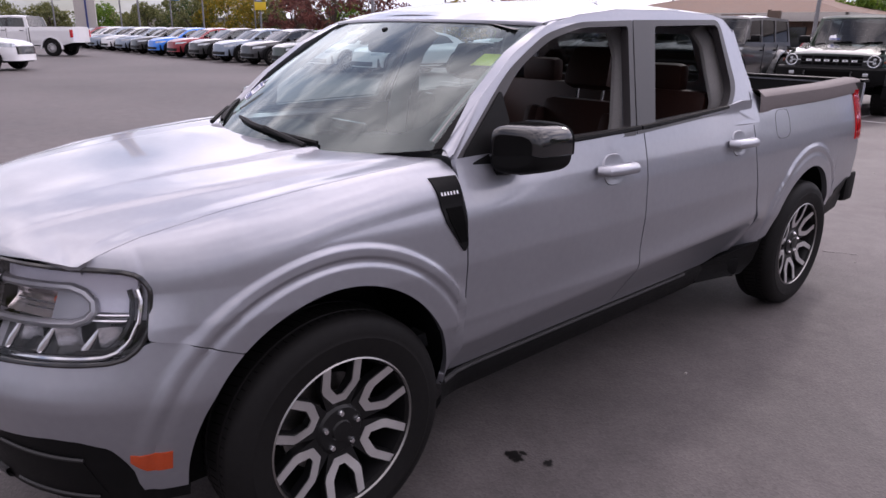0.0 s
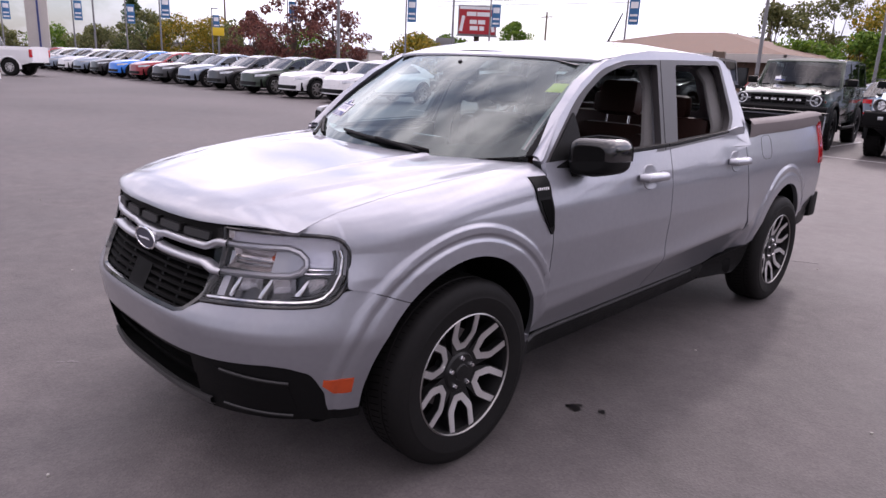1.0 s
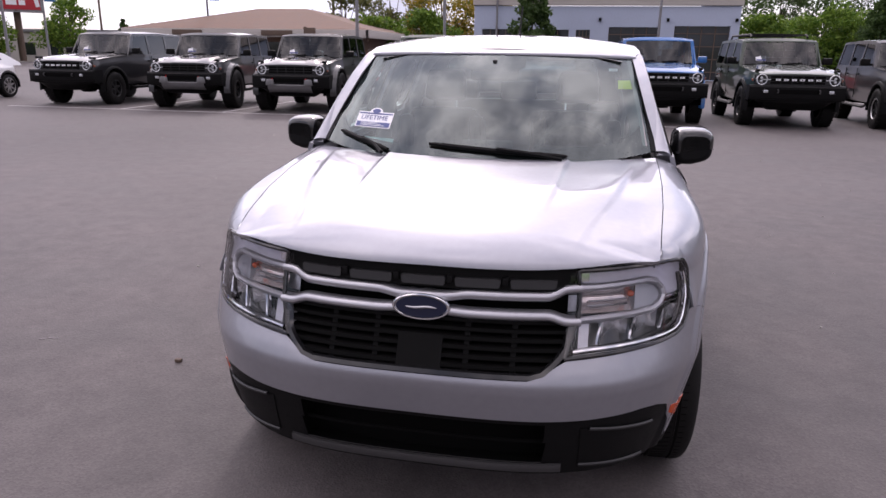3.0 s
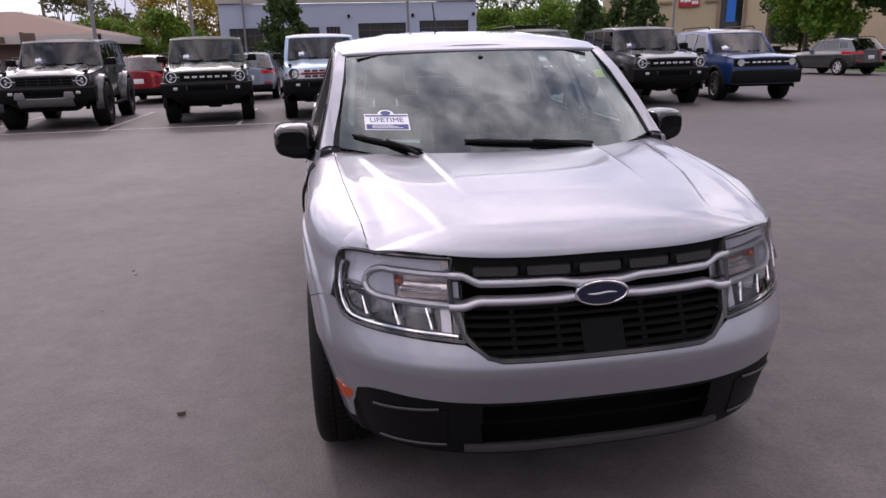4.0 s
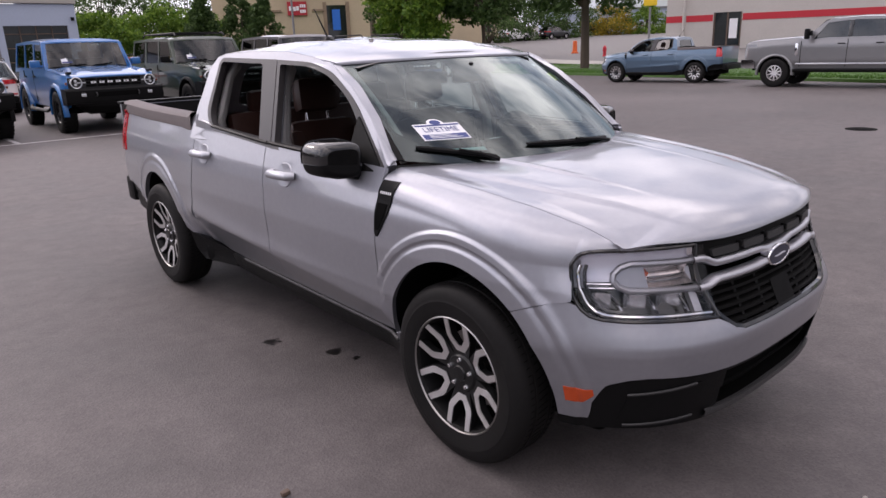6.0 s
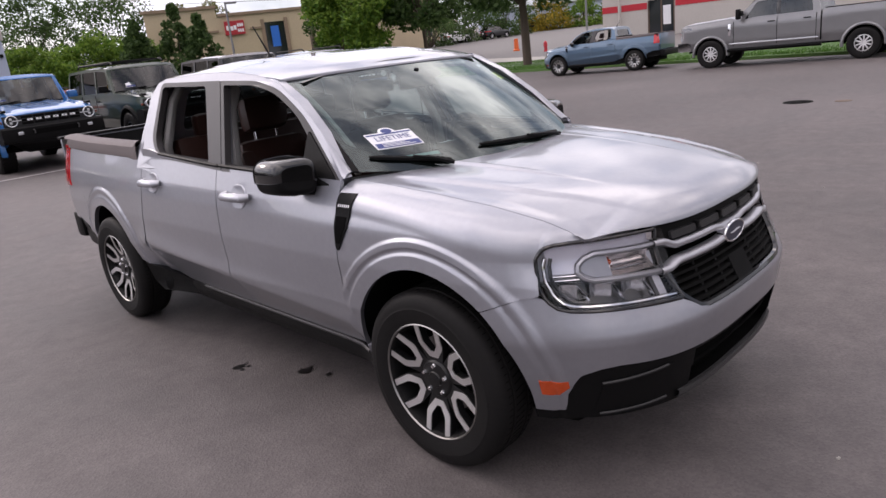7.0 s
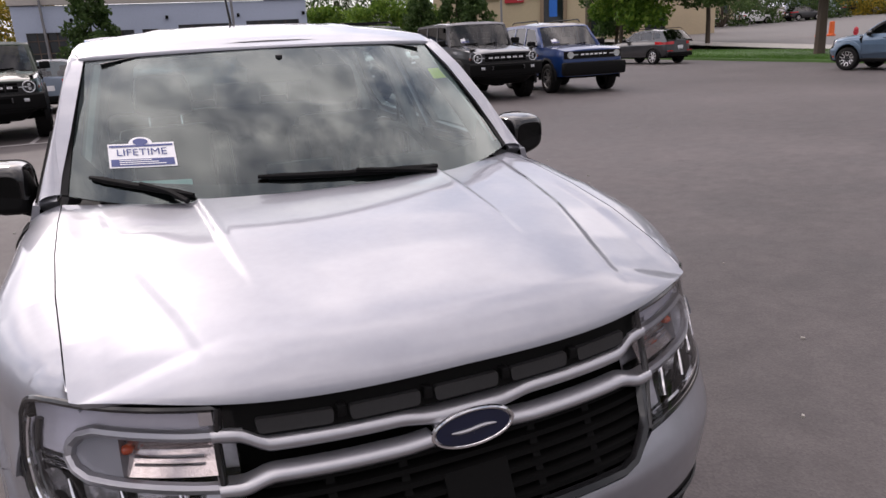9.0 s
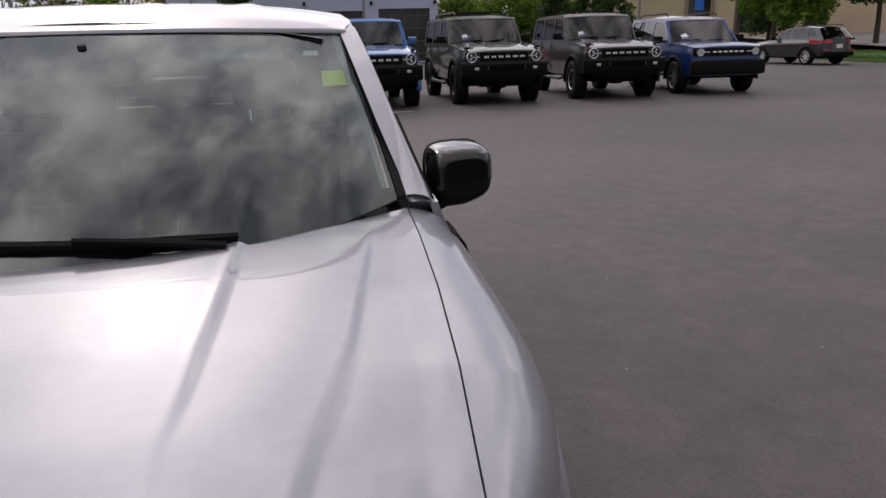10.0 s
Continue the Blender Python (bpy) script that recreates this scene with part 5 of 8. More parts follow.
def simple_wheel(parent, c, s, r, rim, rim_mat, spokes=6, lugs=0, width=0.125, lip=None):
    """A parked car's wheel; lugs: shoulder blocks of an off-road tyre."""
    w = thing("wheel", "", "")
    w.parent = parent
    w.matrix_local = Matrix.Translation(c) @ Matrix.Rotation(0 if s > 0 else math.pi, 4, "Z")
    m = Build()
    k = width / 0.125
    m.lathe([(rim, -0.11 * k), (r - 0.05, -0.125 * k), (r - 0.012, -0.112 * k), (r, -0.085 * k), (r, 0.085 * k), (r - 0.005, 0.098 * k), (r - 0.016, 0.113 * k), (r - 0.05, 0.125 * k), (rim + 0.03, 0.122 * k), (rim + 0.008, 0.112 * k), (rim - 0.005, 0.10 * k)], 36)
    for i in range(lugs):
        a = 2 * math.pi * i / lugs
        for h in (0.094, -0.094):
            m.box((h * k, (r + 0.003) * math.cos(a), (r + 0.003) * math.sin(a)), (0.045, 0.028, 0.022), 0, Matrix.Rotation(a - math.pi / 2, 3, "X"))
    m.done("tyre", RUBBER, w)
    m = Build()
    m.lathe([(rim, 0.104 * k), (rim - 0.02, 0.10 * k), (rim - 0.03, 0.03), (0.0, 0.02)], 32)
    m.done("rim", RIM_BLACK if rim_mat is not STEEL else RIM_DARK, w)
    m = Build()
    m.lathe([(0.06, 0.05), (0.055, 0.085), (0.0, 0.09)], 16)
    for i in range(spokes):
        a = 2 * math.pi * i / spokes + 0.3
        m.box((0.078, (rim + 0.03) / 2 * math.cos(a), (rim + 0.03) / 2 * math.sin(a)), (0.03, rim - 0.05, min(0.055, 0.42 / spokes)), 0.008, Matrix.Rotation(a, 3, "X"))
    m.done("spokes", rim_mat, w)
    m = Build()
    m.lathe([(rim + 0.004, 0.108 * k), (rim - 0.010, 0.111 * k), (rim - 0.018, 0.100 * k)], 32)
    m.done("rim_lip", lip or rim_mat, w)


def vehicle(name, label, category, S, paint, group=""):
    """A parked car: nose to -y, the front axle over the origin. S: its measures."""
    car = thing(name, label, category, group)
    y0, y1, wb, r, W = S["y0"], S["y1"], S["wb"], S["r"], S["W"]
    mid, half, n = (y0 + y1) / 2, (y1 - y0) / 2, S.get("n", 8)
    ar = S.get("arch", r * 1.2)
    sill = S["sill"]
    sh = lerp_table([p[0] for p in S["shoulder"]], [p[1] for p in S["shoulder"]], S.get("soft", 0.05))
    plan = lambda y: (1 - min(1.0, abs(y - mid) / half) ** n) ** (1 / n)
    ys = set(np.concatenate([mid - half * np.cos(np.linspace(0, math.pi, 60)), [y0, y1]]))
    for c in (0, wb):
        ys |= set(ease(c - ar, c + ar, 22)) | {c - ar - 0.002, c + ar + 0.002}
    ys = sorted(y for y in ys if y0 <= y <= y1)
    P = []
    for y in ys:
        zb = sill + S.get("rise_f", 0.0) * float(smooth(0 - ar, y0, y)) + S.get("rise_r", 0.0) * float(smooth(wb + ar, y1, y))
        for c in (0, wb):
            d = abs(y - c)
            if d < ar:
                zb = max(zb, r + math.sqrt(max(0, ar * ar - d * d)) * S.get("arch_k", 1.0))
        zs = float(sh(y))
        k = plan(y)
        wide = lambda z: (W - 0.05 * float(smooth(sill + 0.25, sill, z)) - S.get("tuck", 0.05) * float(smooth(zs - 0.22, zs, z)) ** 1.5) * k
        lean = lambda z: S.get("lean", 0.0) * (z - sill) * float(smooth(y0 + 0.8, y0, y)) + S.get("lean_r", 0.0) * (z - sill) * float(smooth(y1 - 0.8, y1, y))
        col = [(wide(zb + (zs - zb) * t), y + lean(zb + (zs - zb) * t), zb + (zs - zb) * t) for t in np.linspace(0, 1, 14)]
        xs = wide(zs)
        for t in np.linspace(0.06, 1, 18):
            x = xs * (1 - t)
            z = zs + S.get("crown", 0.05) * k * (1 - (1 - t) ** 2.4)
            if S.get("bulge"):
                on_hood = float(smooth(y0 + 0.06, y0 + 0.34, y) * smooth(S["line"][0][0] + 0.1, S["line"][0][0] - 0.1, y))
                z += on_hood * (S["bulge"] * float(smooth(0.60, 0.52, x)) - 0.6 * S["bulge"] * float(smooth(0.34, 0.28, x)) + 0.5 * S["bulge"] * float(smooth(0.70, 0.78, x)))
            col.append((x, y + lean(zs), z))
        P.append(col)
    m = Build()
    m.grid(P)
    m.grid(mirrored(P, -1), flip=True)
    m.done("body", paint, car, angle=32)
    m = Build()
    m.box((0, mid, sill + 0.12), (2 * W - 0.36, y1 - y0 - 0.5, 0.36), 0.03)
    for c in (0, wb):
        for s in (1, -1):
            m.grid(mirrored([[(x, c + (ar + 0.01) * math.cos(a), r + (ar + 0.01) * math.sin(a)) for x in (W - 0.45, W - 0.04)] for a in np.linspace(0, math.pi, 14)], s))
    m.done("underbody", DARK, car)
    for c in (0, wb):
        for s in (1, -1):
            simple_wheel(car, (s * (W - 0.13 + S.get("track", 0.0)), c, r), s, r, S["rim"], S.get("rim_mat", RIM_BRIGHT), S.get("spokes", 6), S.get("lugs", 0), S.get("tyre_w", 0.125), S.get("lip"))
            if S.get("flare"):
                m = Build()
                f = S["flare"]
                m.grid(mirrored([[(W - 0.03 + dx, c + (ar + dr) * math.cos(a), r + (ar + dr) * math.sin(a)) for dx, dr in ((-0.05, -0.01), (f, -0.01), (f + 0.015, 0.02), (f, 0.06), (-0.02, 0.085))] for a in np.linspace(-0.12, math.pi + 0.12, 30)], s), flip=s > 0)
                m.done("wheel_flare", S.get("flare_mat", BLACK_PLASTIC), car)
    # cabin: roof line from the cowl to the tail; the letter tells glass from paint
    line = S["line"]
    gx = lambda z: S["cab_w"] - S.get("cab_lean", 0.22) * (z - S["belt"])
    for tag, name_, material in (("g", "glass", CAR_GLASS), ("p", "roof", S.get("roof_mat", paint))):
        for i in range(len(line) - 1):
            (ya, za, _), (yb, zb_, kind) = line[i], line[i + 1]
            if kind != tag:
                continue
            def skin(qs_, ts_, lift=0.0):
                fwd = lambda q: 0.10 * q * q if i == 0 else 0.0
                edge_ = lambda q: 0.05 * abs(q) ** 3 * (0.4 if i == 0 else 1)
                return [[(q * (gx(za + (zb_ - za) * t) - 0.012), ya + (yb - ya) * t + fwd(q) * (1 - t) - lift, za + (zb_ - za) * t - edge_(q) + lift) for t in ts_] for q in qs_]

            m = Build()
            m.grid(skin(np.linspace(-1, 1, 25), (0, 0.25, 0.5, 0.75, 1)))
            m.done(name_ if tag == "p" else ("windshield" if i == 0 else "rear_window"), material, car)
            if i == 0:
                m = Build()
                for s in (1, -1):
                    m.grid(skin(s * np.linspace(0.925, 1.015, 4), np.linspace(0, 1, 6), 0.006), flip=s < 0)
                m.grid(skin(np.linspace(-1, 1, 25), (0.955, 1.0), 0.006))
                m.done("windshield_frame", S.get("frame_mat", paint), car)
                m = Build()
                m.grid(skin(np.linspace(-0.93, 0.93, 21), (0.0, 0.05), 0.004))
                for x in (-0.5, 0.12):
                    m.tube([np.array(skin((x,), (0.05,), 0.015)[0][0]), np.array(skin((x + 0.42,), (0.10,), 0.015)[0][0])], 0.010, 5)
                m.done("wiper_cowl", BLACK_PLASTIC, car)
    out = [(p[0], p[1] - 0.045) for p in line]
    out = [(line[0][0] - 0.02, S["belt"] - 0.05)] + out + [(line[-1][0] + 0.02, S["belt"] - 0.05)]
    for s in (1, -1):
        m = Build()
        m.prism(out, lambda a, b, d: (s * (gx(b) - d), a, b), 0.03, holes=[round_poly(h, 0.03, 3) for h in S["windows"]])
        m.done("cab_side", S.get("side_mat", paint), car)
        for h in S["windows"]:
            m = Build()
            m.prism(round_poly(h, 0.03, 3), lambda a, b, d: (s * (gx(b) - 0.012 - d), a, b), 0.004)
            m.done("side_window", CAR_GLASS, car)
        m = Build()
        ym, zm = S["mirror"]
        m.box((s * (W + 0.10), ym, zm), (0.20, 0.13, 0.15), 0.035)
        m.tube([(s * (W - 0.10), ym, zm - 0.05), (s * (W + 0.05), ym, zm - 0.05)], 0.025, 6)
        m.done("door_mirror", S.get("mirror_mat", BLACK_PLASTIC), car)
        if "handles" in S:
            for yh, zh in S["handles"]:
                m = Build()
                m.box((s * (W + 0.01), yh, zh), (0.03, 0.20, 0.03), 0.008)
                m.done("door_handle", S.get("handle_mat", paint), car)
    # seats seen as dark shapes
    m = Build()
    for x in (-0.38, 0.38):
        for y in S["seats"]:
            m.box((x, y, S["belt"] - 0.1), (0.46, 0.16, 0.6), 0.05)
            m.box((x, y + 0.04, S["belt"] + 0.28), (0.24, 0.1, 0.16), 0.04)
    m.box((0, S["line"][0][0] + 0.35, S["belt"] - 0.06), (1.4, 0.5, 0.1), 0.03)
    m.done("seats", CAR_VOID, car)
    if S.get("card", True):
        m = Build()
        (ya, za, _), (yb, zb_, _) = line[0], line[1]
        at_ = lambda dx, t: (-0.52 + dx, ya + (yb - ya) * t + 0.02, za + (zb_ - za) * t + 0.004)
        m.raw([at_(dx, t) for dx, t in ((0, 0.16), (0.22, 0.16), (0.22, 0.33), (0.15, 0.34), (0.11, 0.40), (0.07, 0.34), (0, 0.33))], [(0, 1, 2, 3, 4, 5, 6)])
        card_ = m.done("windshield_card", WHITE_PRINT, car, "small white printed card")
        m = Build()
        m.raw([Vector(at_(dx, t)) + Vector((0, -0.005, 0.004)) for dx, t in ((0.01, 0.17), (0.21, 0.17), (0.21, 0.22), (0.01, 0.22))], [(0, 1, 2, 3)])
        m.done("card_band", NAVY_PRINT, card_)
    return car


def nose_point(S, x, z=None):
    mid, half, n = (S["y0"] + S["y1"]) / 2, (S["y1"] - S["y0"]) / 2, S.get("n", 8)
    k = min(0.999, abs(x) / S["W"])
    return mid - half * (1 - k**n) ** (1 / n) + (S.get("lean", 0.0) * ((z or S["sill"]) - S["sill"]))


def strip(S, x0, x1, z0, z1, off, nx=14):
    return [[(x, nose_point(S, x, z) - off, z) for z in np.linspace(z0, z1, 3)] for x in np.linspace(x0, x1, nx)]


OFFROAD = dict(y0=-0.84, y1=3.80, wb=2.95, r=0.415, rim=0.215, W=0.915, n=10, sill=0.50, arch=0.50, rise_f=0.12, rise_r=0.10, tuck=0.035, crown=0.03, bulge=0.022, soft=0.04,
               shoulder=[(-0.84, 1.085), (-0.74, 1.125), (-0.3, 1.175), (0.62, 1.245), (0.78, 1.25), (0.95, 1.22), (3.8, 1.22)], lean=0.05, flare=0.055, rim_mat=RIM_DARK, spokes=6, lugs=30, tyre_w=0.14, track=0.02,
               line=[(0.72, 1.265, ""), (1.04, 1.79, "g"), (1.14, 1.855, "p"), (2.4, 1.89, "p"), (3.62, 1.865, "p"), (3.76, 1.26, "g")],
               belt=1.24, cab_w=0.875, cab_lean=0.15, windows=[[(0.94, 1.275), (1.14, 1.735), (1.74, 1.765), (1.74, 1.275)], [(1.83, 1.275), (1.83, 1.77), (2.64, 1.775), (2.64, 1.275)], [(2.74, 1.285), (2.74, 1.775), (3.54, 1.765), (3.62, 1.285)]],
               mirror=(0.90, 1.36), seats=(1.6, 2.55), handles=[(1.66, 1.10), (2.54, 1.10)], handle_mat=BLACK_PLASTIC)


def offroad(label, paint, kind="plain", hard_top=None, mirror=None, rim=None, lip=None, group="boxy off-road vehicles in a row"):
    S = dict(OFFROAD)
    if hard_top:
        S["roof_mat"] = hard_top
    if mirror:
        S["mirror_mat"] = mirror
    if rim:
        S["rim_mat"] = rim
    if lip:
        S["lip"] = lip
    if kind == "wide":
        S.update(flare=0.12, W=0.935, r=0.47, track=0.085, arch=0.56, flare_mat=paint, tyre_w=0.16, bulge=0.04, sill=0.56, rim=0.22)
    if kind == "body_flare":
        S.update(flare_mat=paint)
    car = vehicle("off_road_vehicle", label, "off-road vehicle", S, paint, group)
    face_mat = WHITE_PRINT if kind == "heritage" else GRILLE_SATIN
    z0, z1, zl = (0.885, 1.085, 0.99)
    m = Build()
    m.grid(strip(S, -0.83, 0.83, z0, z1, 0.012, 34), skirt=0.03)
    grille_ = m.done("grille_panel", face_mat, car)
    for z in np.linspace(z0 + 0.045, z1 - 0.04, 3 if kind != "heritage" else 2):
        for k in range(6 if kind == "heritage" else 5):
            m = Build()
            if kind == "heritage":
                m.grid(strip(S, -0.47 + k * 0.16, -0.34 + k * 0.16, z - 0.022, z + 0.022, 0.022, 3), skirt=0.01)
            else:
                m.grid(strip(S, -0.53 + k * 0.213, -0.335 + k * 0.213, z - 0.022, z + 0.022, 0.016, 5), skirt=0.012)
            m.done("grille_slot", DARK if kind != "heritage" else GREY_PLASTIC, grille_)
    if kind == "heritage":
        m = Build()
        m.grid(strip(S, -0.55, 0.55, zl - 0.028, zl + 0.022, 0.020, 12), skirt=0.012)
        m.done("red_bar", PAINTS["red"], grille_, "dark red centre bar")
    if kind != "wide":
        for k in range(6):
            m = Build()
            xk = (k - 2.5) * 0.155
            m.prism([(xk - 0.045, zl - 0.017), (xk + 0.045, zl - 0.017), (xk + 0.045, zl + 0.017), (xk - 0.045, zl + 0.017)], lambda a, b, d: (a, nose_point(S, a, b) - 0.036 + d, b), 0.02, holes=[[(xk - 0.022, zl - 0.005), (xk + 0.022, zl - 0.005), (xk + 0.022, zl + 0.006), (xk - 0.022, zl + 0.006)]])
            m.done("grille_letter_block", WHITE_PRINT if kind != "heritage" else PAINTS["red"], grille_)
    for s in (1, -1):
        lamp = thing("headlamp", "", "")
        lamp.parent = car
        c = (s * 0.70, nose_point(S, 0.70, zl) - 0.025, zl)
        m = Build()
        m.lathe([(0.112, 0.08), (0.112, -0.005), (0.104, -0.014), (0.090, -0.010), (0.086, 0.004)], 30, "y", c)
        m.done("lamp_ring", LAMP_GLASS if kind != "heritage" else GREY_PLASTIC, lamp)
        m = Build()
        m.lathe([(0.090, 0.010), (0.06, 0.022), (0.0, 0.028)], 24, "y", c)
        m.done("lamp_bowl", BLACK_GLOSS, lamp)
        for dz in (0.035, -0.035):
            m = Build()
            m.lathe([(0.030, 0.0), (0.026, -0.012), (0.0, -0.016)], 16, "y", (c[0] + s * 0.01, c[1] + 0.016, zl + dz))
            m.done("projector", LAMP_GLASS, lamp)
        m = Build()
        m.box((s * 0.615, c[1] - 0.006, zl), (0.17, 0.014, 0.022), 0.004)
        m.done("light_bar", LAMP_GLASS, lamp)
        m = Build()
        m.box((s * 0.865, c[1] + 0.095, zl - 0.01), (0.03, 0.07, 0.05), 0.01)
        m.done("corner_marker", MARKER_DULL, lamp)
    # bumper: a full-width beam with swept ends over a lower pan
    m = Build()
    sweep = lambda x: S["y0"] - 0.13 + 0.10 * abs(x / 0.93) ** 5
    m.grid([[(x, sweep(x) + dy, z) for dy, z in ((0.16, 0.885), (0.03, 0.875), (0.0, 0.845), (0.0, 0.66), (0.02, 0.60), (0.10, 0.575))] for x in np.linspace(-0.93, 0.93, 31)], flip=True, skirt=0.02)
    m.grid([[(x, sweep(x) + dy, z) for dy, z in ((0.05, 0.64), (0.03, 0.60), (0.05, 0.52 + 0.06 * abs(x)), (0.20, 0.40 + 0.20 * float(smooth(0.45, 0.86, abs(x)))), (0.40, 0.37 + 0.24 * float(smooth(0.45, 0.86, abs(x)))))] for x in np.linspace(-0.86, 0.86, 23)], flip=True, skirt=0.02)
    for s in (1, -1):
        m.grid(mirrored([[(0.93, sweep(0.93) + t, z) for z in (0.575, 0.74, 0.88)] for t in (0, 0.2, 0.36)], s), flip=s < 0)
    bump = m.done("front_bumper", BLACK_PLASTIC, car, angle=25)
    m = Build()
    m.grid([[(x, sweep(x) - 0.006, z) for z in (0.715, 0.80)] for x in np.linspace(-0.40, 0.40, 9)], flip=False)
    m.done("bumper_recess", DARK, bump)
    for s in (1, -1):
        m = Build()
        m.box((s * 0.63, sweep(0.63) - 0.004, 0.76), (0.09, 0.03, 0.06), 0.008)
        m.done("fog_lamp", LAMP_GLASS, bump)
        m = Build()
        m.tube([(s * 0.40, sweep(0.4) + 0.02, 0.80), (s * 0.40, sweep(0.4) - 0.05, 0.79), (s * 0.40, sweep(0.4) - 0.05, 0.74), (s * 0.40, sweep(0.4) + 0.02, 0.73)], 0.013, 6)
        m.done("tow_hook", GREY_PLASTIC if kind != "wide" else RED_LAMP, bump)
    if kind == "wide":
        m = Build()
        m.grid([[(x, S["y0"] - 0.15 + dy, z) for dy, z in ((0.0, 0.665), (-0.02, 0.65), (0.0, 0.57), (0.10, 0.49), (0.30, 0.44))] for x in np.linspace(-0.52, 0.52, 9)], flip=True, skirt=0.02)
        m.done("skid_plate", SKID_SILVER, bump, "silver skid plate")
        for s in (1, -1):
            m = Build()
            m.box((s * 0.46, S["y0"] - 0.17, 0.715), (0.22, 0.06, 0.14), 0.03, taper=(0.75, 1))
            m.done("skid_bracket", SKID_SILVER, bump)
        m = Build()
        for s in (1, -1):
            m.box((s * 0.30, 0.1, 1.255), (0.16, 0.34, 0.025), 0.01, Matrix.Rotation(radians(4), 3, "X"))
        m.done("hood_vent", BLACK_PLASTIC, car)
    # front axle, cross member and exhaust seen under the bumper
    m = Build()
    m.tube([(-0.75, 0.0, S["r"]), (0.75, 0.0, S["r"])], 0.05, 8)
    m.box((0.10, 0.0, S["r"]), (0.32, 0.28, 0.22), 0.06)
    m.box((0, -0.30, 0.48), (1.0, 0.30, 0.16), 0.04)
    for s in (1, -1):
        m.tube([(s * 0.56, 0.05, 0.36), (s * 0.60, 0.12, 0.85)], 0.045, 8)
    m.done("front_axle", DARK, car)
    for s in (1, -1):
        m = Build()
        m.tube([(s * 0.93, 0.62, 0.46), (s * 0.96, 0.75, 0.42), (s * 0.96, 2.25, 0.42), (s * 0.93, 2.38, 0.46)], 0.045, 8, flat=0.7)
        m.done("side_step", BLACK_PLASTIC, car)
        for y in (1.78, 2.68):
            m = Build()
            m.box((s * (S["W"] - 0.006), y, 0.90), (0.016, 0.012, 0.66))
            m.done("door_gap", DARK, car, smooth=False)
        m = Build()
        m.tube([(s * 0.60, 1.15, 1.87), (s * 0.60, 1.25, 1.935), (s * 0.60, 3.3, 1.945), (s * 0.60, 3.45, 1.88)], 0.022, 6)
        if kind == "rails":
            m.done("roof_rail", BLACK_PLASTIC, car)
        m = Build()
        m.box((s * 0.77, S["y0"] + 0.20, 1.175), (0.07, 0.22, 0.05), 0.018)
        m.done("fender_grip", BLACK_PLASTIC, car)
    if kind == "rails":
        for y in (1.4, 2.3, 3.2):
            m = Build()
            m.tube([(-0.60, y, 1.94), (0.60, y, 1.94)], 0.018, 6)
            m.done("cross_bar", BLACK_PLASTIC, car)
    m = Build()
    m.lathe([(0.0, 0.14), (0.30, 0.14), (0.39, 0.10), (0.39, -0.08), (0.30, -0.12), (0.0, -0.12)], 28, "y", (0, 3.96, 1.05))
    m.done("spare_wheel", RUBBER, car)
    return car


MARKER_DULL = mat("dull_amber_marker", (0.16, 0.035, 0.012), 0.3, coat=0.4, var=0.1)
GRILLE_SATIN = mat("satin_black_grille", (0.012, 0.012, 0.013), 0.4, var=0.15, spec=0.35)
SKID_SILVER = mat("satin_silver_skid", (0.20, 0.20, 0.205), 0.5, 0.6, var=0.18, scale=6)
EV = dict(y0=-0.88, y1=3.82, wb=2.98, r=0.36, rim=0.25, W=0.93, n=4.2, sill=0.32, arch=0.41, rise_r=0.10, tuck=0.10, crown=0.05, soft=0.15,
          shoulder=[(-0.88, 0.80), (-0.5, 0.93), (0.4, 1.02), (1.5, 1.05), (3.0, 1.08), (3.82, 1.10)], lean=0.18, lean_r=-0.15, rim_mat=STEEL, spokes=8, flare=0.012,
          line=[(0.30, 1.00, ""), (1.10, 1.46, "g"), (1.55, 1.565, "p"), (2.1, 1.585, "p"), (2.7, 1.52, "p"), (3.2, 1.38, "g"), (3.68, 1.12, "g")],
          belt=1.04, cab_w=0.82, cab_lean=0.36, windows=[[(0.62, 1.07), (1.16, 1.37), (1.62, 1.46), (1.66, 1.08)], [(1.74, 1.08), (1.70, 1.47), (2.15, 1.48), (2.72, 1.38), (2.98, 1.16)]],
          mirror=(0.72, 1.10), seats=(1.5, 2.3), card=False)


def ev_crossover(label, paint):
    car = vehicle("crossover_car", label, "crossover car", dict(EV), paint, "crossover cars in a long row")
    S = EV
    m = Build()
    m.grid(strip(S, -0.46, 0.46, 0.62, 0.80, 0.010, 14), skirt=0.02)
    m.done("nose_panel", paint, car)
    m = Build()
    m.grid(strip(S, -0.60, 0.60, 0.36, 0.50, 0.014, 16), skirt=0.02)
    m.done("lower_intake", BLACK_PLASTIC, car)
    for s in (1, -1):
        m = Build()
        m.grid(mirrored([[(x, nose_point(S, x, z) - 0.012 + 0.03 * (z - 0.72), z + 0.14 * (x - 0.5)) for z in (0.70, 0.74, 0.79)] for x in np.linspace(0.52, 0.84, 10)], s), flip=s < 0, skirt=0.02)
        m.done("headlamp", LAMP_GLASS, car)
        m = Build()
        m.grid(mirrored([[(S["W"] + 0.003 - 0.05 * (z < 0.4), y, z) for z in (0.30, 0.38, 0.44)] for y in np.linspace(0.48, 2.5, 6)], s), flip=s < 0)
        m.done("sill_cladding", BLACK_PLASTIC, car)
    return car


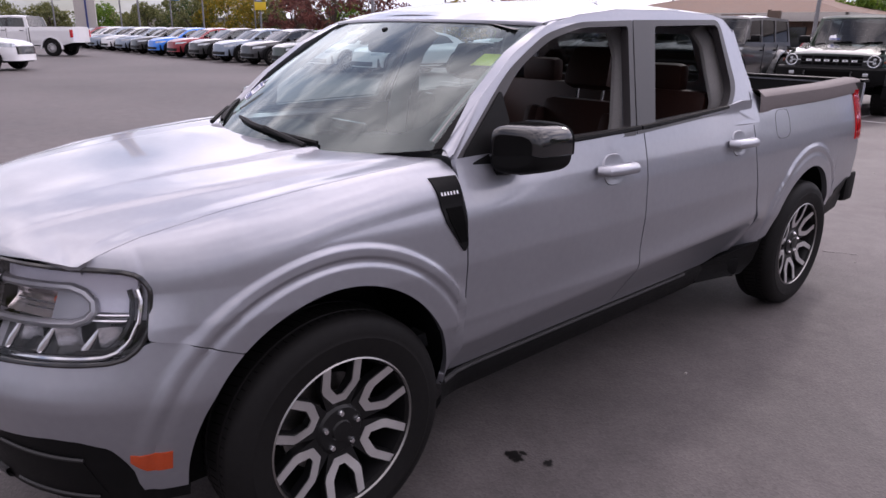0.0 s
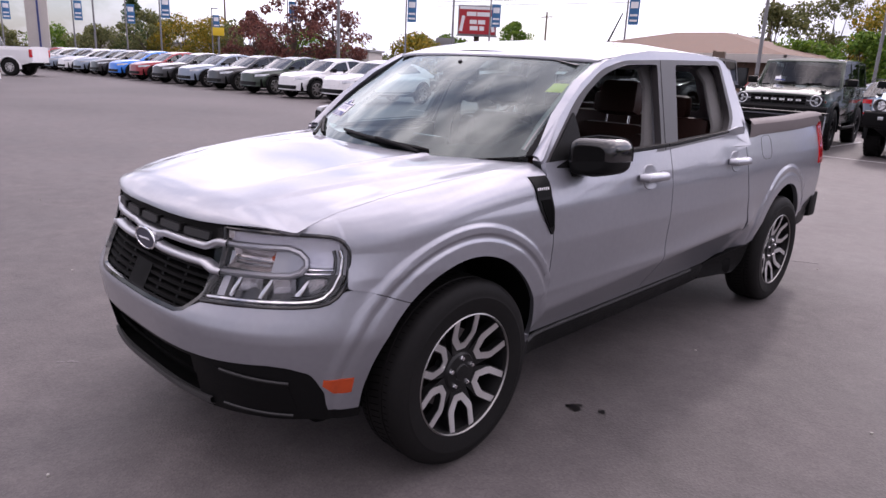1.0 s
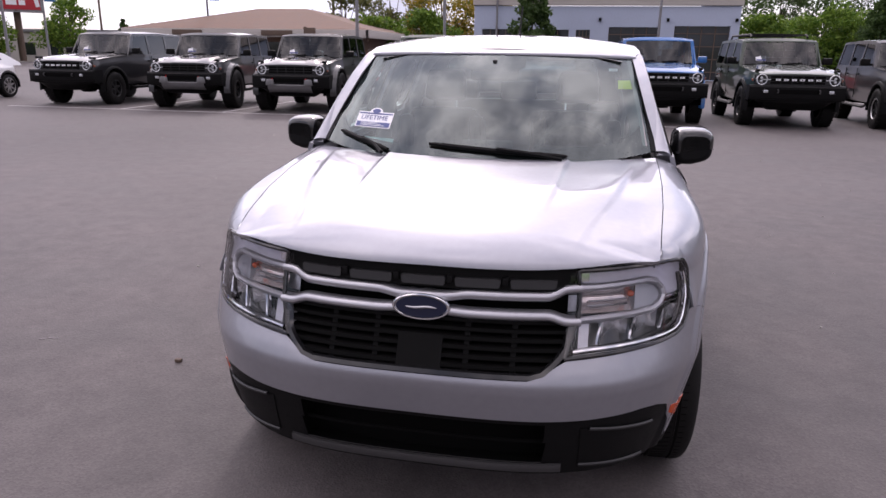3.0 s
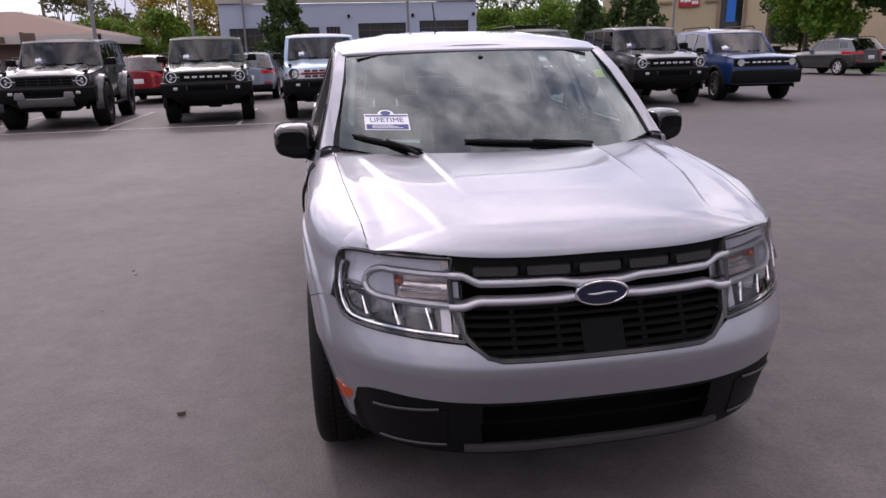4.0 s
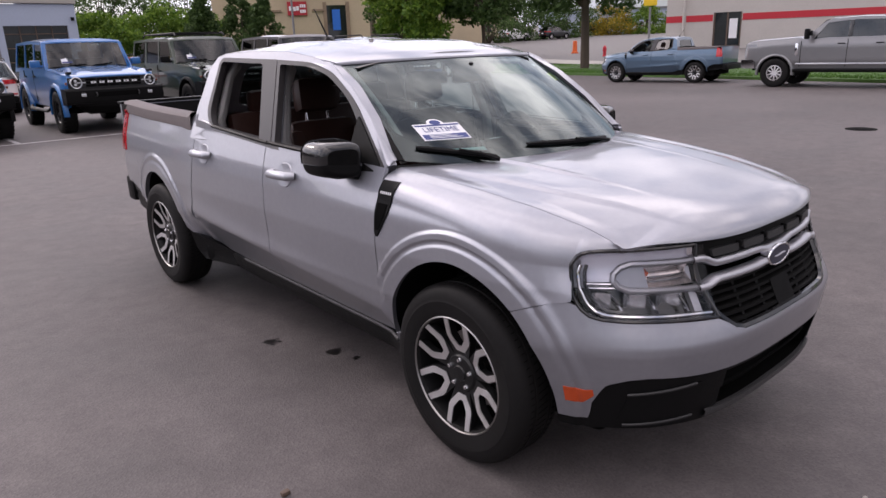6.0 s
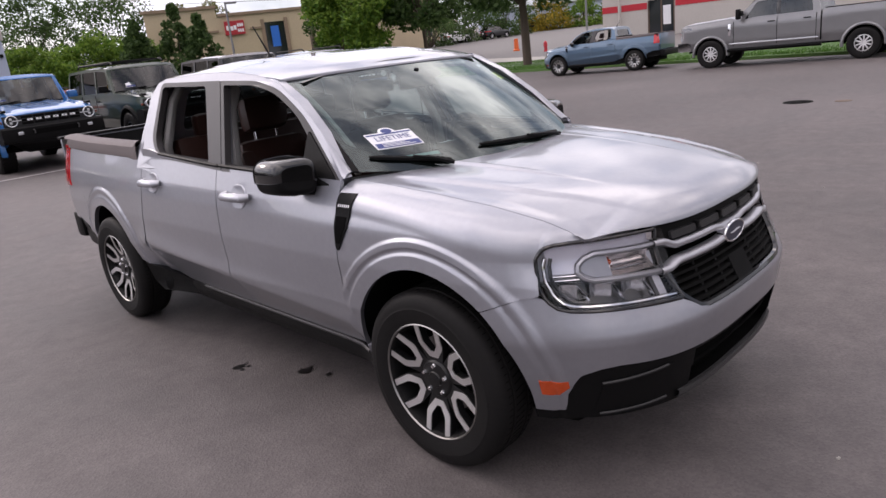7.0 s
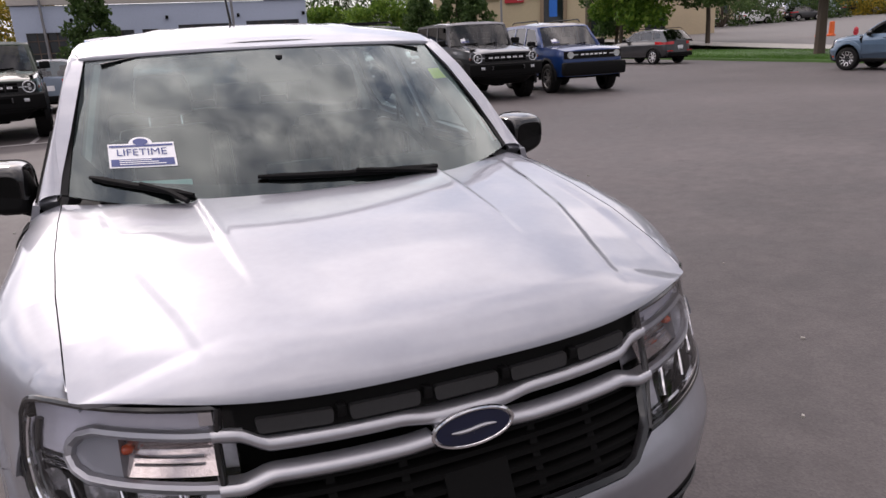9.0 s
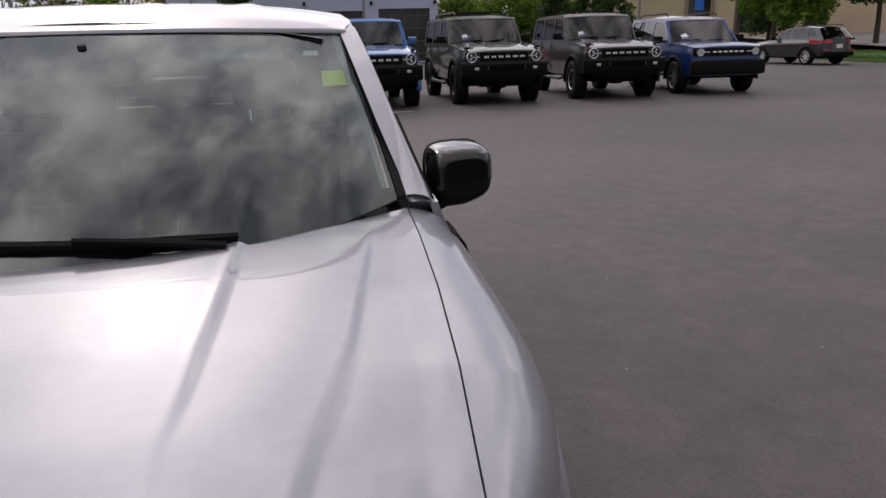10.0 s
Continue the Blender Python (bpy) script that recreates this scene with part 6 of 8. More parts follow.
SUV = dict(y0=-0.90, y1=3.66, wb=2.71, r=0.35, rim=0.235, W=0.92, n=5, sill=0.34, arch=0.41, rise_r=0.12, tuck=0.08, crown=0.05, soft=0.12,
           shoulder=[(-0.9, 0.86), (-0.5, 0.98), (0.5, 1.06), (1.5, 1.08), (3.66, 1.10)], lean=0.10, lean_r=-0.10, spokes=7, flare=0.015,
           line=[(0.42, 1.05, ""), (1.15, 1.53, "g"), (1.6, 1.63, "p"), (2.3, 1.65, "p"), (3.1, 1.58, "p"), (3.55, 1.14, "g")],
           belt=1.08, cab_w=0.83, cab_lean=0.30, windows=[[(0.76, 1.11), (1.22, 1.43), (1.64, 1.51), (1.68, 1.12)], [(1.76, 1.12), (1.74, 1.52), (2.45, 1.52), (2.55, 1.14)], [(2.64, 1.16), (2.54, 1.51), (2.95, 1.46), (3.12, 1.22)]],
           mirror=(0.82, 1.14), seats=(1.5, 2.4), card=False)


def small_suv(label, paint):
    car = vehicle("small_suv", label, "suv", dict(SUV), paint)
    S = SUV
    m = Build()
    m.grid(strip(S, -0.55, 0.55, 0.56, 0.82, 0.012, 14), skirt=0.02)
    m.done("grille", BLACK_GLOSS, car)
    tail = lambda x: 2 * ((S["y0"] + S["y1"]) / 2) - nose_point(dict(S, lean=0), x)
    for s in (1, -1):
        m = Build()
        m.grid(mirrored([[(x, nose_point(S, x, z) - 0.012, z) for z in (0.80, 0.86, 0.92)] for x in np.linspace(0.58, 0.84, 8)], s), flip=s < 0, skirt=0.02)
        m.done("headlamp", LAMP_GLASS, car)
        m = Build()
        m.grid(mirrored([[(x + 0.004, tail(x) - 0.06 - 0.10 * (z - 0.9) + 0.03, z) for z in (0.92, 0.98, 1.05)] for x in np.linspace(0.40, 0.895, 12)], s), flip=s > 0, skirt=0.02)
        m.done("tail_lamp", RED_LAMP, car)
        m = Build()
        m.box((s * 0.62, S["y1"] - 0.05, 0.62), (0.30, 0.06, 0.05), 0.012)
        m.done("rear_reflector", RED_LAMP, car)
        m = Build()
        m.tube([(s * 0.66, 1.35, 1.60), (s * 0.66, 1.5, 1.67), (s * 0.66, 2.9, 1.67), (s * 0.66, 3.05, 1.60)], 0.016, 6)
        m.done("roof_rail", BLACK_PLASTIC, car)
    m = Build()
    m.box((0, S["y1"] - 0.10, 0.46), (1.55, 0.20, 0.20), 0.05)
    m.done("rear_bumper", BLACK_PLASTIC, car)
    m = Build()
    m.box((0, S["y1"] - 0.035, 0.78), (0.32, 0.02, 0.16), 0.006)
    m.done("plate_bar", WHITE_PRINT, car)
    return car


SPORT = dict(SUV, y0=-0.84, y1=3.48, wb=2.67, r=0.37, W=0.93, n=9, sill=0.42, arch=0.45, tuck=0.04, crown=0.04, shoulder=[(-0.84, 1.02), (-0.6, 1.08), (0.5, 1.14), (3.48, 1.14)], lean=0.05, lean_r=-0.04, flare=0.03, rim_mat=STEEL,
             line=[(0.40, 1.14, ""), (0.98, 1.66, "g"), (1.15, 1.73, "p"), (2.0, 1.78, "p"), (3.25, 1.76, "p"), (3.42, 1.18, "g")], belt=1.15, cab_w=0.86, cab_lean=0.22,
             windows=[[(0.72, 1.18), (1.06, 1.58), (1.62, 1.64), (1.62, 1.18)], [(1.70, 1.18), (1.70, 1.65), (2.42, 1.65), (2.42, 1.18)], [(2.50, 1.22), (2.50, 1.65), (3.12, 1.63), (3.22, 1.24)]], mirror=(0.74, 1.22), card=True, roof_mat=PAINTS["carbon"])


def sport_suv(label, paint):
    S = SPORT
    car = vehicle("off_road_suv", label, "suv", dict(S), paint, "boxy off-road vehicles in a row")
    m = Build()
    m.grid(strip(S, -0.80, 0.80, 0.84, 1.02, 0.012, 20), skirt=0.02)
    m.done("grille_panel", BLACK_PLASTIC, car)
    for k in range(6):
        m = Build()
        m.grid(strip(S, -0.36 + k * 0.125, -0.28 + k * 0.125, 0.92, 0.955, 0.024, 3), skirt=0.01)
        m.done("grille_letter_block", WHITE_PRINT, car)
    for s in (1, -1):
        c = (s * 0.64, nose_point(S, 0.64, 0.94) - 0.015, 0.935)
        m = Build()
        m.lathe([(0.085, 0.05), (0.085, -0.005), (0.0, -0.002)], 24, "y", c)
        m.box((s * 0.54, c[1] - 0.004, 0.935), (0.22, 0.012, 0.028), 0.004)
        m.done("headlamp", LAMP_GLASS, car)
        m = Build()
        m.tube([(s * 0.62, 1.2, 1.75), (s * 0.62, 1.3, 1.815), (s * 0.62, 2.9, 1.82), (s * 0.62, 3.05, 1.77)], 0.018, 6)
        m.done("roof_rail", BLACK_PLASTIC, car)
    m = Build()
    m.box((0, S["y0"] + 0.01, 0.60), (1.70, 0.26, 0.32), 0.06)
    m.done("front_bumper", BLACK_PLASTIC, car)
    return car


HAUL = dict(y0=-1.00, y1=5.40, wb=4.25, r=0.43, rim=0.225, W=0.99, n=18, sill=0.56, arch=0.51, rise_r=0.14, tuck=0.04, crown=0.03, bulge=0.02, soft=0.04, shoulder=[(-1.0, 1.30), (-0.86, 1.375), (0.4, 1.445), (0.64, 1.46), (0.85, 1.40), (3.1, 1.40), (3.2, 1.47), (5.4, 1.48)], lean=0.04, rim_mat=RIM_BRIGHT, lip=RIM_BRIGHT, spokes=10, flare=0.035, tyre_w=0.14,
            line=[(0.70, 1.45, ""), (1.30, 1.95, "g"), (1.46, 2.01, "p"), (2.2, 2.04, "p"), (3.00, 2.01, "p"), (3.14, 1.46, "g")], belt=1.42, cab_w=0.90, cab_lean=0.18,
            windows=[[(1.02, 1.40), (1.36, 1.86), (1.94, 1.91), (1.94, 1.44), (1.40, 1.44)], [(2.03, 1.44), (2.03, 1.92), (2.86, 1.90), (2.93, 1.45)]], mirror=(0.96, 1.58), seats=(1.7, 2.6), card=False, handles=[(1.82, 1.27), (2.80, 1.27)], handle_mat=BLACK_PLASTIC)


def big_pickup(label, paint, bright=False):
    S = dict(HAUL, flare_mat=paint)
    car = vehicle("heavy_pickup", label, "pickup truck", S, paint)
    # solid near-black slab, its colour standing in for the open bed's shade
    m = Build()
    m.box((0, 4.28, 1.44), (1.66, 2.1, 0.12), 0.01)
    m.done("bed_opening", DARK, car)
    m = Build()
    m.grid(strip(S, -0.64, 0.64, 0.86, 1.28, 0.014, 14), skirt=0.02)
    grille_ = m.done("grille", BLACK_GLOSS, car)
    for z in (0.98, 1.14):
        m = Build()
        m.grid(strip(S, -0.64, 0.64, z - 0.035, z + 0.035, 0.035, 14), skirt=0.02)
        m.done("grille_bar", CHROME, grille_)
    m = Build()
    m.grid([[(x, S["y0"] - 0.14 + 0.10 * abs(x / 0.98) ** 4 + dy, z) for dy, z in ((0.12, 0.83), (0.0, 0.82), (-0.01, 0.70), (0.02, 0.57), (0.14, 0.56))] for x in np.linspace(-0.98, 0.98, 25)], flip=True, skirt=0.02)
    for s in (1, -1):
        m.grid(mirrored([[(0.98, S["y0"] - 0.04 + t, z) for z in (0.57, 0.70, 0.83)] for t in (0, 0.2, 0.42)], s), flip=s < 0)
    m.done("front_bumper", CHROME, car, "chrome front bumper")
    for s in (1, -1):
        m = Build()
        m.grid(mirrored([[(x, nose_point(S, x, z) - 0.014, z) for z in (0.90, 1.1, 1.30)] for x in np.linspace(0.66, 0.985, 10)], s), flip=s < 0, skirt=0.02)
        m.done("headlamp", LAMP_GLASS, car)
        m = Build()
        m.tube([(s * 1.0, 0.55, 0.50), (s * 1.0, 3.2, 0.50)], 0.06, 8, flat=0.6)
        m.done("running_board", BLACK_PLASTIC, car)
        m = Build()
        m.box((s * (S["W"] + 0.004), 1.86, 0.70), (0.02, 2.50, 0.045), 0.006)
        m.done("side_moulding", LAMP_GLASS, car, "bright chrome side moulding")
        m = Build()
        m.box((s * (S["W"] - 0.004), 0.60, 1.12), (0.03, 0.09, 0.36), 0.02)
        m.done("fender_vent", CHROME, car)
        for y, z0, z1 in ((0.72, 0.62, 1.36), (1.98, 0.62, 1.38), (3.04, 0.62, 1.38), (3.17, 0.62, 1.42)):
            m = Build()
            m.box((s * (S["W"] - 0.002), y, (z0 + z1) / 2), (0.014, 0.014 if y < 3.1 else 0.035, z1 - z0))
            m.done("body_gap", DARK, car, smooth=False)
        m = Build()
        m.box((s * (HAUL["cab_w"] - 0.06), 1.985, 1.67), (0.05, 0.10, 0.46), 0.005, Matrix.Rotation(radians(-10 * s), 3, "Y"))
        m.done("door_post", BLACK_GLOSS, car)
        m = Build()
        m.box((s * 1.17, 0.92, 1.56), (0.20, 0.12, 0.30), 0.04)
        m.done("tow_mirror", BLACK_PLASTIC, car)
        m = Build()
        m.box((s * 0.93, 5.34, 1.16), (0.10, 0.14, 0.40), 0.02)
        m.done("tail_lamp", RED_LAMP, car)
    return car


def place(x, y, turn):
    """The nose points to -y, turned by so many degrees."""
    return Matrix.Translation((x, y, 0)) @ Matrix.Rotation(radians(turn), 4, "Z")


def recolour(root, old, fresh):
    for o in (root, *root.children_recursive):
        if o.type == "MESH":
            for slot in o.material_slots:
                if slot.material is old:
                    slot.link = "OBJECT"
                    slot.material = fresh


# the boxy off-road row, noses towards the silver pickup
ROW = [
    (offroad("black off-road vehicle with rugged tyres in the row", PAINTS["black"]), -13.7, 15.5, 0),
    (offroad("wide dark grey off-road vehicle with silver skid plate", PAINTS["grey"], "wide"), -10.05, 15.4, 8),
    (offroad("wide black off-road vehicle with silver skid plate", PAINTS["black"], "wide"), -6.95, 15.3, 5),
    (offroad("dark green off-road vehicle with black bumper", PAINTS["green"]), -3.5, 15.4, 6),
    (offroad("pale blue off-road vehicle with white grille", PAINTS["ice"], "heritage", WHITE_PRINT, rim=WHITE_PRINT), -0.68, 15.4, 3),
    (offroad("bright blue off-road vehicle with body-coloured flares", PAINTS["blue"], "body_flare", mirror=PAINTS["blue"], hard_top=PAINTS["blue"]), 2.32, 15.4, 0),
    (offroad("dark green off-road vehicle with black roof rails", PAINTS["green"], "rails"), 5.22, 15.3, 0),
    (offroad("dark grey off-road vehicle with grey hard top", PAINTS["grey"], hard_top=PAINTS["carbon"], lip=RIM_BRIGHT), 8.2, 15.2, -4),
    (sport_suv("deep blue off-road suv with grey roof and rails", PAINTS["navy"]), 11.0, 15.3, -6),
]
for car, x, y, turn in ROW:
    car.matrix_world = place(x, y, turn) @ Matrix.Diagonal((1.09, 1.05, 1.10, 1))

# the long row of crossovers
first = ev_crossover("white crossover car in a long parked row", PAINTS["white"])
names = {"white": "white", "green": "dark green", "black": "black", "steel": "steel blue", "red": "dark red", "lime": "vivid blue"}
order = ["white", "white", "green", "black", "steel", "black", "red", "lime", "black", "steel", "white", "steel", "white", "red"]
for k, tone in enumerate(order):
    x, y = -18.3 - 2.95 * k, 13.9 - 0.02 * k
    if k == 0:
        first.matrix_world = place(x, y, 3)
        continue
    car = copy_thing(first, place(x, y, 3))
    recolour(car, PAINTS["white"], PAINTS[tone])
    tagged(car, names[tone] + " crossover car in a long parked row")

# small suvs parked behind, tails to the lot
esc = small_suv("dark grey small suv parked beside the grass", PAINTS["carbon"])
esc.matrix_world = place(23.1, 28.8, 184)
PAINTS["gunmetal"] = car_paint("gunmetal_paint", (0.018, 0.018, 0.02), 0.2)
for x, y, turn, tone, text in ((-6.9, 26.5, 180, "red", "dark red small suv parked tail first"), (-3.1, 26.5, 178, "steel", "steel grey small suv parked tail first"), (1.3, 26.5, 178, "white", "white small suv parked tail first"),
                               (-10.5, 27.0, 180, "white", "white small suv parked in the rear row"), (6.8, 27.0, 180, "red", "red small suv parked in the rear row"), (-6.0, 36.0, 90, "black", "black small suv parked near the building"), (4.4, 37.0, 95, "grey", "dark grey small suv by the garage doors"),
                               (-26.64, 3.71, 139, "white", "white small suv standing across the lot")):
    car = copy_thing(esc, place(x, y, turn))
    recolour(car, PAINTS["carbon"], PAINTS[tone])
    tagged(car, text)

recolour(esc, PAINTS["carbon"], PAINTS["gunmetal"])

# pickups at the grass
mav = copy_thing(truck, place(21.45, 14.4, 187))
recolour(mav, SILVER, PAINTS["slate"])
tagged(mav, "slate blue compact crew-cab pickup parked by the grass", "pickup truck")
PAINTS["stone"] = car_paint("stone_grey_paint", (0.20, 0.20, 0.205), 0.6, 0.38)
haul = big_pickup("grey heavy-duty crew-cab pickup parked by the grass", PAINTS["stone"])
haul.matrix_world = place(20.75, 7.95, 183)
white_haul = copy_thing(haul, place(-42.8, 5.43, -41))
recolour(white_haul, PAINTS["stone"], PAINTS["white"])
tagged(white_haul, "white heavy-duty pickup parked beyond the car row")


# ---- the lot's edge, buildings, trees and poles ----
GRASS = mat("lawn_green", (0.055, 0.125, 0.022), 0.8, var=0.35, scale=1.2, bump=0.6, bscale=40)
CONCRETE = mat("pale_concrete", (0.36, 0.34, 0.31), 0.8, var=0.15, scale=1.0, bump=0.3, bscale=60)
ROAD = mat("worn_road_asphalt", (0.16, 0.15, 0.145), 0.8, var=0.15, scale=0.3, bump=0.3, bscale=60)
LINE = mat("worn_white_line", (0.42, 0.40, 0.40), 0.7, var=0.3, scale=6)
STUCCO_WHITE = mat("warm_white_stucco", (0.50, 0.47, 0.44), 0.85, var=0.06, scale=0.6, bump=0.2, bscale=60)
STUCCO_BLUE = mat("pale_blue_wall_paint", (0.42, 0.48, 0.60), 0.8, var=0.06, scale=0.6)
STUCCO_TAN = mat("tan_stucco", (0.50, 0.41, 0.28), 0.85, var=0.08, scale=0.6, bump=0.2, bscale=60)
BROWN = mat("brown_trim", (0.11, 0.075, 0.055), 0.7, var=0.15, scale=1)
SHINGLE = mat("brown_shingle_roof", (0.19, 0.125, 0.095), 0.9, var=0.22, scale=2.0, bump=0.5, bscale=20)
BRICK = mat("brown_brick", (0.16, 0.10, 0.075), 0.85, var=0.25, scale=3)
CORNICE = mat("brown_cornice_paint", (0.26, 0.19, 0.13), 0.8, var=0.12, scale=1)
POSTER_BLUE = mat("bright_blue_poster", (0.02, 0.16, 0.62), 0.5, var=0.1)
RED_BAND = mat("red_band_paint", (0.50, 0.025, 0.04), 0.5, var=0.06)
RED_SIGN = mat("red_sign", (0.42, 0.02, 0.03), 0.4, var=0.08)
BLUE_SIGN = mat("blue_banner_cloth", (0.04, 0.16, 0.34), 0.6, var=0.15, scale=3)
YELLOW_SIGN = mat("yellow_sign", (0.75, 0.52, 0.02), 0.5, var=0.05)
WINDOW_DARK = mat("dark_window_pane", (0.02, 0.024, 0.028), 0.06, var=0.2, coat=0.5)
WOOD_POLE = mat("weathered_pole", (0.15, 0.115, 0.085), 0.85, var=0.25, scale=4)
GREY_STEEL = mat("grey_painted_steel", (0.22, 0.22, 0.23), 0.5, 0.4, var=0.1)
BARK = mat("tree_bark", (0.075, 0.055, 0.042), 0.9, var=0.3, scale=5, bump=0.8, bscale=25)
ORANGE_PLASTIC = mat("orange_plastic", (0.75, 0.14, 0.03), 0.5, var=0.1)


def leaf_mat(name, a, b):
    """Leaves whose tone runs between two greens from leaf to leaf."""
    m = bpy.data.materials.new(name)
    m.use_nodes = True
    n, l = m.node_tree.nodes, m.node_tree.links
    bs = n["Principled BSDF"]
    geo, ramp = n.new("ShaderNodeNewGeometry"), n.new("ShaderNodeValToRGB")
    ramp.color_ramp.elements[0].color, ramp.color_ramp.elements[1].color = (*a, 1), (*b, 1)
    l.new(geo.outputs["Random Per Island"], ramp.inputs["Fac"])
    l.new(ramp.outputs["Color"], bs.inputs["Base Color"])
    bs.inputs["Roughness"].default_value = 0.6
    bs.inputs["Specular IOR Level"].default_value = 0.25
    out = n["Material Output"]
    tr, mix = n.new("ShaderNodeBsdfTranslucent"), n.new("ShaderNodeMixShader")
    l.new(ramp.outputs["Color"], tr.inputs["Color"])
    mix.inputs["Fac"].default_value = 0.35
    l.new(bs.outputs[0], mix.inputs[1])
    l.new(tr.outputs[0], mix.inputs[2])
    l.new(mix.outputs[0], out.inputs["Surface"])
    return m


LEAF_GREEN = leaf_mat("fresh_green_leaves", (0.05, 0.12, 0.014), (0.19, 0.29, 0.04))
LEAF_DARK = leaf_mat("dark_green_leaves", (0.03, 0.065, 0.018), (0.085, 0.14, 0.04))
LEAF_YELLOW = leaf_mat("autumn_yellow_leaves", (0.10, 0.13, 0.02), (0.42, 0.28, 0.03))
LEAF_RED = leaf_mat("autumn_red_leaves", (0.085, 0.034, 0.032), (0.23, 0.09, 0.07))
LEAF_OLIVE = leaf_mat("olive_leaves", (0.09, 0.11, 0.045), (0.23, 0.23, 0.09))


def leaves(centres, radii, count, size, rng, flat=0.8):
    """Small folded leaves strewn through clumps."""
    k = len(centres)
    pick = rng.integers(0, k, count)
    d = rng.normal(size=(count, 3))
    d /= np.linalg.norm(d, axis=1, keepdims=True)
    rad = radii[pick][:, None] * rng.uniform(0.35, 1.0, (count, 1)) ** 0.6
    c = centres[pick] + d * rad * np.array([1, 1, flat])
    a = rng.normal(size=(count, 3))
    a /= np.linalg.norm(a, axis=1, keepdims=True)
    b = np.cross(a, rng.normal(size=(count, 3)))
    b /= np.linalg.norm(b, axis=1, keepdims=True)
    s = size * rng.uniform(0.6, 1.3, (count, 1))
    v = np.stack([c - a * s, c + b * s * 0.55, c + a * s, c - b * s * 0.55], 1).reshape(-1, 3)
    return v.tolist(), [(4 * i, 4 * i + 1, 4 * i + 2, 4 * i + 3) for i in range(count)]


def tree(label, x, y, h, spread, material, seed, trunk_h=0.3, count=5000, leaf=0.16, trunk_r=0.16, shape="round", clumps=40, gap=1.0):
    rng = np.random.default_rng(seed)
    t = thing("tree", label, "tree")
    m = Build()
    base = h * trunk_h
    lean = rng.uniform(-0.03, 0.03, 2) * h
    m.tube([(0, 0, -0.1), (0, 0, 0.15), (lean[0] * 0.4, lean[1] * 0.4, base * 0.6), (lean[0], lean[1], base), (lean[0] * 1.4, lean[1] * 1.4, h * 0.72)], [trunk_r * 1.35, trunk_r * 1.05, trunk_r * 0.9, trunk_r * 0.8, trunk_r * 0.2], 9)
    cs, rs = [], []
    for i in range(clumps):
        a = rng.uniform(0, 2 * math.pi)
        f = rng.uniform(0, 1)
        z = base + (h - base) * f
        if shape == "cone":
            wide = spread * (1 - f) ** 0.8 * rng.uniform(0.55, 1.0)
            rr = spread * (0.16 + 0.25 * (1 - f))
        else:
            wide = spread * math.sqrt(max(0.02, 1 - (2 * f - 0.85) ** 2 * 0.9)) * rng.uniform(0.35, 0.95)
            rr = spread * rng.uniform(0.20, 0.36) * gap
        c = (lean[0] + wide * math.cos(a), lean[1] + wide * math.sin(a), z - rr * 0.2)
        cs.append(c)
        rs.append(rr)
        if shape == "round" and i % 2 == 0:
            m.tube([(lean[0] * 0.9, lean[1] * 0.9, base * rng.uniform(0.75, 1.1)), (c[0] * 0.45, c[1] * 0.45, base + (c[2] - base) * 0.55), c], [trunk_r * 0.45, trunk_r * 0.25, trunk_r * 0.06], 6)
    m.done("trunk", BARK, t)
    v, f = leaves(np.array(cs), np.array(rs), count, leaf, rng)
    m = Build()
    m.raw(v, f)
    m.done("crown", material, t, smooth=False)
    t.matrix_world = Matrix.Translation((x, y, 0)) @ Matrix.Rotation(rng.uniform(0, 6.28), 4, "Z")
    return t


# lawn strip, kerb and road on the street side
edge = lambda y: float(np.interp(y, [-40, 4.7, 9.6, 17.4, 25.7, 45, 120], [16.5, 22.2, 23.2, 24.6, 25.9, 29, 41]))
m = Build()
ys_ = np.linspace(-40, 60, 60)
m.grid([[(edge(y), y, 0.0), (edge(y), y, 0.10), (edge(y) + 0.10, y, 0.12), (edge(y) + 4.0, y, 0.16), (edge(y) + 9.0, y, 0.13), (edge(y) + 9.05, y, 0.0)] for y in ys_], flip=False)
m.done("lawn", GRASS, label="mown green lawn strip along the lot", category="lawn", kind="structure", angle=60)
rng = np.random.default_rng(4)
n = 60000
yy = rng.uniform(2, 40, n)
ee = np.interp(yy, [-40, 4.7, 9.6, 17.4, 25.7, 45, 120], [16.5, 22.2, 23.2, 24.6, 25.9, 29, 41])
xx = ee + 0.05 + rng.uniform(0, 1, n) ** 1.3 * 8.6
aa, hh = rng.uniform(0, 6.28, n), rng.uniform(0.03, 0.07, n)
c0 = np.stack([xx, yy, np.full(n, 0.11)], 1)
dd = np.stack([np.cos(aa), np.sin(aa), np.zeros(n)], 1) * 0.012
tip = c0 + np.stack([rng.uniform(-0.03, 0.03, n), rng.uniform(-0.03, 0.03, n), hh + 0.03], 1)
m = Build()
m.raw(np.stack([c0 - dd, c0 + dd, tip], 1).reshape(-1, 3).tolist(), [(3 * i, 3 * i + 1, 3 * i + 2) for i in range(n)])
m.done("grass_blades", leaf_mat("grass_blade_green", (0.035, 0.10, 0.012), (0.09, 0.19, 0.03)), label="short green grass blades", category="grass", kind="stuff", smooth=False)
def rise(x, y):
    """The street side climbs gently away from the lot."""
    return 0.035 * max(0.0, math.hypot(x, y) - 42.0) if x > 0 else 0.0


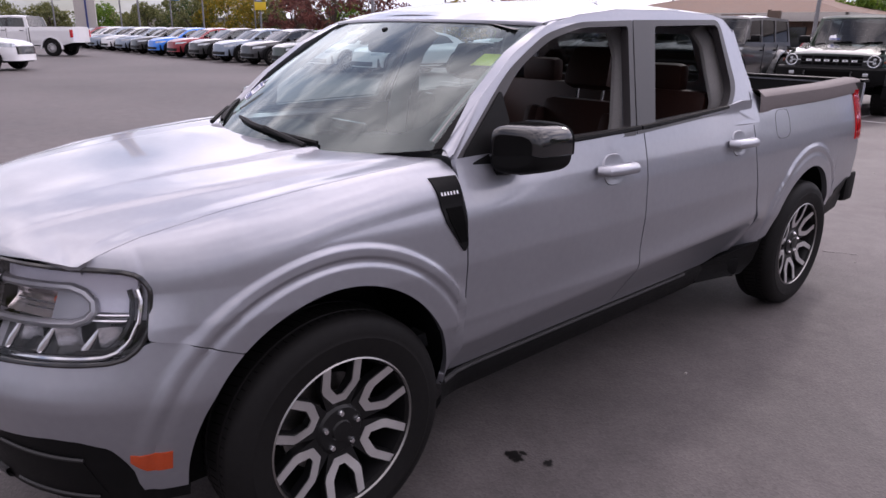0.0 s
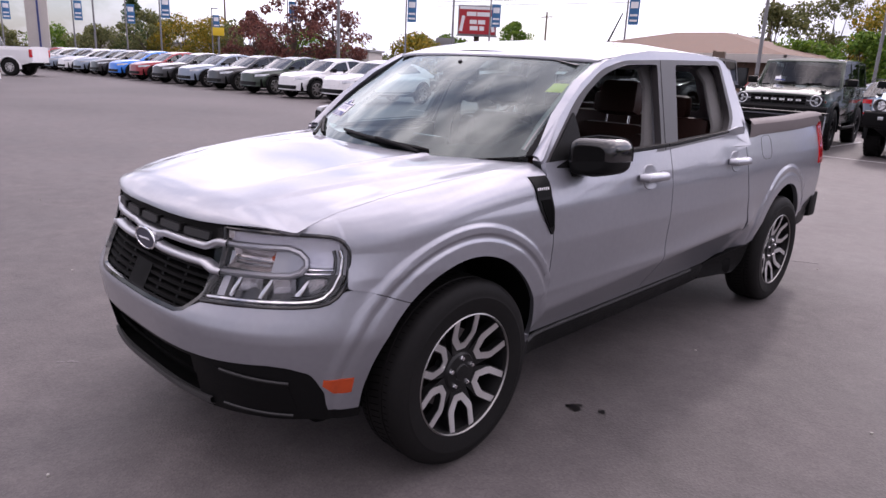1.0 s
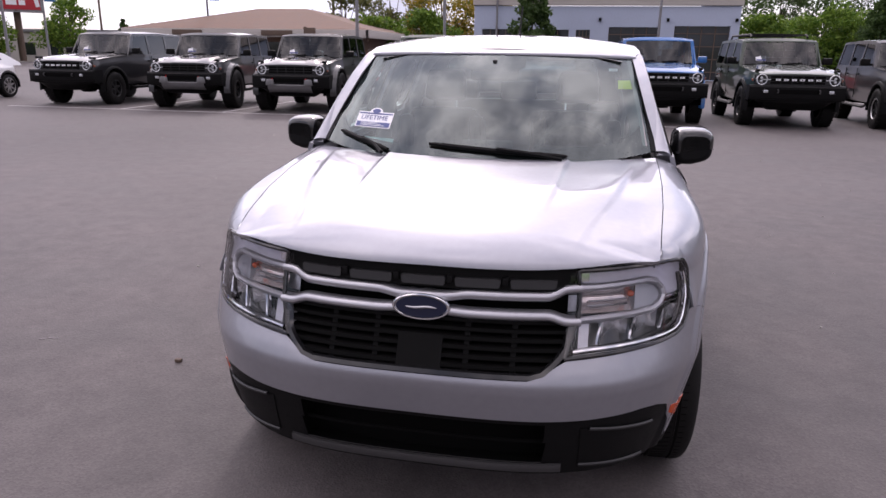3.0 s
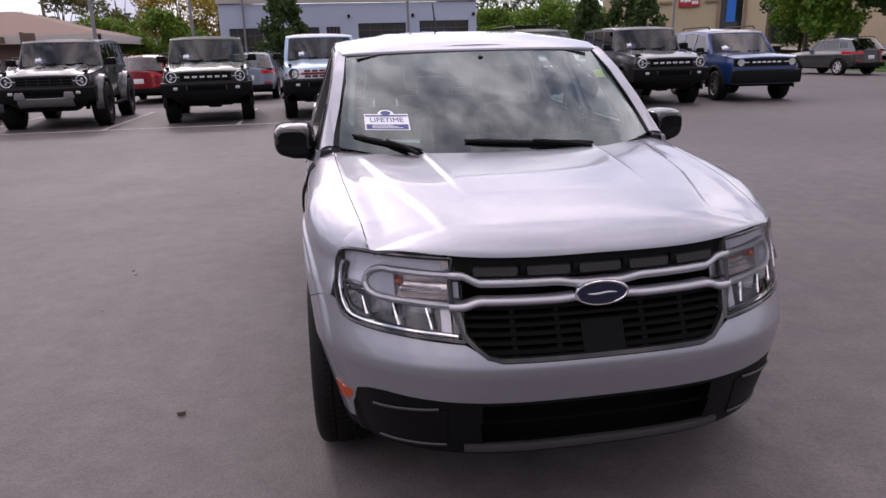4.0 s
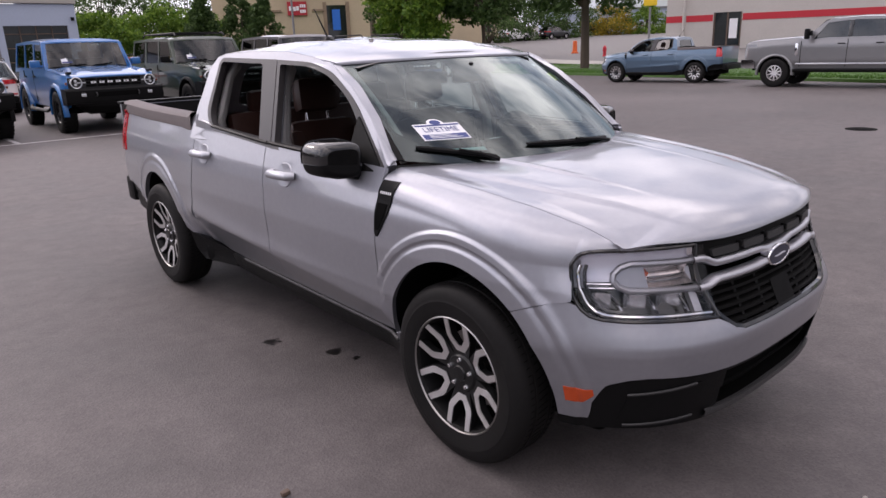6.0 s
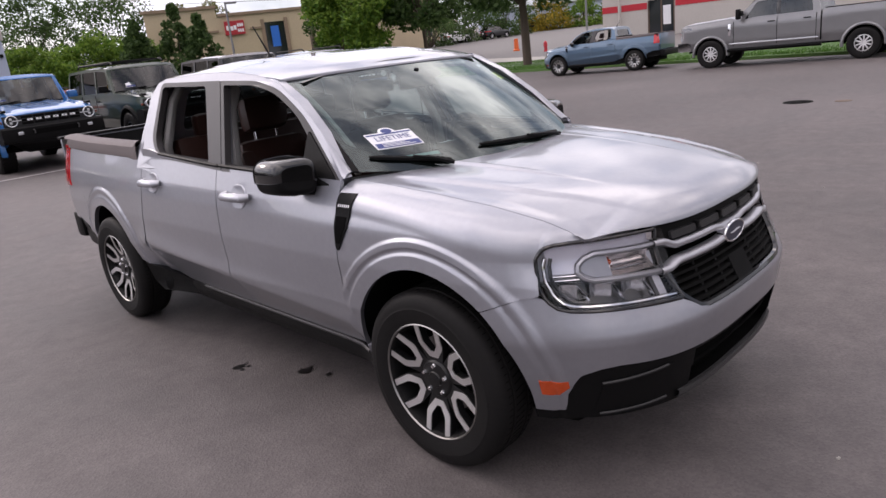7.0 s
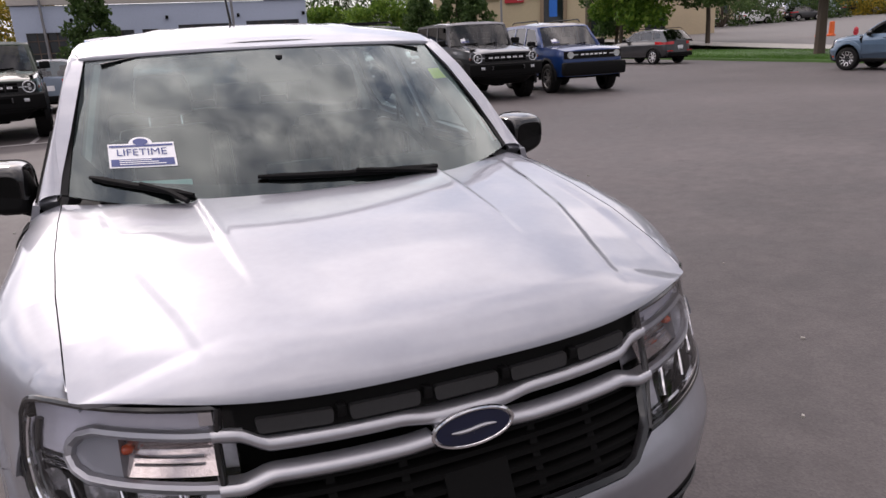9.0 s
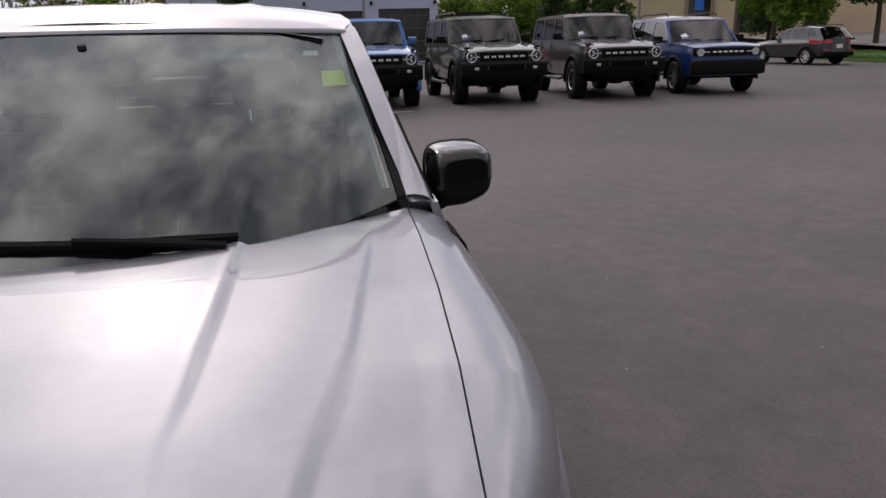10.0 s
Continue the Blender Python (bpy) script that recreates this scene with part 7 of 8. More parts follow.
m = Build()
m.grid([[(edge(y) + d, y, 0.02 + rise(edge(y) + d, y)) for d in (9.1, 10.5, 12.0)] for y in ys_], flip=False)
m.done("pavement", CONCRETE, label="pale concrete walk behind the lawn", category="walk", kind="structure")
m = Build()
rows_ = []
for az_ in np.linspace(14, 100, 60):
    ca_, sa_ = math.cos(radians(az_)), math.sin(radians(az_))
    near = next(d for d in np.arange(20, 120, 0.25) if d * sa_ > edge(d * ca_) + 12.0 or d > 70)
    rows_.append([(d * sa_, d * ca_, 0.010 + rise(d * sa_, d * ca_)) for d in near + (240 - near) * np.linspace(0, 1, 24) ** 2])
m.grid(rows_, flip=True)
m.done("road", ROAD, label="worn light grey street beyond the lawn", category="road", kind="structure")

# parking line and stall marks
m = Build()
m.box((-6.0, 14.0, 0.002), (18, 0.09, 0.004))
for k in range(5):
    m.box((-11.6 + 2.95 * k, 16.6, 0.002), (0.09, 5.0, 0.004))
m.done("parking_line", LINE, label="worn white painted parking lines", category="line", kind="structure", smooth=False)

# oil stains, pebbles and leaves on the asphalt
SCUFF = mat("faint_pale_scuff", (0.15, 0.137, 0.138), 0.75, var=0.3, scale=20)
STAIN = mat("oil_stain", (0.010, 0.009, 0.009), 0.35, var=0.3)
def stain(cx, cy, r, seed, parts=3):
    rng = np.random.default_rng(seed)
    for p in range(parts):
        m = Build()
        ox, oy = (rng.normal(size=2) * r * 0.9 if p else (0, 0))
        rr = r * (1.0 if p == 0 else rng.uniform(0.25, 0.5))
        pts = [(cx + ox + rr * (0.45 + 0.6 * rng.random()) * math.cos(a), cy + oy + rr * (0.3 + 0.5 * rng.random()) * math.sin(a), 0.004 - 0.0006 * p) for a in np.linspace(0, 2 * math.pi, 18, endpoint=False)]
        m.raw(pts, [tuple(range(18))])
        m.done("oil_stain", STAIN, label="small dark wet oil stain on the asphalt", category="stain", group="oil stains", smooth=False)


stain(0.906, 0.703, 0.045, 1, 4)
stain(1.02, 0.76, 0.022, 2, 2)
stain(-0.68, 1.21, 0.06, 3, 3)
stain(-0.87, 1.59, 0.045, 4, 4)
m = Build()
m.lathe([(0.24, 0.0), (0.24, 0.006), (0.22, 0.010), (0.0, 0.010)], 32, "z", (10.48, 2.3, 0))
m.done("manhole_cover", DARK, label="dark round manhole cover in the asphalt", category="manhole")
m = Build()
m.lathe([(0.13, 0.0), (0.13, 0.006), (0.12, 0.009), (0.0, 0.009)], 24, "z", (10.52, 1.6, 0))
m.done("valve_cover", BROWN, label="small round iron valve cover in the asphalt", category="cover")
for px, py, turn, size in ((0.68, 4.39, 0.5, 0.16), (-0.97, -0.84, 0.9, 0.07), (-2.34, 0.38, 0.3, 0.07)):
    m = Build()
    for k in range(3):
        m.box((px + 0.5 * size * (k - 1) * math.cos(turn), py + 0.5 * size * (k - 1) * math.sin(turn) + 0.012 * (k % 2), 0.0012), (size * (0.5 - 0.1 * k), 0.016, 0.0024), 0, Matrix.Rotation(turn + 0.1 * k, 3, "Z"))
    m.done("paint_scuff", SCUFF, label="faint pale paint scuff on the asphalt", category="scuff", group="paint scuffs", smooth=False)
m = Build()
m.box((-1.50, 0.27, 0.010), (0.035, 0.022, 0.018), 0.006)
m.done("dry_leaf", BROWN, label="small dry brown leaf on the asphalt", category="leaf")
rng = np.random.default_rng(9)
m = Build()
for px, py in [(-2.25, 1.76), (-2.27, 2.6), (2.37, 0.4), (1.76, -0.12), (2.92, 1.49), (-2.9, 3.74)] + [tuple(p) for p in rng.uniform((-7, -3), (7, 11), (60, 2))]:
    s_ = rng.uniform(0.006, 0.014)
    m.box((px, py, s_ * 0.4), (s_ * 1.6, s_, s_ * 0.8), 0, Matrix.Rotation(rng.uniform(0, 6), 3, "Z"))
m.done("grit", CONCRETE, label="scattered pale grit and tiny pebbles", category="grit", kind="stuff", smooth=False)


# service building with garage doors
def service_building():
    b = thing("service_building", "white and pale blue service garage building with bays", "building")
    x0, x1, y, h, h1 = -7.5, 11.0, 50.0, 6.6, 5.0
    bays = [(-6.9, -4.6, 3.4), (-3.8, -0.6, 3.4), (-0.1, 0.9, 3.4), (2.2, 5.7, 3.6), (6.7, 10.4, 3.7)]
    m = Build()
    holes = [[(a, 0.05), (c, 0.05), (c, hh), (a, hh)] for a, c, hh in bays]
    m.prism([(x0, 0), (x1, 0), (x1, h1), (x0, h1)], lambda a, z, d: (a, y + d, z), 0.3, holes=holes)
    m.raw([(x1, y + 0.3, 0), (x1, y + 18, 0), (x1, y + 18, h), (x1, y + 0.3, h), (x0, y + 0.3, 0), (x0, y + 18, 0), (x0, y + 18, h), (x0, y + 0.3, h)], [(0, 1, 2, 3), (4, 7, 6, 5), (3, 2, 6, 7)])
    m.done("wall", STUCCO_BLUE, b, smooth=False)
    m = Build()
    m.box(((x0 + x1) / 2, y + 0.1, (h + h1) / 2 + 0.05), (x1 - x0 + 0.2, 0.5, h - h1), 0.04)
    fascia = m.done("fascia", STUCCO_WHITE, b)
    m = Build()
    m.box(((x0 + x1) / 2, y + 0.1, h + 0.12), (x1 - x0 + 0.4, 0.6, 0.16), 0.03)
    m.done("coping", GREY_STEEL, b)
    for a, c, hh in bays:
        m = Build()
        m.box(((a + c) / 2, y + 0.28, hh / 2), (c - a, 0.05, hh), 0.0)
        door = m.done("garage_door", WINDOW_DARK, b)
        for z in np.linspace(0.6, hh - 0.5, 4):
            m = Build()
            m.box(((a + c) / 2, y + 0.235, z), (c - a, 0.04, 0.06))
            m.done("door_rail", BROWN, door, smooth=False)
        for xx_ in np.linspace(a, c, 5):
            m = Build()
            m.box((xx_, y + 0.232, hh / 2), (0.06, 0.04, hh))
            m.done("door_stile", BROWN, door, smooth=False)
        m = Build()
        m.box(((a + c) / 2, y + 0.2, hh + 0.35), (c - a + 0.2, 0.3, 0.5), 0.02)
        m.done("door_header", STUCCO_BLUE, b)
    for a in (-4.2, 1.55, 6.2, 10.75):
        m = Build()
        m.box((a, y - 0.12, 4.1), (0.18, 0.2, 0.22), 0.03)
        m.done("wall_lamp", BLACK_PLASTIC, b)
    for k in range(9):
        m = Build()
        xk, zk = 4.1 + k * 0.54 + (0.06 if k > 2 else 0), 5.75
        w_ = 0.045 if k > 2 else 0.075
        for dx, dz, sx, sz in ((-0.18, 0, w_, 0.46), (0.02, 0.21, 0.36, w_), (0.02, -0.21 + 0.21 * (k % 2), 0.36, w_), (0.18, 0.1 * (k % 3 - 1), w_, 0.26)):
            m.box((xk + dx, y - 0.20, zk + dz), (sx, 0.06, sz), 0.008)
        m.done("sign_letter_block", BLUE_SIGN, fascia, "blue letter-shaped sign block")
    m = Build()
    m.box((-1.6, y - 0.20, 5.7), (1.5, 0.06, 0.34), 0.01)
    m.done("sign_plate", BLACK_PLASTIC, fascia, "small black sign plate")


service_building()


def hip_building():
    b = thing("hip_roof_building", "low brick building with a brown hip roof", "building")
    x0, x1, y0_, y1_, e, r_ = -31.0, -13.2, 42.0, 58.0, 2.75, 4.7
    m = Build()
    m.prism([(x0 + 1, 0), (x1 - 1, 0), (x1 - 1, e), (x0 + 1, e)], lambda a, z, d: (a, y0_ + 1 + d, z), 0.3, holes=[[(a, 0.9), (a + 1.8, 0.9), (a + 1.8, 2.2), (a, 2.2)] for a in (-28, -24.5, -21, -17.5)])
    m.raw([(x1 - 1, y0_ + 1.3, 0), (x1 - 1, y1_, 0), (x1 - 1, y1_, e), (x1 - 1, y0_ + 1.3, e)], [(0, 1, 2, 3)])
    m.done("wall", BRICK, b, smooth=False)
    for a in (-28, -24.5, -21, -17.5):
        m = Build()
        m.box((a + 0.9, y0_ + 1.25, 1.55), (1.8, 0.05, 1.3))
        m.done("window", WINDOW_DARK, b)
    m = Build()
    p = [(x0, y0_, e + 0.25), (x1, y0_, e + 0.25), (x1, y1_, e + 0.25), (x0, y1_, e + 0.25), (x0 + 7, y0_ + 7, r_), (x1 - 7, y0_ + 7, r_), (x1 - 7, y1_ - 7, r_), (x0 + 7, y1_ - 7, r_)]
    m.raw(p, [(0, 1, 5, 4), (1, 2, 6, 5), (2, 3, 7, 6), (3, 0, 4, 7), (4, 5, 6, 7)])
    m.done("roof", SHINGLE, b, smooth=False)
    m = Build()
    m.box(((x0 + x1) / 2, y0_ + 0.1, e), (x1 - x0, 0.2, 0.5), 0.02)
    m.box((x1 - 0.1, (y0_ + y1_) / 2, e), (0.2, y1_ - y0_, 0.5), 0.02)
    m.done("eave_board", STUCCO_WHITE, b)
    for k, a in enumerate((-26.0, -19.5)):
        m = Build()
        m.box((a, y0_ - 0.05, e), (2.2, 0.08, 0.34), 0.01)
        m.done("sign_plate", BROWN, b)
    m = Build()
    m.tube([(-14.6 + 1.2 * math.cos(a), y0_ + 0.6, 2.3 + 0.75 * math.sin(a)) for a in np.linspace(0, math.pi, 14)], 0.10, 6)
    m.done("entry_arch", BROWN, b)
    m = Build()
    m.box((-16.6, y0_ - 1.5, 2.6), (0.7, 0.25, 0.9), 0.03)
    m.tube([(-16.9, y0_ - 1.5, 0), (-16.9, y0_ - 1.5, 3.1)], 0.12, 8)
    m.done("post_sign", BROWN, None, "brown post with a pale sign board", category="sign")


hip_building()


def wall_building(name, label, a, b_, h, material, depth=14):
    """A flat-roofed building whose front runs from a to b_."""
    o = thing(name, label, "building")
    a, b_ = Vector((*a, 0)), Vector((*b_, 0))
    d = (b_ - a).normalized()
    nrm = Vector((-d.y, d.x, 0))
    if nrm.dot(a) < 0:
        nrm = -nrm
    L = (b_ - a).length
    lay = lambda u, z, w: tuple(a + d * u + nrm * w + Vector((0, 0, z)))
    return o, lay, L


def tan_restaurant():
    o, lay, L = wall_building("tan_restaurant", "tan stucco restaurant with brown trim and red sign", (27.5, 66.0), (52.0, 53.0), 6, STUCCO_TAN)
    opens = [(10.9, 13.0, 0.4, 5.3), (15.4, 17.4, 0.8, 2.9), (21, 23, 0.8, 2.9)]
    m = Build()
    m.prism([(0, -0.3), (L, -0.3), (L, 6.2), (6.6, 6.2), (6.6, 7.0), (0, 7.0)], lay, 0.4, holes=[[(u0, z0), (u1, z0), (u1, z1), (u0, z1)] for u0, u1, z0, z1 in opens])
    m.done("wall", STUCCO_TAN, o, smooth=False)
    m = Build()
    m.prism([(-10, -0.3), (0, -0.3), (0, 7.0), (-10, 7.0)], lambda u, z, w: lay(0.2 + w, z, 0.4 - u), 0.3)
    m.done("side_wall", STUCCO_TAN, o, smooth=False)
    for u0, u1, z0, z1 in ((-0.2, 6.7, 7.0, 7.28), (6.7, L + 0.2, 6.2, 6.46), (9.6, 10.9, 4.75, 4.95), (5.4, 6.6, 4.75, 4.95)):
        m = Build()
        m.prism([(u0, z0), (u1, z0), (u1, z1), (u0, z1)], lambda u, z, w: lay(u, z, w - 0.2), 0.5)
        m.done("cornice", CORNICE, o, smooth=False)
    for u in (0.6, 3.9, 10.7, 13.0):
        m = Build()
        m.prism([(u, 0), (u + 0.35, 0), (u + 0.35, 5.6), (u, 5.6)], lambda u_, z, w: lay(u_, z, w - 0.15), 0.2)
        m.done("pilaster", CORNICE if u > 10 else STUCCO_TAN, o, smooth=False)
    for u0, u1, z0, z1 in opens:
        m = Build()
        m.prism([(u0, z0), (u1, z0), (u1, z1), (u0, z1)], lambda u, z, w: lay(u, z, w + 0.2), 0.05)
        m.done("window", WINDOW_DARK, o, smooth=False)
    m = Build()
    m.prism([(11.6, 2.9), (12.4, 2.9), (12.4, 4.9), (11.6, 4.9)], lambda u, z, w: lay(u, z, w + 0.1), 0.05)
    m.done("window_poster", POSTER_BLUE, o, "bright blue window poster", smooth=False)
    m = Build()
    m.prism([(7.2, 4.4), (9.1, 4.4), (9.1, 5.7), (7.2, 5.7)], lambda u, z, w: lay(u, z, w - 0.25), 0.25)
    sign = m.done("wall_sign", RED_SIGN, o, "red wall sign", smooth=False)
    for u, z, w_, h_ in ((7.35, 4.85, 0.32, 0.42), (7.72, 4.8, 0.3, 0.4), (8.06, 4.85, 0.26, 0.42), (8.42, 5.12, 0.16, 0.3), (8.62, 5.12, 0.16, 0.3), (8.82, 5.12, 0.16, 0.3), (8.42, 4.62, 0.16, 0.3), (8.62, 4.62, 0.16, 0.3), (8.82, 4.62, 0.16, 0.3)):
        m = Build()
        m.prism([(u, z), (u + w_, z), (u + w_, z + h_), (u, z + h_)], lambda u_, zz, w: lay(u_, zz, w - 0.28), 0.04)
        m.done("sign_bar", WHITE_PRINT, sign, smooth=False)
    o.location.z += 0.6


tan_restaurant()


def striped_store():
    o, lay, L = wall_building("striped_store", "white store with a broad red wall stripe", (50.8, 30.6), (63.0, 2.0), 6, STUCCO_WHITE)
    m = Build()
    m.prism([(0, 0), (L, 0), (L, 6.5), (0, 6.5)], lay, 0.4, holes=[[(3.65, 0.05), (5.75, 0.05), (5.75, 3.4), (3.65, 3.4)]])
    m.done("wall", STUCCO_WHITE, o, smooth=False)
    m = Build()
    m.prism([(-10, 0), (0, 0), (0, 6.5), (-10, 6.5)], lambda u, z, w: lay(0.1 + w, z, 0.4 - u), 0.3)
    m.done("side_wall", STUCCO_WHITE, o, smooth=False)
    m = Build()
    for u0, u1 in ((0.0, 1.25), (1.55, 3.6), (5.8, L)):
        m = Build()
        m.prism([(u0, 2.75), (u1, 2.75), (u1, 3.25), (u0, 3.25)], lambda u, z, w: lay(u, z, w - 0.03), 0.05)
        m.done("red_stripe", RED_BAND, o, "broad red stripe", smooth=False)
    m = Build()
    m.prism([(3.65, 0.05), (5.75, 0.05), (5.75, 3.4), (3.65, 3.4)], lambda u, z, w: lay(u, z, w + 0.15), 0.05)
    door = m.done("glass_entrance", WINDOW_DARK, o, smooth=False)
    m = Build()
    for u in (3.65, 4.65, 5.65):
        m.prism([(u, 0.05), (u + 0.12, 0.05), (u + 0.12, 3.4), (u, 3.4)], lambda u_, z, w: lay(u_, z, w + 0.08), 0.08)
    m.done("entrance_frame", BROWN, door, smooth=False)
    m = Build()
    m.prism([(4.85, 1.4), (5.45, 1.4), (5.45, 2.9), (4.85, 2.9)], lambda u, z, w: lay(u, z, w + 0.1), 0.04)
    m.done("door_poster", WHITE_PRINT, door, smooth=False)
    m = Build()
    m.tube([lay(1.4, 0, -0.3), lay(1.4, 6.4, -0.3)], 0.10, 8)
    m.done("downpipe", STUCCO_WHITE, o)


striped_store()

# long low buildings far off
for (ax_, ay_), (bx_, by_), h_, material, text in (((-66, 70), (-44, 72), 3.4, STUCCO_WHITE, "long low pale building far behind the cars"), ((-120, 40), (-80, 64), 3.0, STUCCO_WHITE, "far low pale building beyond the lot"), ((84, 72), (104, 55), 3.4, STUCCO_BLUE, "far grey-blue building beyond the street")):
    o, lay, L = wall_building("low_building", text, (ax_, ay_), (bx_, by_), h_, material)
    o.location.z = rise(bx_, by_)
    m = Build()
    m.prism([(0, 0), (L, 0), (L, h_), (0, h_)], lay, 6.0)
    m.done("wall", material, o, smooth=False)
    m = Build()
    m.prism([(-0.3, h_), (L + 0.3, h_), (L + 0.3, h_ + 0.3), (-0.3, h_ + 0.3)], lambda u, z, w: lay(u, z, w - 0.3), 6.6)
    m.done("roof_edge", GREY_STEEL, o, smooth=False)
    for u in np.arange(2.0, L - 2, 3.5):
        m = Build()
        m.prism([(u, 0.8), (u + 1.6, 0.8), (u + 1.6, 2.2), (u, 2.2)], lambda a_, z, w: lay(a_, z, w - 0.04), 0.05)
        m.done("window", WINDOW_DARK, o, smooth=False)

# a gabled house far down the street
for hx, hy in ((70, 80), (82, 84), (60, 92)):
    o = thing("house", "small far house with a dark gable roof", "house", "far houses")
    o.location.z = rise(hx, hy)
    m = Build()
    m.box((hx, hy, 1.4), (9, 7, 2.8))
    m.done("wall", STUCCO_TAN, o, smooth=False)
    m = Build()
    m.raw([(hx - 5, hy - 4, 2.7), (hx + 5, hy - 4, 2.7), (hx + 5, hy + 4, 2.7), (hx - 5, hy + 4, 2.7), (hx - 5, hy, 4.4), (hx + 5, hy, 4.4)], [(0, 1, 5, 4), (2, 3, 4, 5), (0, 4, 3), (1, 2, 5)])
    m.done("roof", SHINGLE, o, smooth=False)
    m = Build()
    m.box((hx - 2, hy - 3.52, 1.5), (1.4, 0.06, 1.2))
    m.done("window", WINDOW_DARK, o, smooth=False)

# far parked cars on the street
for k, (x, y, turn, tone) in enumerate(((64, 66, 80, "white"), (70, 64, 80, "white"), (76, 62, 82, "black"), (90, 66, 82, "grey"), (96, 60, 82, "white"))):
    car = copy_thing(esc, Matrix.Translation((0, 0, rise(x, y))) @ place(x, y, turn))
    recolour(car, PAINTS["gunmetal"], PAINTS[tone])
    tagged(car, {"white": "white far car parked along the street", "black": "black far car parked along the street", "grey": "grey far car parked along the street"}[tone], "car", "far street cars")

# street things
m = Build()
m.lathe([(0.0, 0.0), (0.17, 0.0), (0.17, 0.06), (0.12, 0.08), (0.12, 0.55), (0.15, 0.58), (0.13, 0.68), (0.05, 0.78), (0.0, 0.80)], 16, "z", (43.0, 31.0, 0.40))
m.box((43.0, 31.0, 0.85), (0.42, 0.12, 0.12), 0.03)
m.done("fire_hydrant", RED_BAND, label="red fire hydrant beside the walk", category="hydrant")
for k, (x, y) in enumerate(((46.0, 36.2), (46.5, 35.6))):
    m = Build()
    m.lathe([(0.0, 0.0), (0.30, 0.0), (0.28, 0.1), (0.20, 0.15), (0.17, 1.0), (0.0, 1.02)], 14, "z", (x, y, 0.02 + rise(x, y)))
    m.done("traffic_barrel", ORANGE_PLASTIC, label="orange plastic traffic barrel beside the street", category="barrel", group="traffic barrels")


def banner_pole(x, y, h, banner=True, tone=None, r=0.09, side=0.55, zb=None):
    p = thing("lamp_post", "grey lamp post with a blue banner" if banner else "tall plain grey lamp post", "lamp post", "lamp posts")
    m = Build()
    m.tube([(0, 0, 0), (0, 0, h)], [r, r * 0.7], 8)
    m.done("pole", GREY_STEEL, p)
    m = Build()
    m.box((0.35, 0, h), (0.8, 0.3, 0.12), 0.03)
    m.done("lamp_head", GREY_STEEL, p)
    if banner:
        z = zb or h * 0.62
        m = Build()
        m.grid([[(0.12 + u * 0.75, 0.03 * math.sin(u * 5 + w * 3), z + w * 1.9) for w in np.linspace(0, 1, 6)] for u in np.linspace(0, 1, 5)], skirt=0.01)
        b = m.done("banner", BLUE_SIGN, p, "blue and white cloth banner")
        for w0, w1 in ((0.12, 0.2), (0.32, 0.40), (0.62, 0.86)):
            m = Build()
            m.grid([[(0.22 + u * 0.55, 0.03 * math.sin(u * 5 + w * 3) - 0.02, z + w * 1.9) for w in (w0, w1)] for u in np.linspace(0, 1, 4)])
            m.done("banner_bar", WHITE_PRINT, b)
    p.matrix_world = Matrix.Translation((x, y, 0)) @ Matrix.Rotation(math.atan2(-x, y), 4, "Z")


for az, dist, h, ban in ((-51.2, 36, 9, False), (-46.8, 60, 8, True), (-40.0, 62, 8, True), (-29.0, 55, 8.2, True), (-56.5, 70, 8, True), (-66.0, 70, 7.5, True), (-68.5, 80, 7, True), (-70.5, 66, 9, False), (-72.0, 80, 7, True), (-76.5, 90, 7, True), (-62.5, 90, 7, True), (-42.5, 48, 7, False),
                         (-10.5, 40, 8, False), (-17.5, 34, 8.5, False), (6.3, 44, 7.5, False), (-6.4, 52, 9, False), (27.2, 50, 6, False)):
    banner_pole(dist * math.sin(radians(az)), dist * math.cos(radians(az)) - 2, h, ban)
# tall wooden pole by the restaurant, with wires
m = Build()
m.tube([(36.5, 52, 0), (36.5, 52, 13)], [0.28, 0.22], 10)
m.done("utility_pole", WOOD_POLE, label="weathered wooden utility pole", category="pole")
for k in range(3):
    m = Build()
    m.tube([(-90 + t * 30, 92 - abs(t - 4) * 1.2, 11.0 + k * 0.7 + 0.10 * (t - 4) ** 2 * 0.4) for t in np.linspace(0, 8, 30)], 0.03, 5)
    m.done("overhead_wire", BLACK_PLASTIC, label="thin black overhead wire", category="wire", group="overhead wires")
for az, dist in ((-62.6, 110), (-20.0, 85), (-37.0, 120)):
    o = thing("utility_pole", "far wooden utility pole with a cross arm", "pole", "utility poles")
    m = Build()
    m.tube([(0, 0, 0), (0, 0, 11)], [0.2, 0.14], 8)
    m.done("pole", WOOD_POLE, o)
    m = Build()
    m.box((0, 0, 10.2), (2.4, 0.14, 0.14))
    m.done("cross_arm", WOOD_POLE, o)
    o.matrix_world = Matrix.Translation((dist * math.sin(radians(az)), dist * math.cos(radians(az)), 0))

# pylon sign
o = thing("pylon_sign", "tall white pylon sign with a blue stripe", "sign")
m = Build()
m.box((0, 0, 9), (1.75, 0.8, 17), 0.05)
m.done("column", STUCCO_WHITE, o)
m = Build()
m.box((0.1, -0.42, 9), (0.16, 0.06, 17), 0.01)
m.done("stripe", NAVY_PRINT, o)
m = Build()
m.box((0.3, 0, 0.7), (3.0, 1.2, 1.4), 0.05)
m.done("plinth", BLUE_SIGN, o)
o.matrix_world = Matrix.Translation((-69.1, 17.55, 0)) @ Matrix.Rotation(radians(72), 4, "Z")

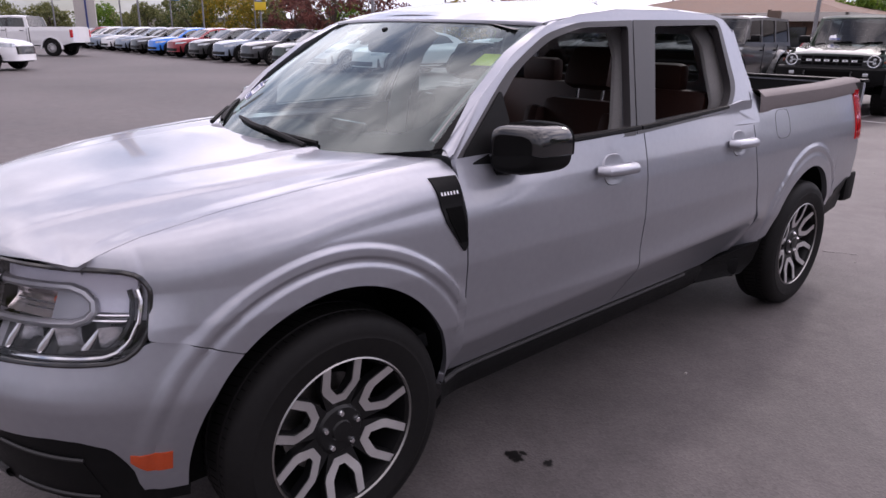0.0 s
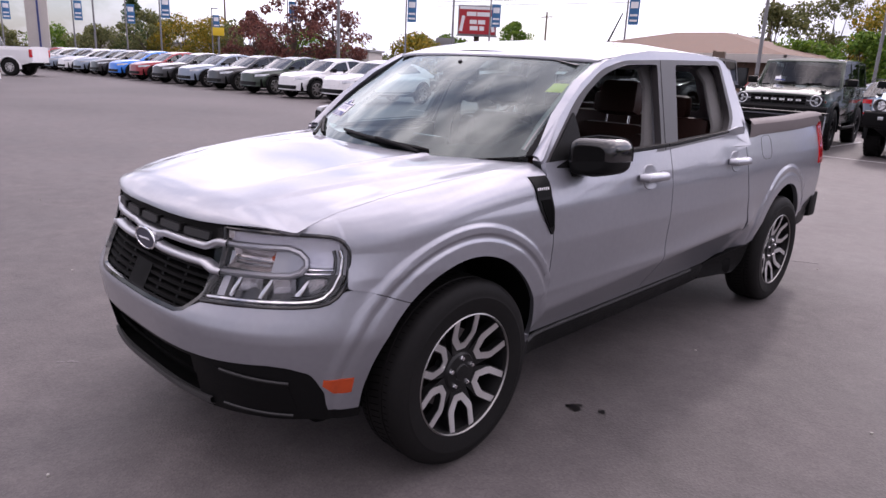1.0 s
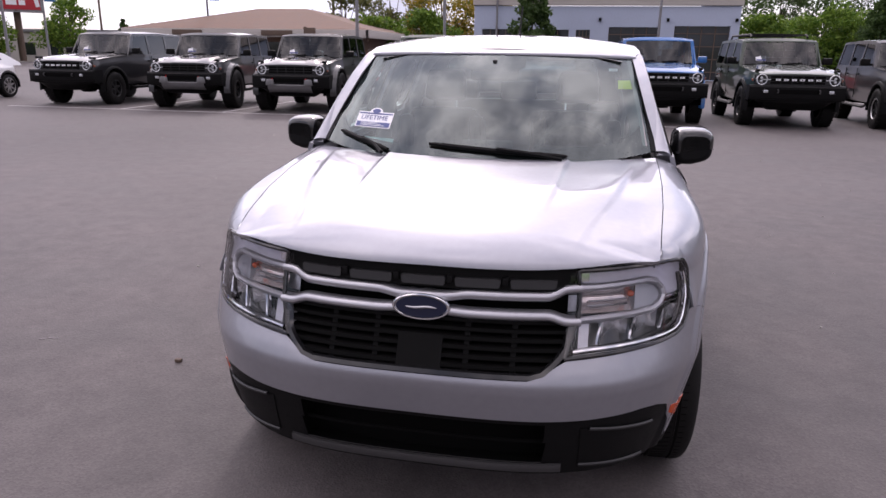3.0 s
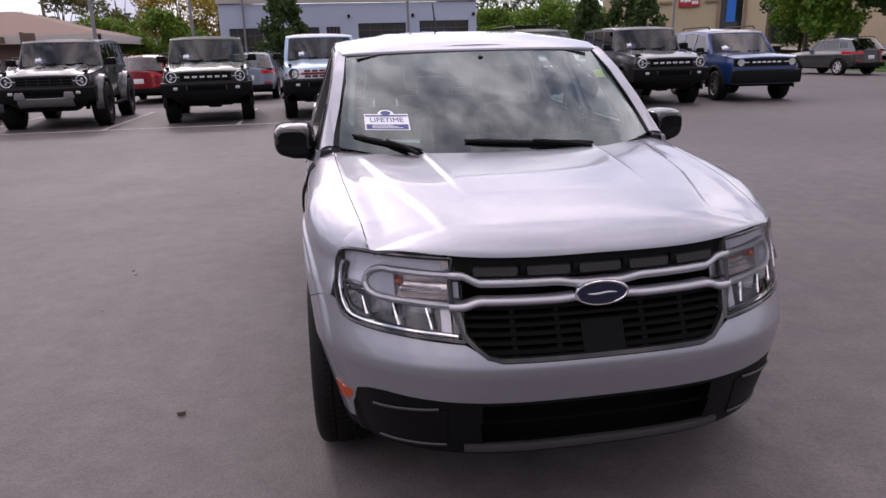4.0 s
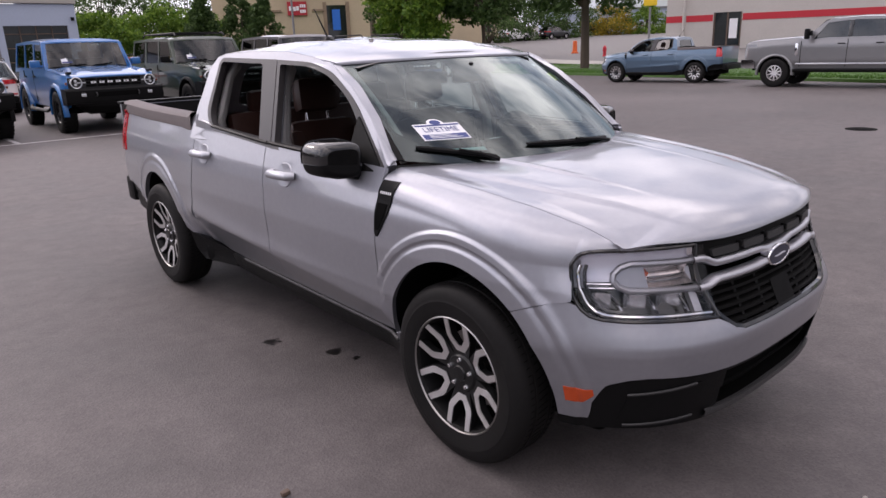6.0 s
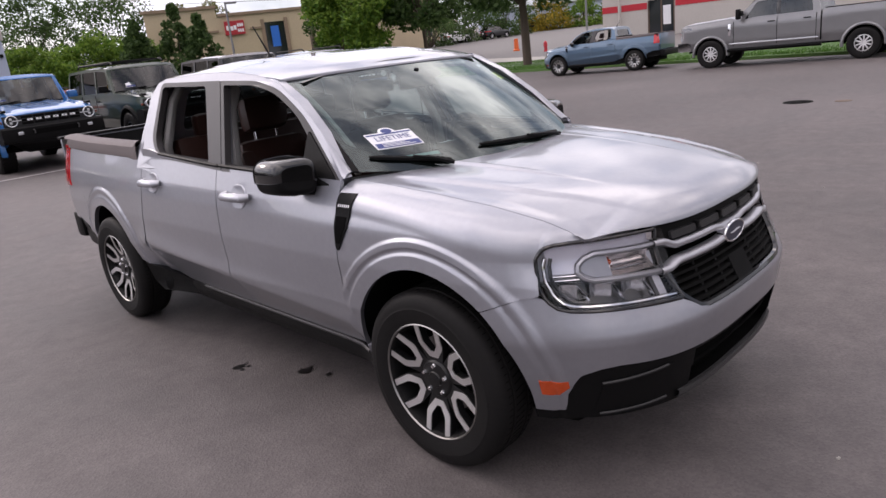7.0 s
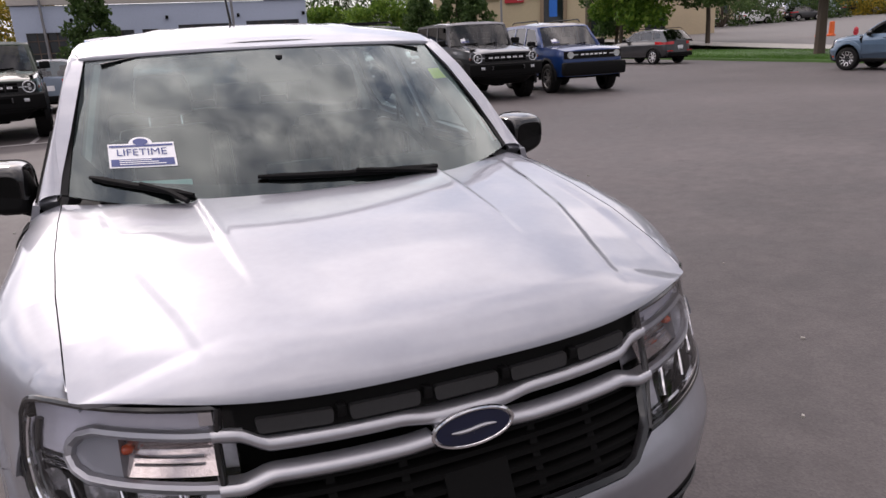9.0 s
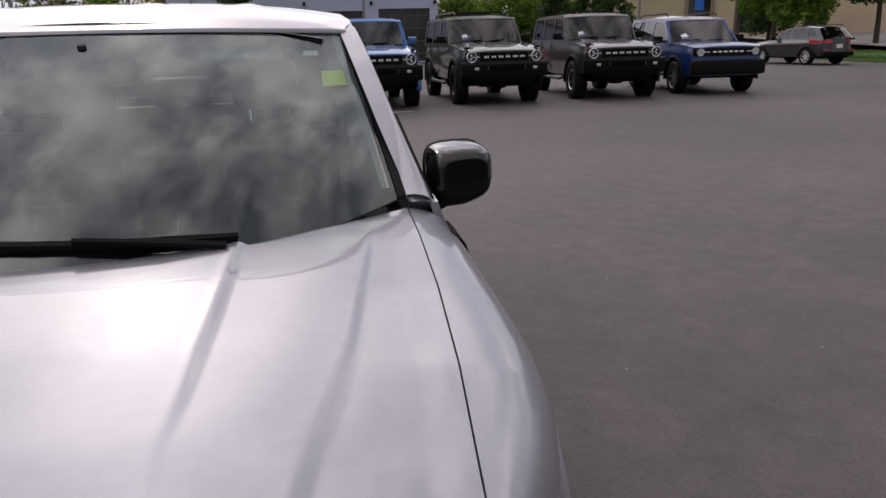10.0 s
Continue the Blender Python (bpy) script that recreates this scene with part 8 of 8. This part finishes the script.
# billboard
o = thing("billboard", "red and white billboard on a brown post", "billboard")
m = Build()
m.box((0, 0.12, 0), (4.9, 0.3, 3.6), 0.03)
m.done("board", GREY_STEEL, o)
m = Build()
m.box((0, -0.05, 0), (4.6, 0.05, 3.3))
face = m.done("poster", RED_SIGN, o, "red poster")
m = Build()
m.box((0, -0.09, 1.48), (4.5, 0.03, 0.34))
for s in (1, -1):
    m.box((s * 1.9, -0.09, -0.4), (0.4, 0.03, 1.9), 0, Matrix.Rotation(radians(-10 * s), 3, "Y"))
for u, z, w in ((-0.75, 0.75, 1.2), (0.75, 0.75, 1.6), (-0.5, -0.2, 0.9), (0.55, -0.2, 0.9), (-0.4, -0.95, 1.0), (0.6, -0.95, 0.6)):
    m.box((u, -0.09, z), (w, 0.03, 0.5))
m.done("poster_bars", WHITE_PRINT, face, smooth=False)
m = Build()
m.tube([(0, 0.3, -7.0), (0, 0.3, -1.7)], 0.35, 10)
m.done("post", BROWN, o)
m = Build()
m.box((0, -0.4, -1.9), (5.2, 0.9, 0.10))
m.done("catwalk", GREY_STEEL, o)
o.matrix_world = Matrix.Translation((-59.5, 65.0, 7.2)) @ Matrix.Rotation(radians(42), 4, "Z")
o = thing("road_sign", "grey and blue sign board on a post", "sign")
m = Build()
m.box((0, 0, 3.4), (2.3, 0.3, 2.8), 0.04)
m.tube([(0, 0, 0), (0, 0, 2.2)], 0.2, 8)
m.done("board", GREY_STEEL, o)
m = Build()
m.box((0.1, -0.17, 3.3), (1.8, 0.05, 1.0))
m.done("panel", BLUE_SIGN, o)
o.matrix_world = Matrix.Translation((-60, 60, 0)) @ Matrix.Rotation(radians(44), 4, "Z")
for az, dist, material, w, h_ in ((-63.2, 85, YELLOW_SIGN, 1.3, 0.9), (57.6, 85, YELLOW_SIGN, 1.5, 0.9)):
    o = thing("street_sign", "yellow rectangular street sign board on posts", "sign", "yellow signs")
    m = Build()
    m.box((0, 0, 4.2), (w, 0.2, h_), 0.02)
    m.done("board", material, o)
    m = Build()
    m.tube([(0, 0.1, 0), (0, 0.1, 3.6)], 0.12, 8)
    m.done("post", GREY_STEEL, o)
    px_, py_ = dist * math.sin(radians(az)), dist * math.cos(radians(az))
    o.matrix_world = Matrix.Translation((px_, py_, 1.0 * rise(px_, py_) * (az > 0))) @ Matrix.Rotation(radians(-az), 4, "Z")


def polar(az, d):
    return d * math.sin(radians(az)) - 0.3, d * math.cos(radians(az)) - 2.2


# trees, by their bearing from the pickup
TREES = [
    ("broad shade tree with dense green crown on the lawn", (28.9, 22.1), 11.0, 5.4, LEAF_DARK, 0.37, 15000, 0.17, 0.24),
    ("dense round green tree beside the walk", (33.5, 43.3), 7.6, 4.3, LEAF_GREEN, 0.36, 12000, 0.19, 0.16),
    ("dense dark green tree beside the walk", (39.0, 40.0), 9.0, 3.9, LEAF_DARK, 0.42, 10000, 0.20, 0.18),
]
for k, (text, (x, y), h, sp, lm, th, cnt, lf, tr) in enumerate(TREES):
    tree(text, x, y, h, sp, lm, 20 + k, th, cnt, lf, tr)
FAR = [
    # bearing, distance, height, spread, leaves
    (-18.5, 66, 7.5, 4.2, LEAF_OLIVE), (-14.5, 70, 9.0, 4.8, LEAF_OLIVE), (-10.5, 66, 8.8, 4.6, LEAF_YELLOW), (-8.0, 72, 8.5, 4.2, LEAF_YELLOW), (-12.0, 58, 4.8, 3.0, LEAF_GREEN), (-16.5, 56, 4.4, 3.0, LEAF_GREEN),
    (13.6, 62, 4.8, 3.2, LEAF_GREEN), (14.6, 82, 11.0, 5.5, LEAF_DARK), (16.0, 66, 5.0, 3.4, LEAF_GREEN), (18.6, 66, 5.6, 3.4, LEAF_GREEN), (21.2, 68, 5.2, 3.4, LEAF_GREEN), (17.5, 84, 10.5, 5.5, LEAF_DARK), (20.5, 88, 11.5, 6.0, LEAF_DARK), (24.5, 84, 9.0, 4.0, LEAF_OLIVE), (27.0, 90, 9.5, 4.5, LEAF_OLIVE),
    (36.3, 64, 8.0, 3.0, LEAF_DARK), (47.0, 100, 7.0, 5.0, LEAF_DARK), (50.0, 105, 7.5, 5.0, LEAF_DARK), (53.5, 110, 6.5, 4.0, LEAF_YELLOW), (44.0, 92, 7.5, 5.0, LEAF_DARK), (56.5, 110, 6.0, 4.0, LEAF_GREEN),
    (-55.6, 66, 7.8, 4.6, LEAF_RED), (-52.4, 68, 7.2, 4.2, LEAF_RED), (-59.0, 76, 5.6, 3.4, LEAF_RED),
    (-46.0, 84, 4.8, 4.0, LEAF_YELLOW), (-43.8, 90, 5.0, 4.0, LEAF_GREEN), (-38.2, 80, 6.6, 3.2, LEAF_GREEN), (-55.0, 92, 5.0, 5.0, LEAF_GREEN), (-59.5, 92, 6.0, 4.5, LEAF_OLIVE), (-62.0, 96, 6.0, 4.5, LEAF_YELLOW), (-64.5, 98, 6.2, 4.5, LEAF_YELLOW), (-67.0, 100, 6.5, 4.5, LEAF_OLIVE),
    (-70.5, 110, 4.6, 4.2, LEAF_OLIVE), (-73.5, 120, 4.6, 4.2, LEAF_GREEN), (-77.0, 120, 4.4, 4.2, LEAF_OLIVE), (-80, 120, 4.6, 4.2, LEAF_OLIVE), (-33.0, 100, 4.5, 4.5, LEAF_OLIVE),
]
for k, (az, d, h, sp, lm) in enumerate(FAR):
    x, y = polar(az, d)
    tree({LEAF_GREEN: "green leafy tree", LEAF_DARK: "dark green leafy tree", LEAF_YELLOW: "yellowing autumn tree", LEAF_RED: "dark red autumn tree with bare limbs", LEAF_OLIVE: "olive green thinning tree"}[lm] + " far behind the lot", x, y, h, sp, lm, 50 + k, 0.22, 5200 if lm is not LEAF_RED else 3000, 0.17, 0.16, gap=0.62 if lm is LEAF_RED else 0.8 if lm is LEAF_OLIVE else 1.0)
CONES = [(-3.2, 47, 7.2, 1.9), (21.0, 62, 6.2, 2.3), (23.8, 62, 7.2, 2.2), (25.7, 60, 6.2, 2.2), (-68.2, 110, 9.5, 3.0), (-34.8, 90, 5.0, 1.3)]
for k, (az, d, h, sp) in enumerate(CONES):
    x, y = polar(az, d)
    tree("dark narrow conical evergreen tree by the wall", x, y, h, sp, LEAF_DARK, 90 + k, 0.06, 6500, 0.15, 0.10, "cone", 60)
# a ragged far wood closes the distance all round
rng = np.random.default_rng(5)
cs, rs = [], []
for a in np.linspace(0, 2 * math.pi, 420, endpoint=False):
    d = rng.uniform(150, 230)
    if a % 0.5 > 0.44:
        continue
    hh_ = rng.uniform(2.5, 6.0)
    cs.append((d * math.sin(a), d * math.cos(a), hh_ * 0.5))
    rs.append(hh_ * rng.uniform(0.7, 1.2))
v, f = leaves(np.array(cs), np.array(rs), 26000, 0.8, rng, 0.7)
m = Build()
m.raw(v, f)
m.done("far_wood", LEAF_OLIVE, label="ragged olive belt of far trees", category="trees", kind="stuff", smooth=False)
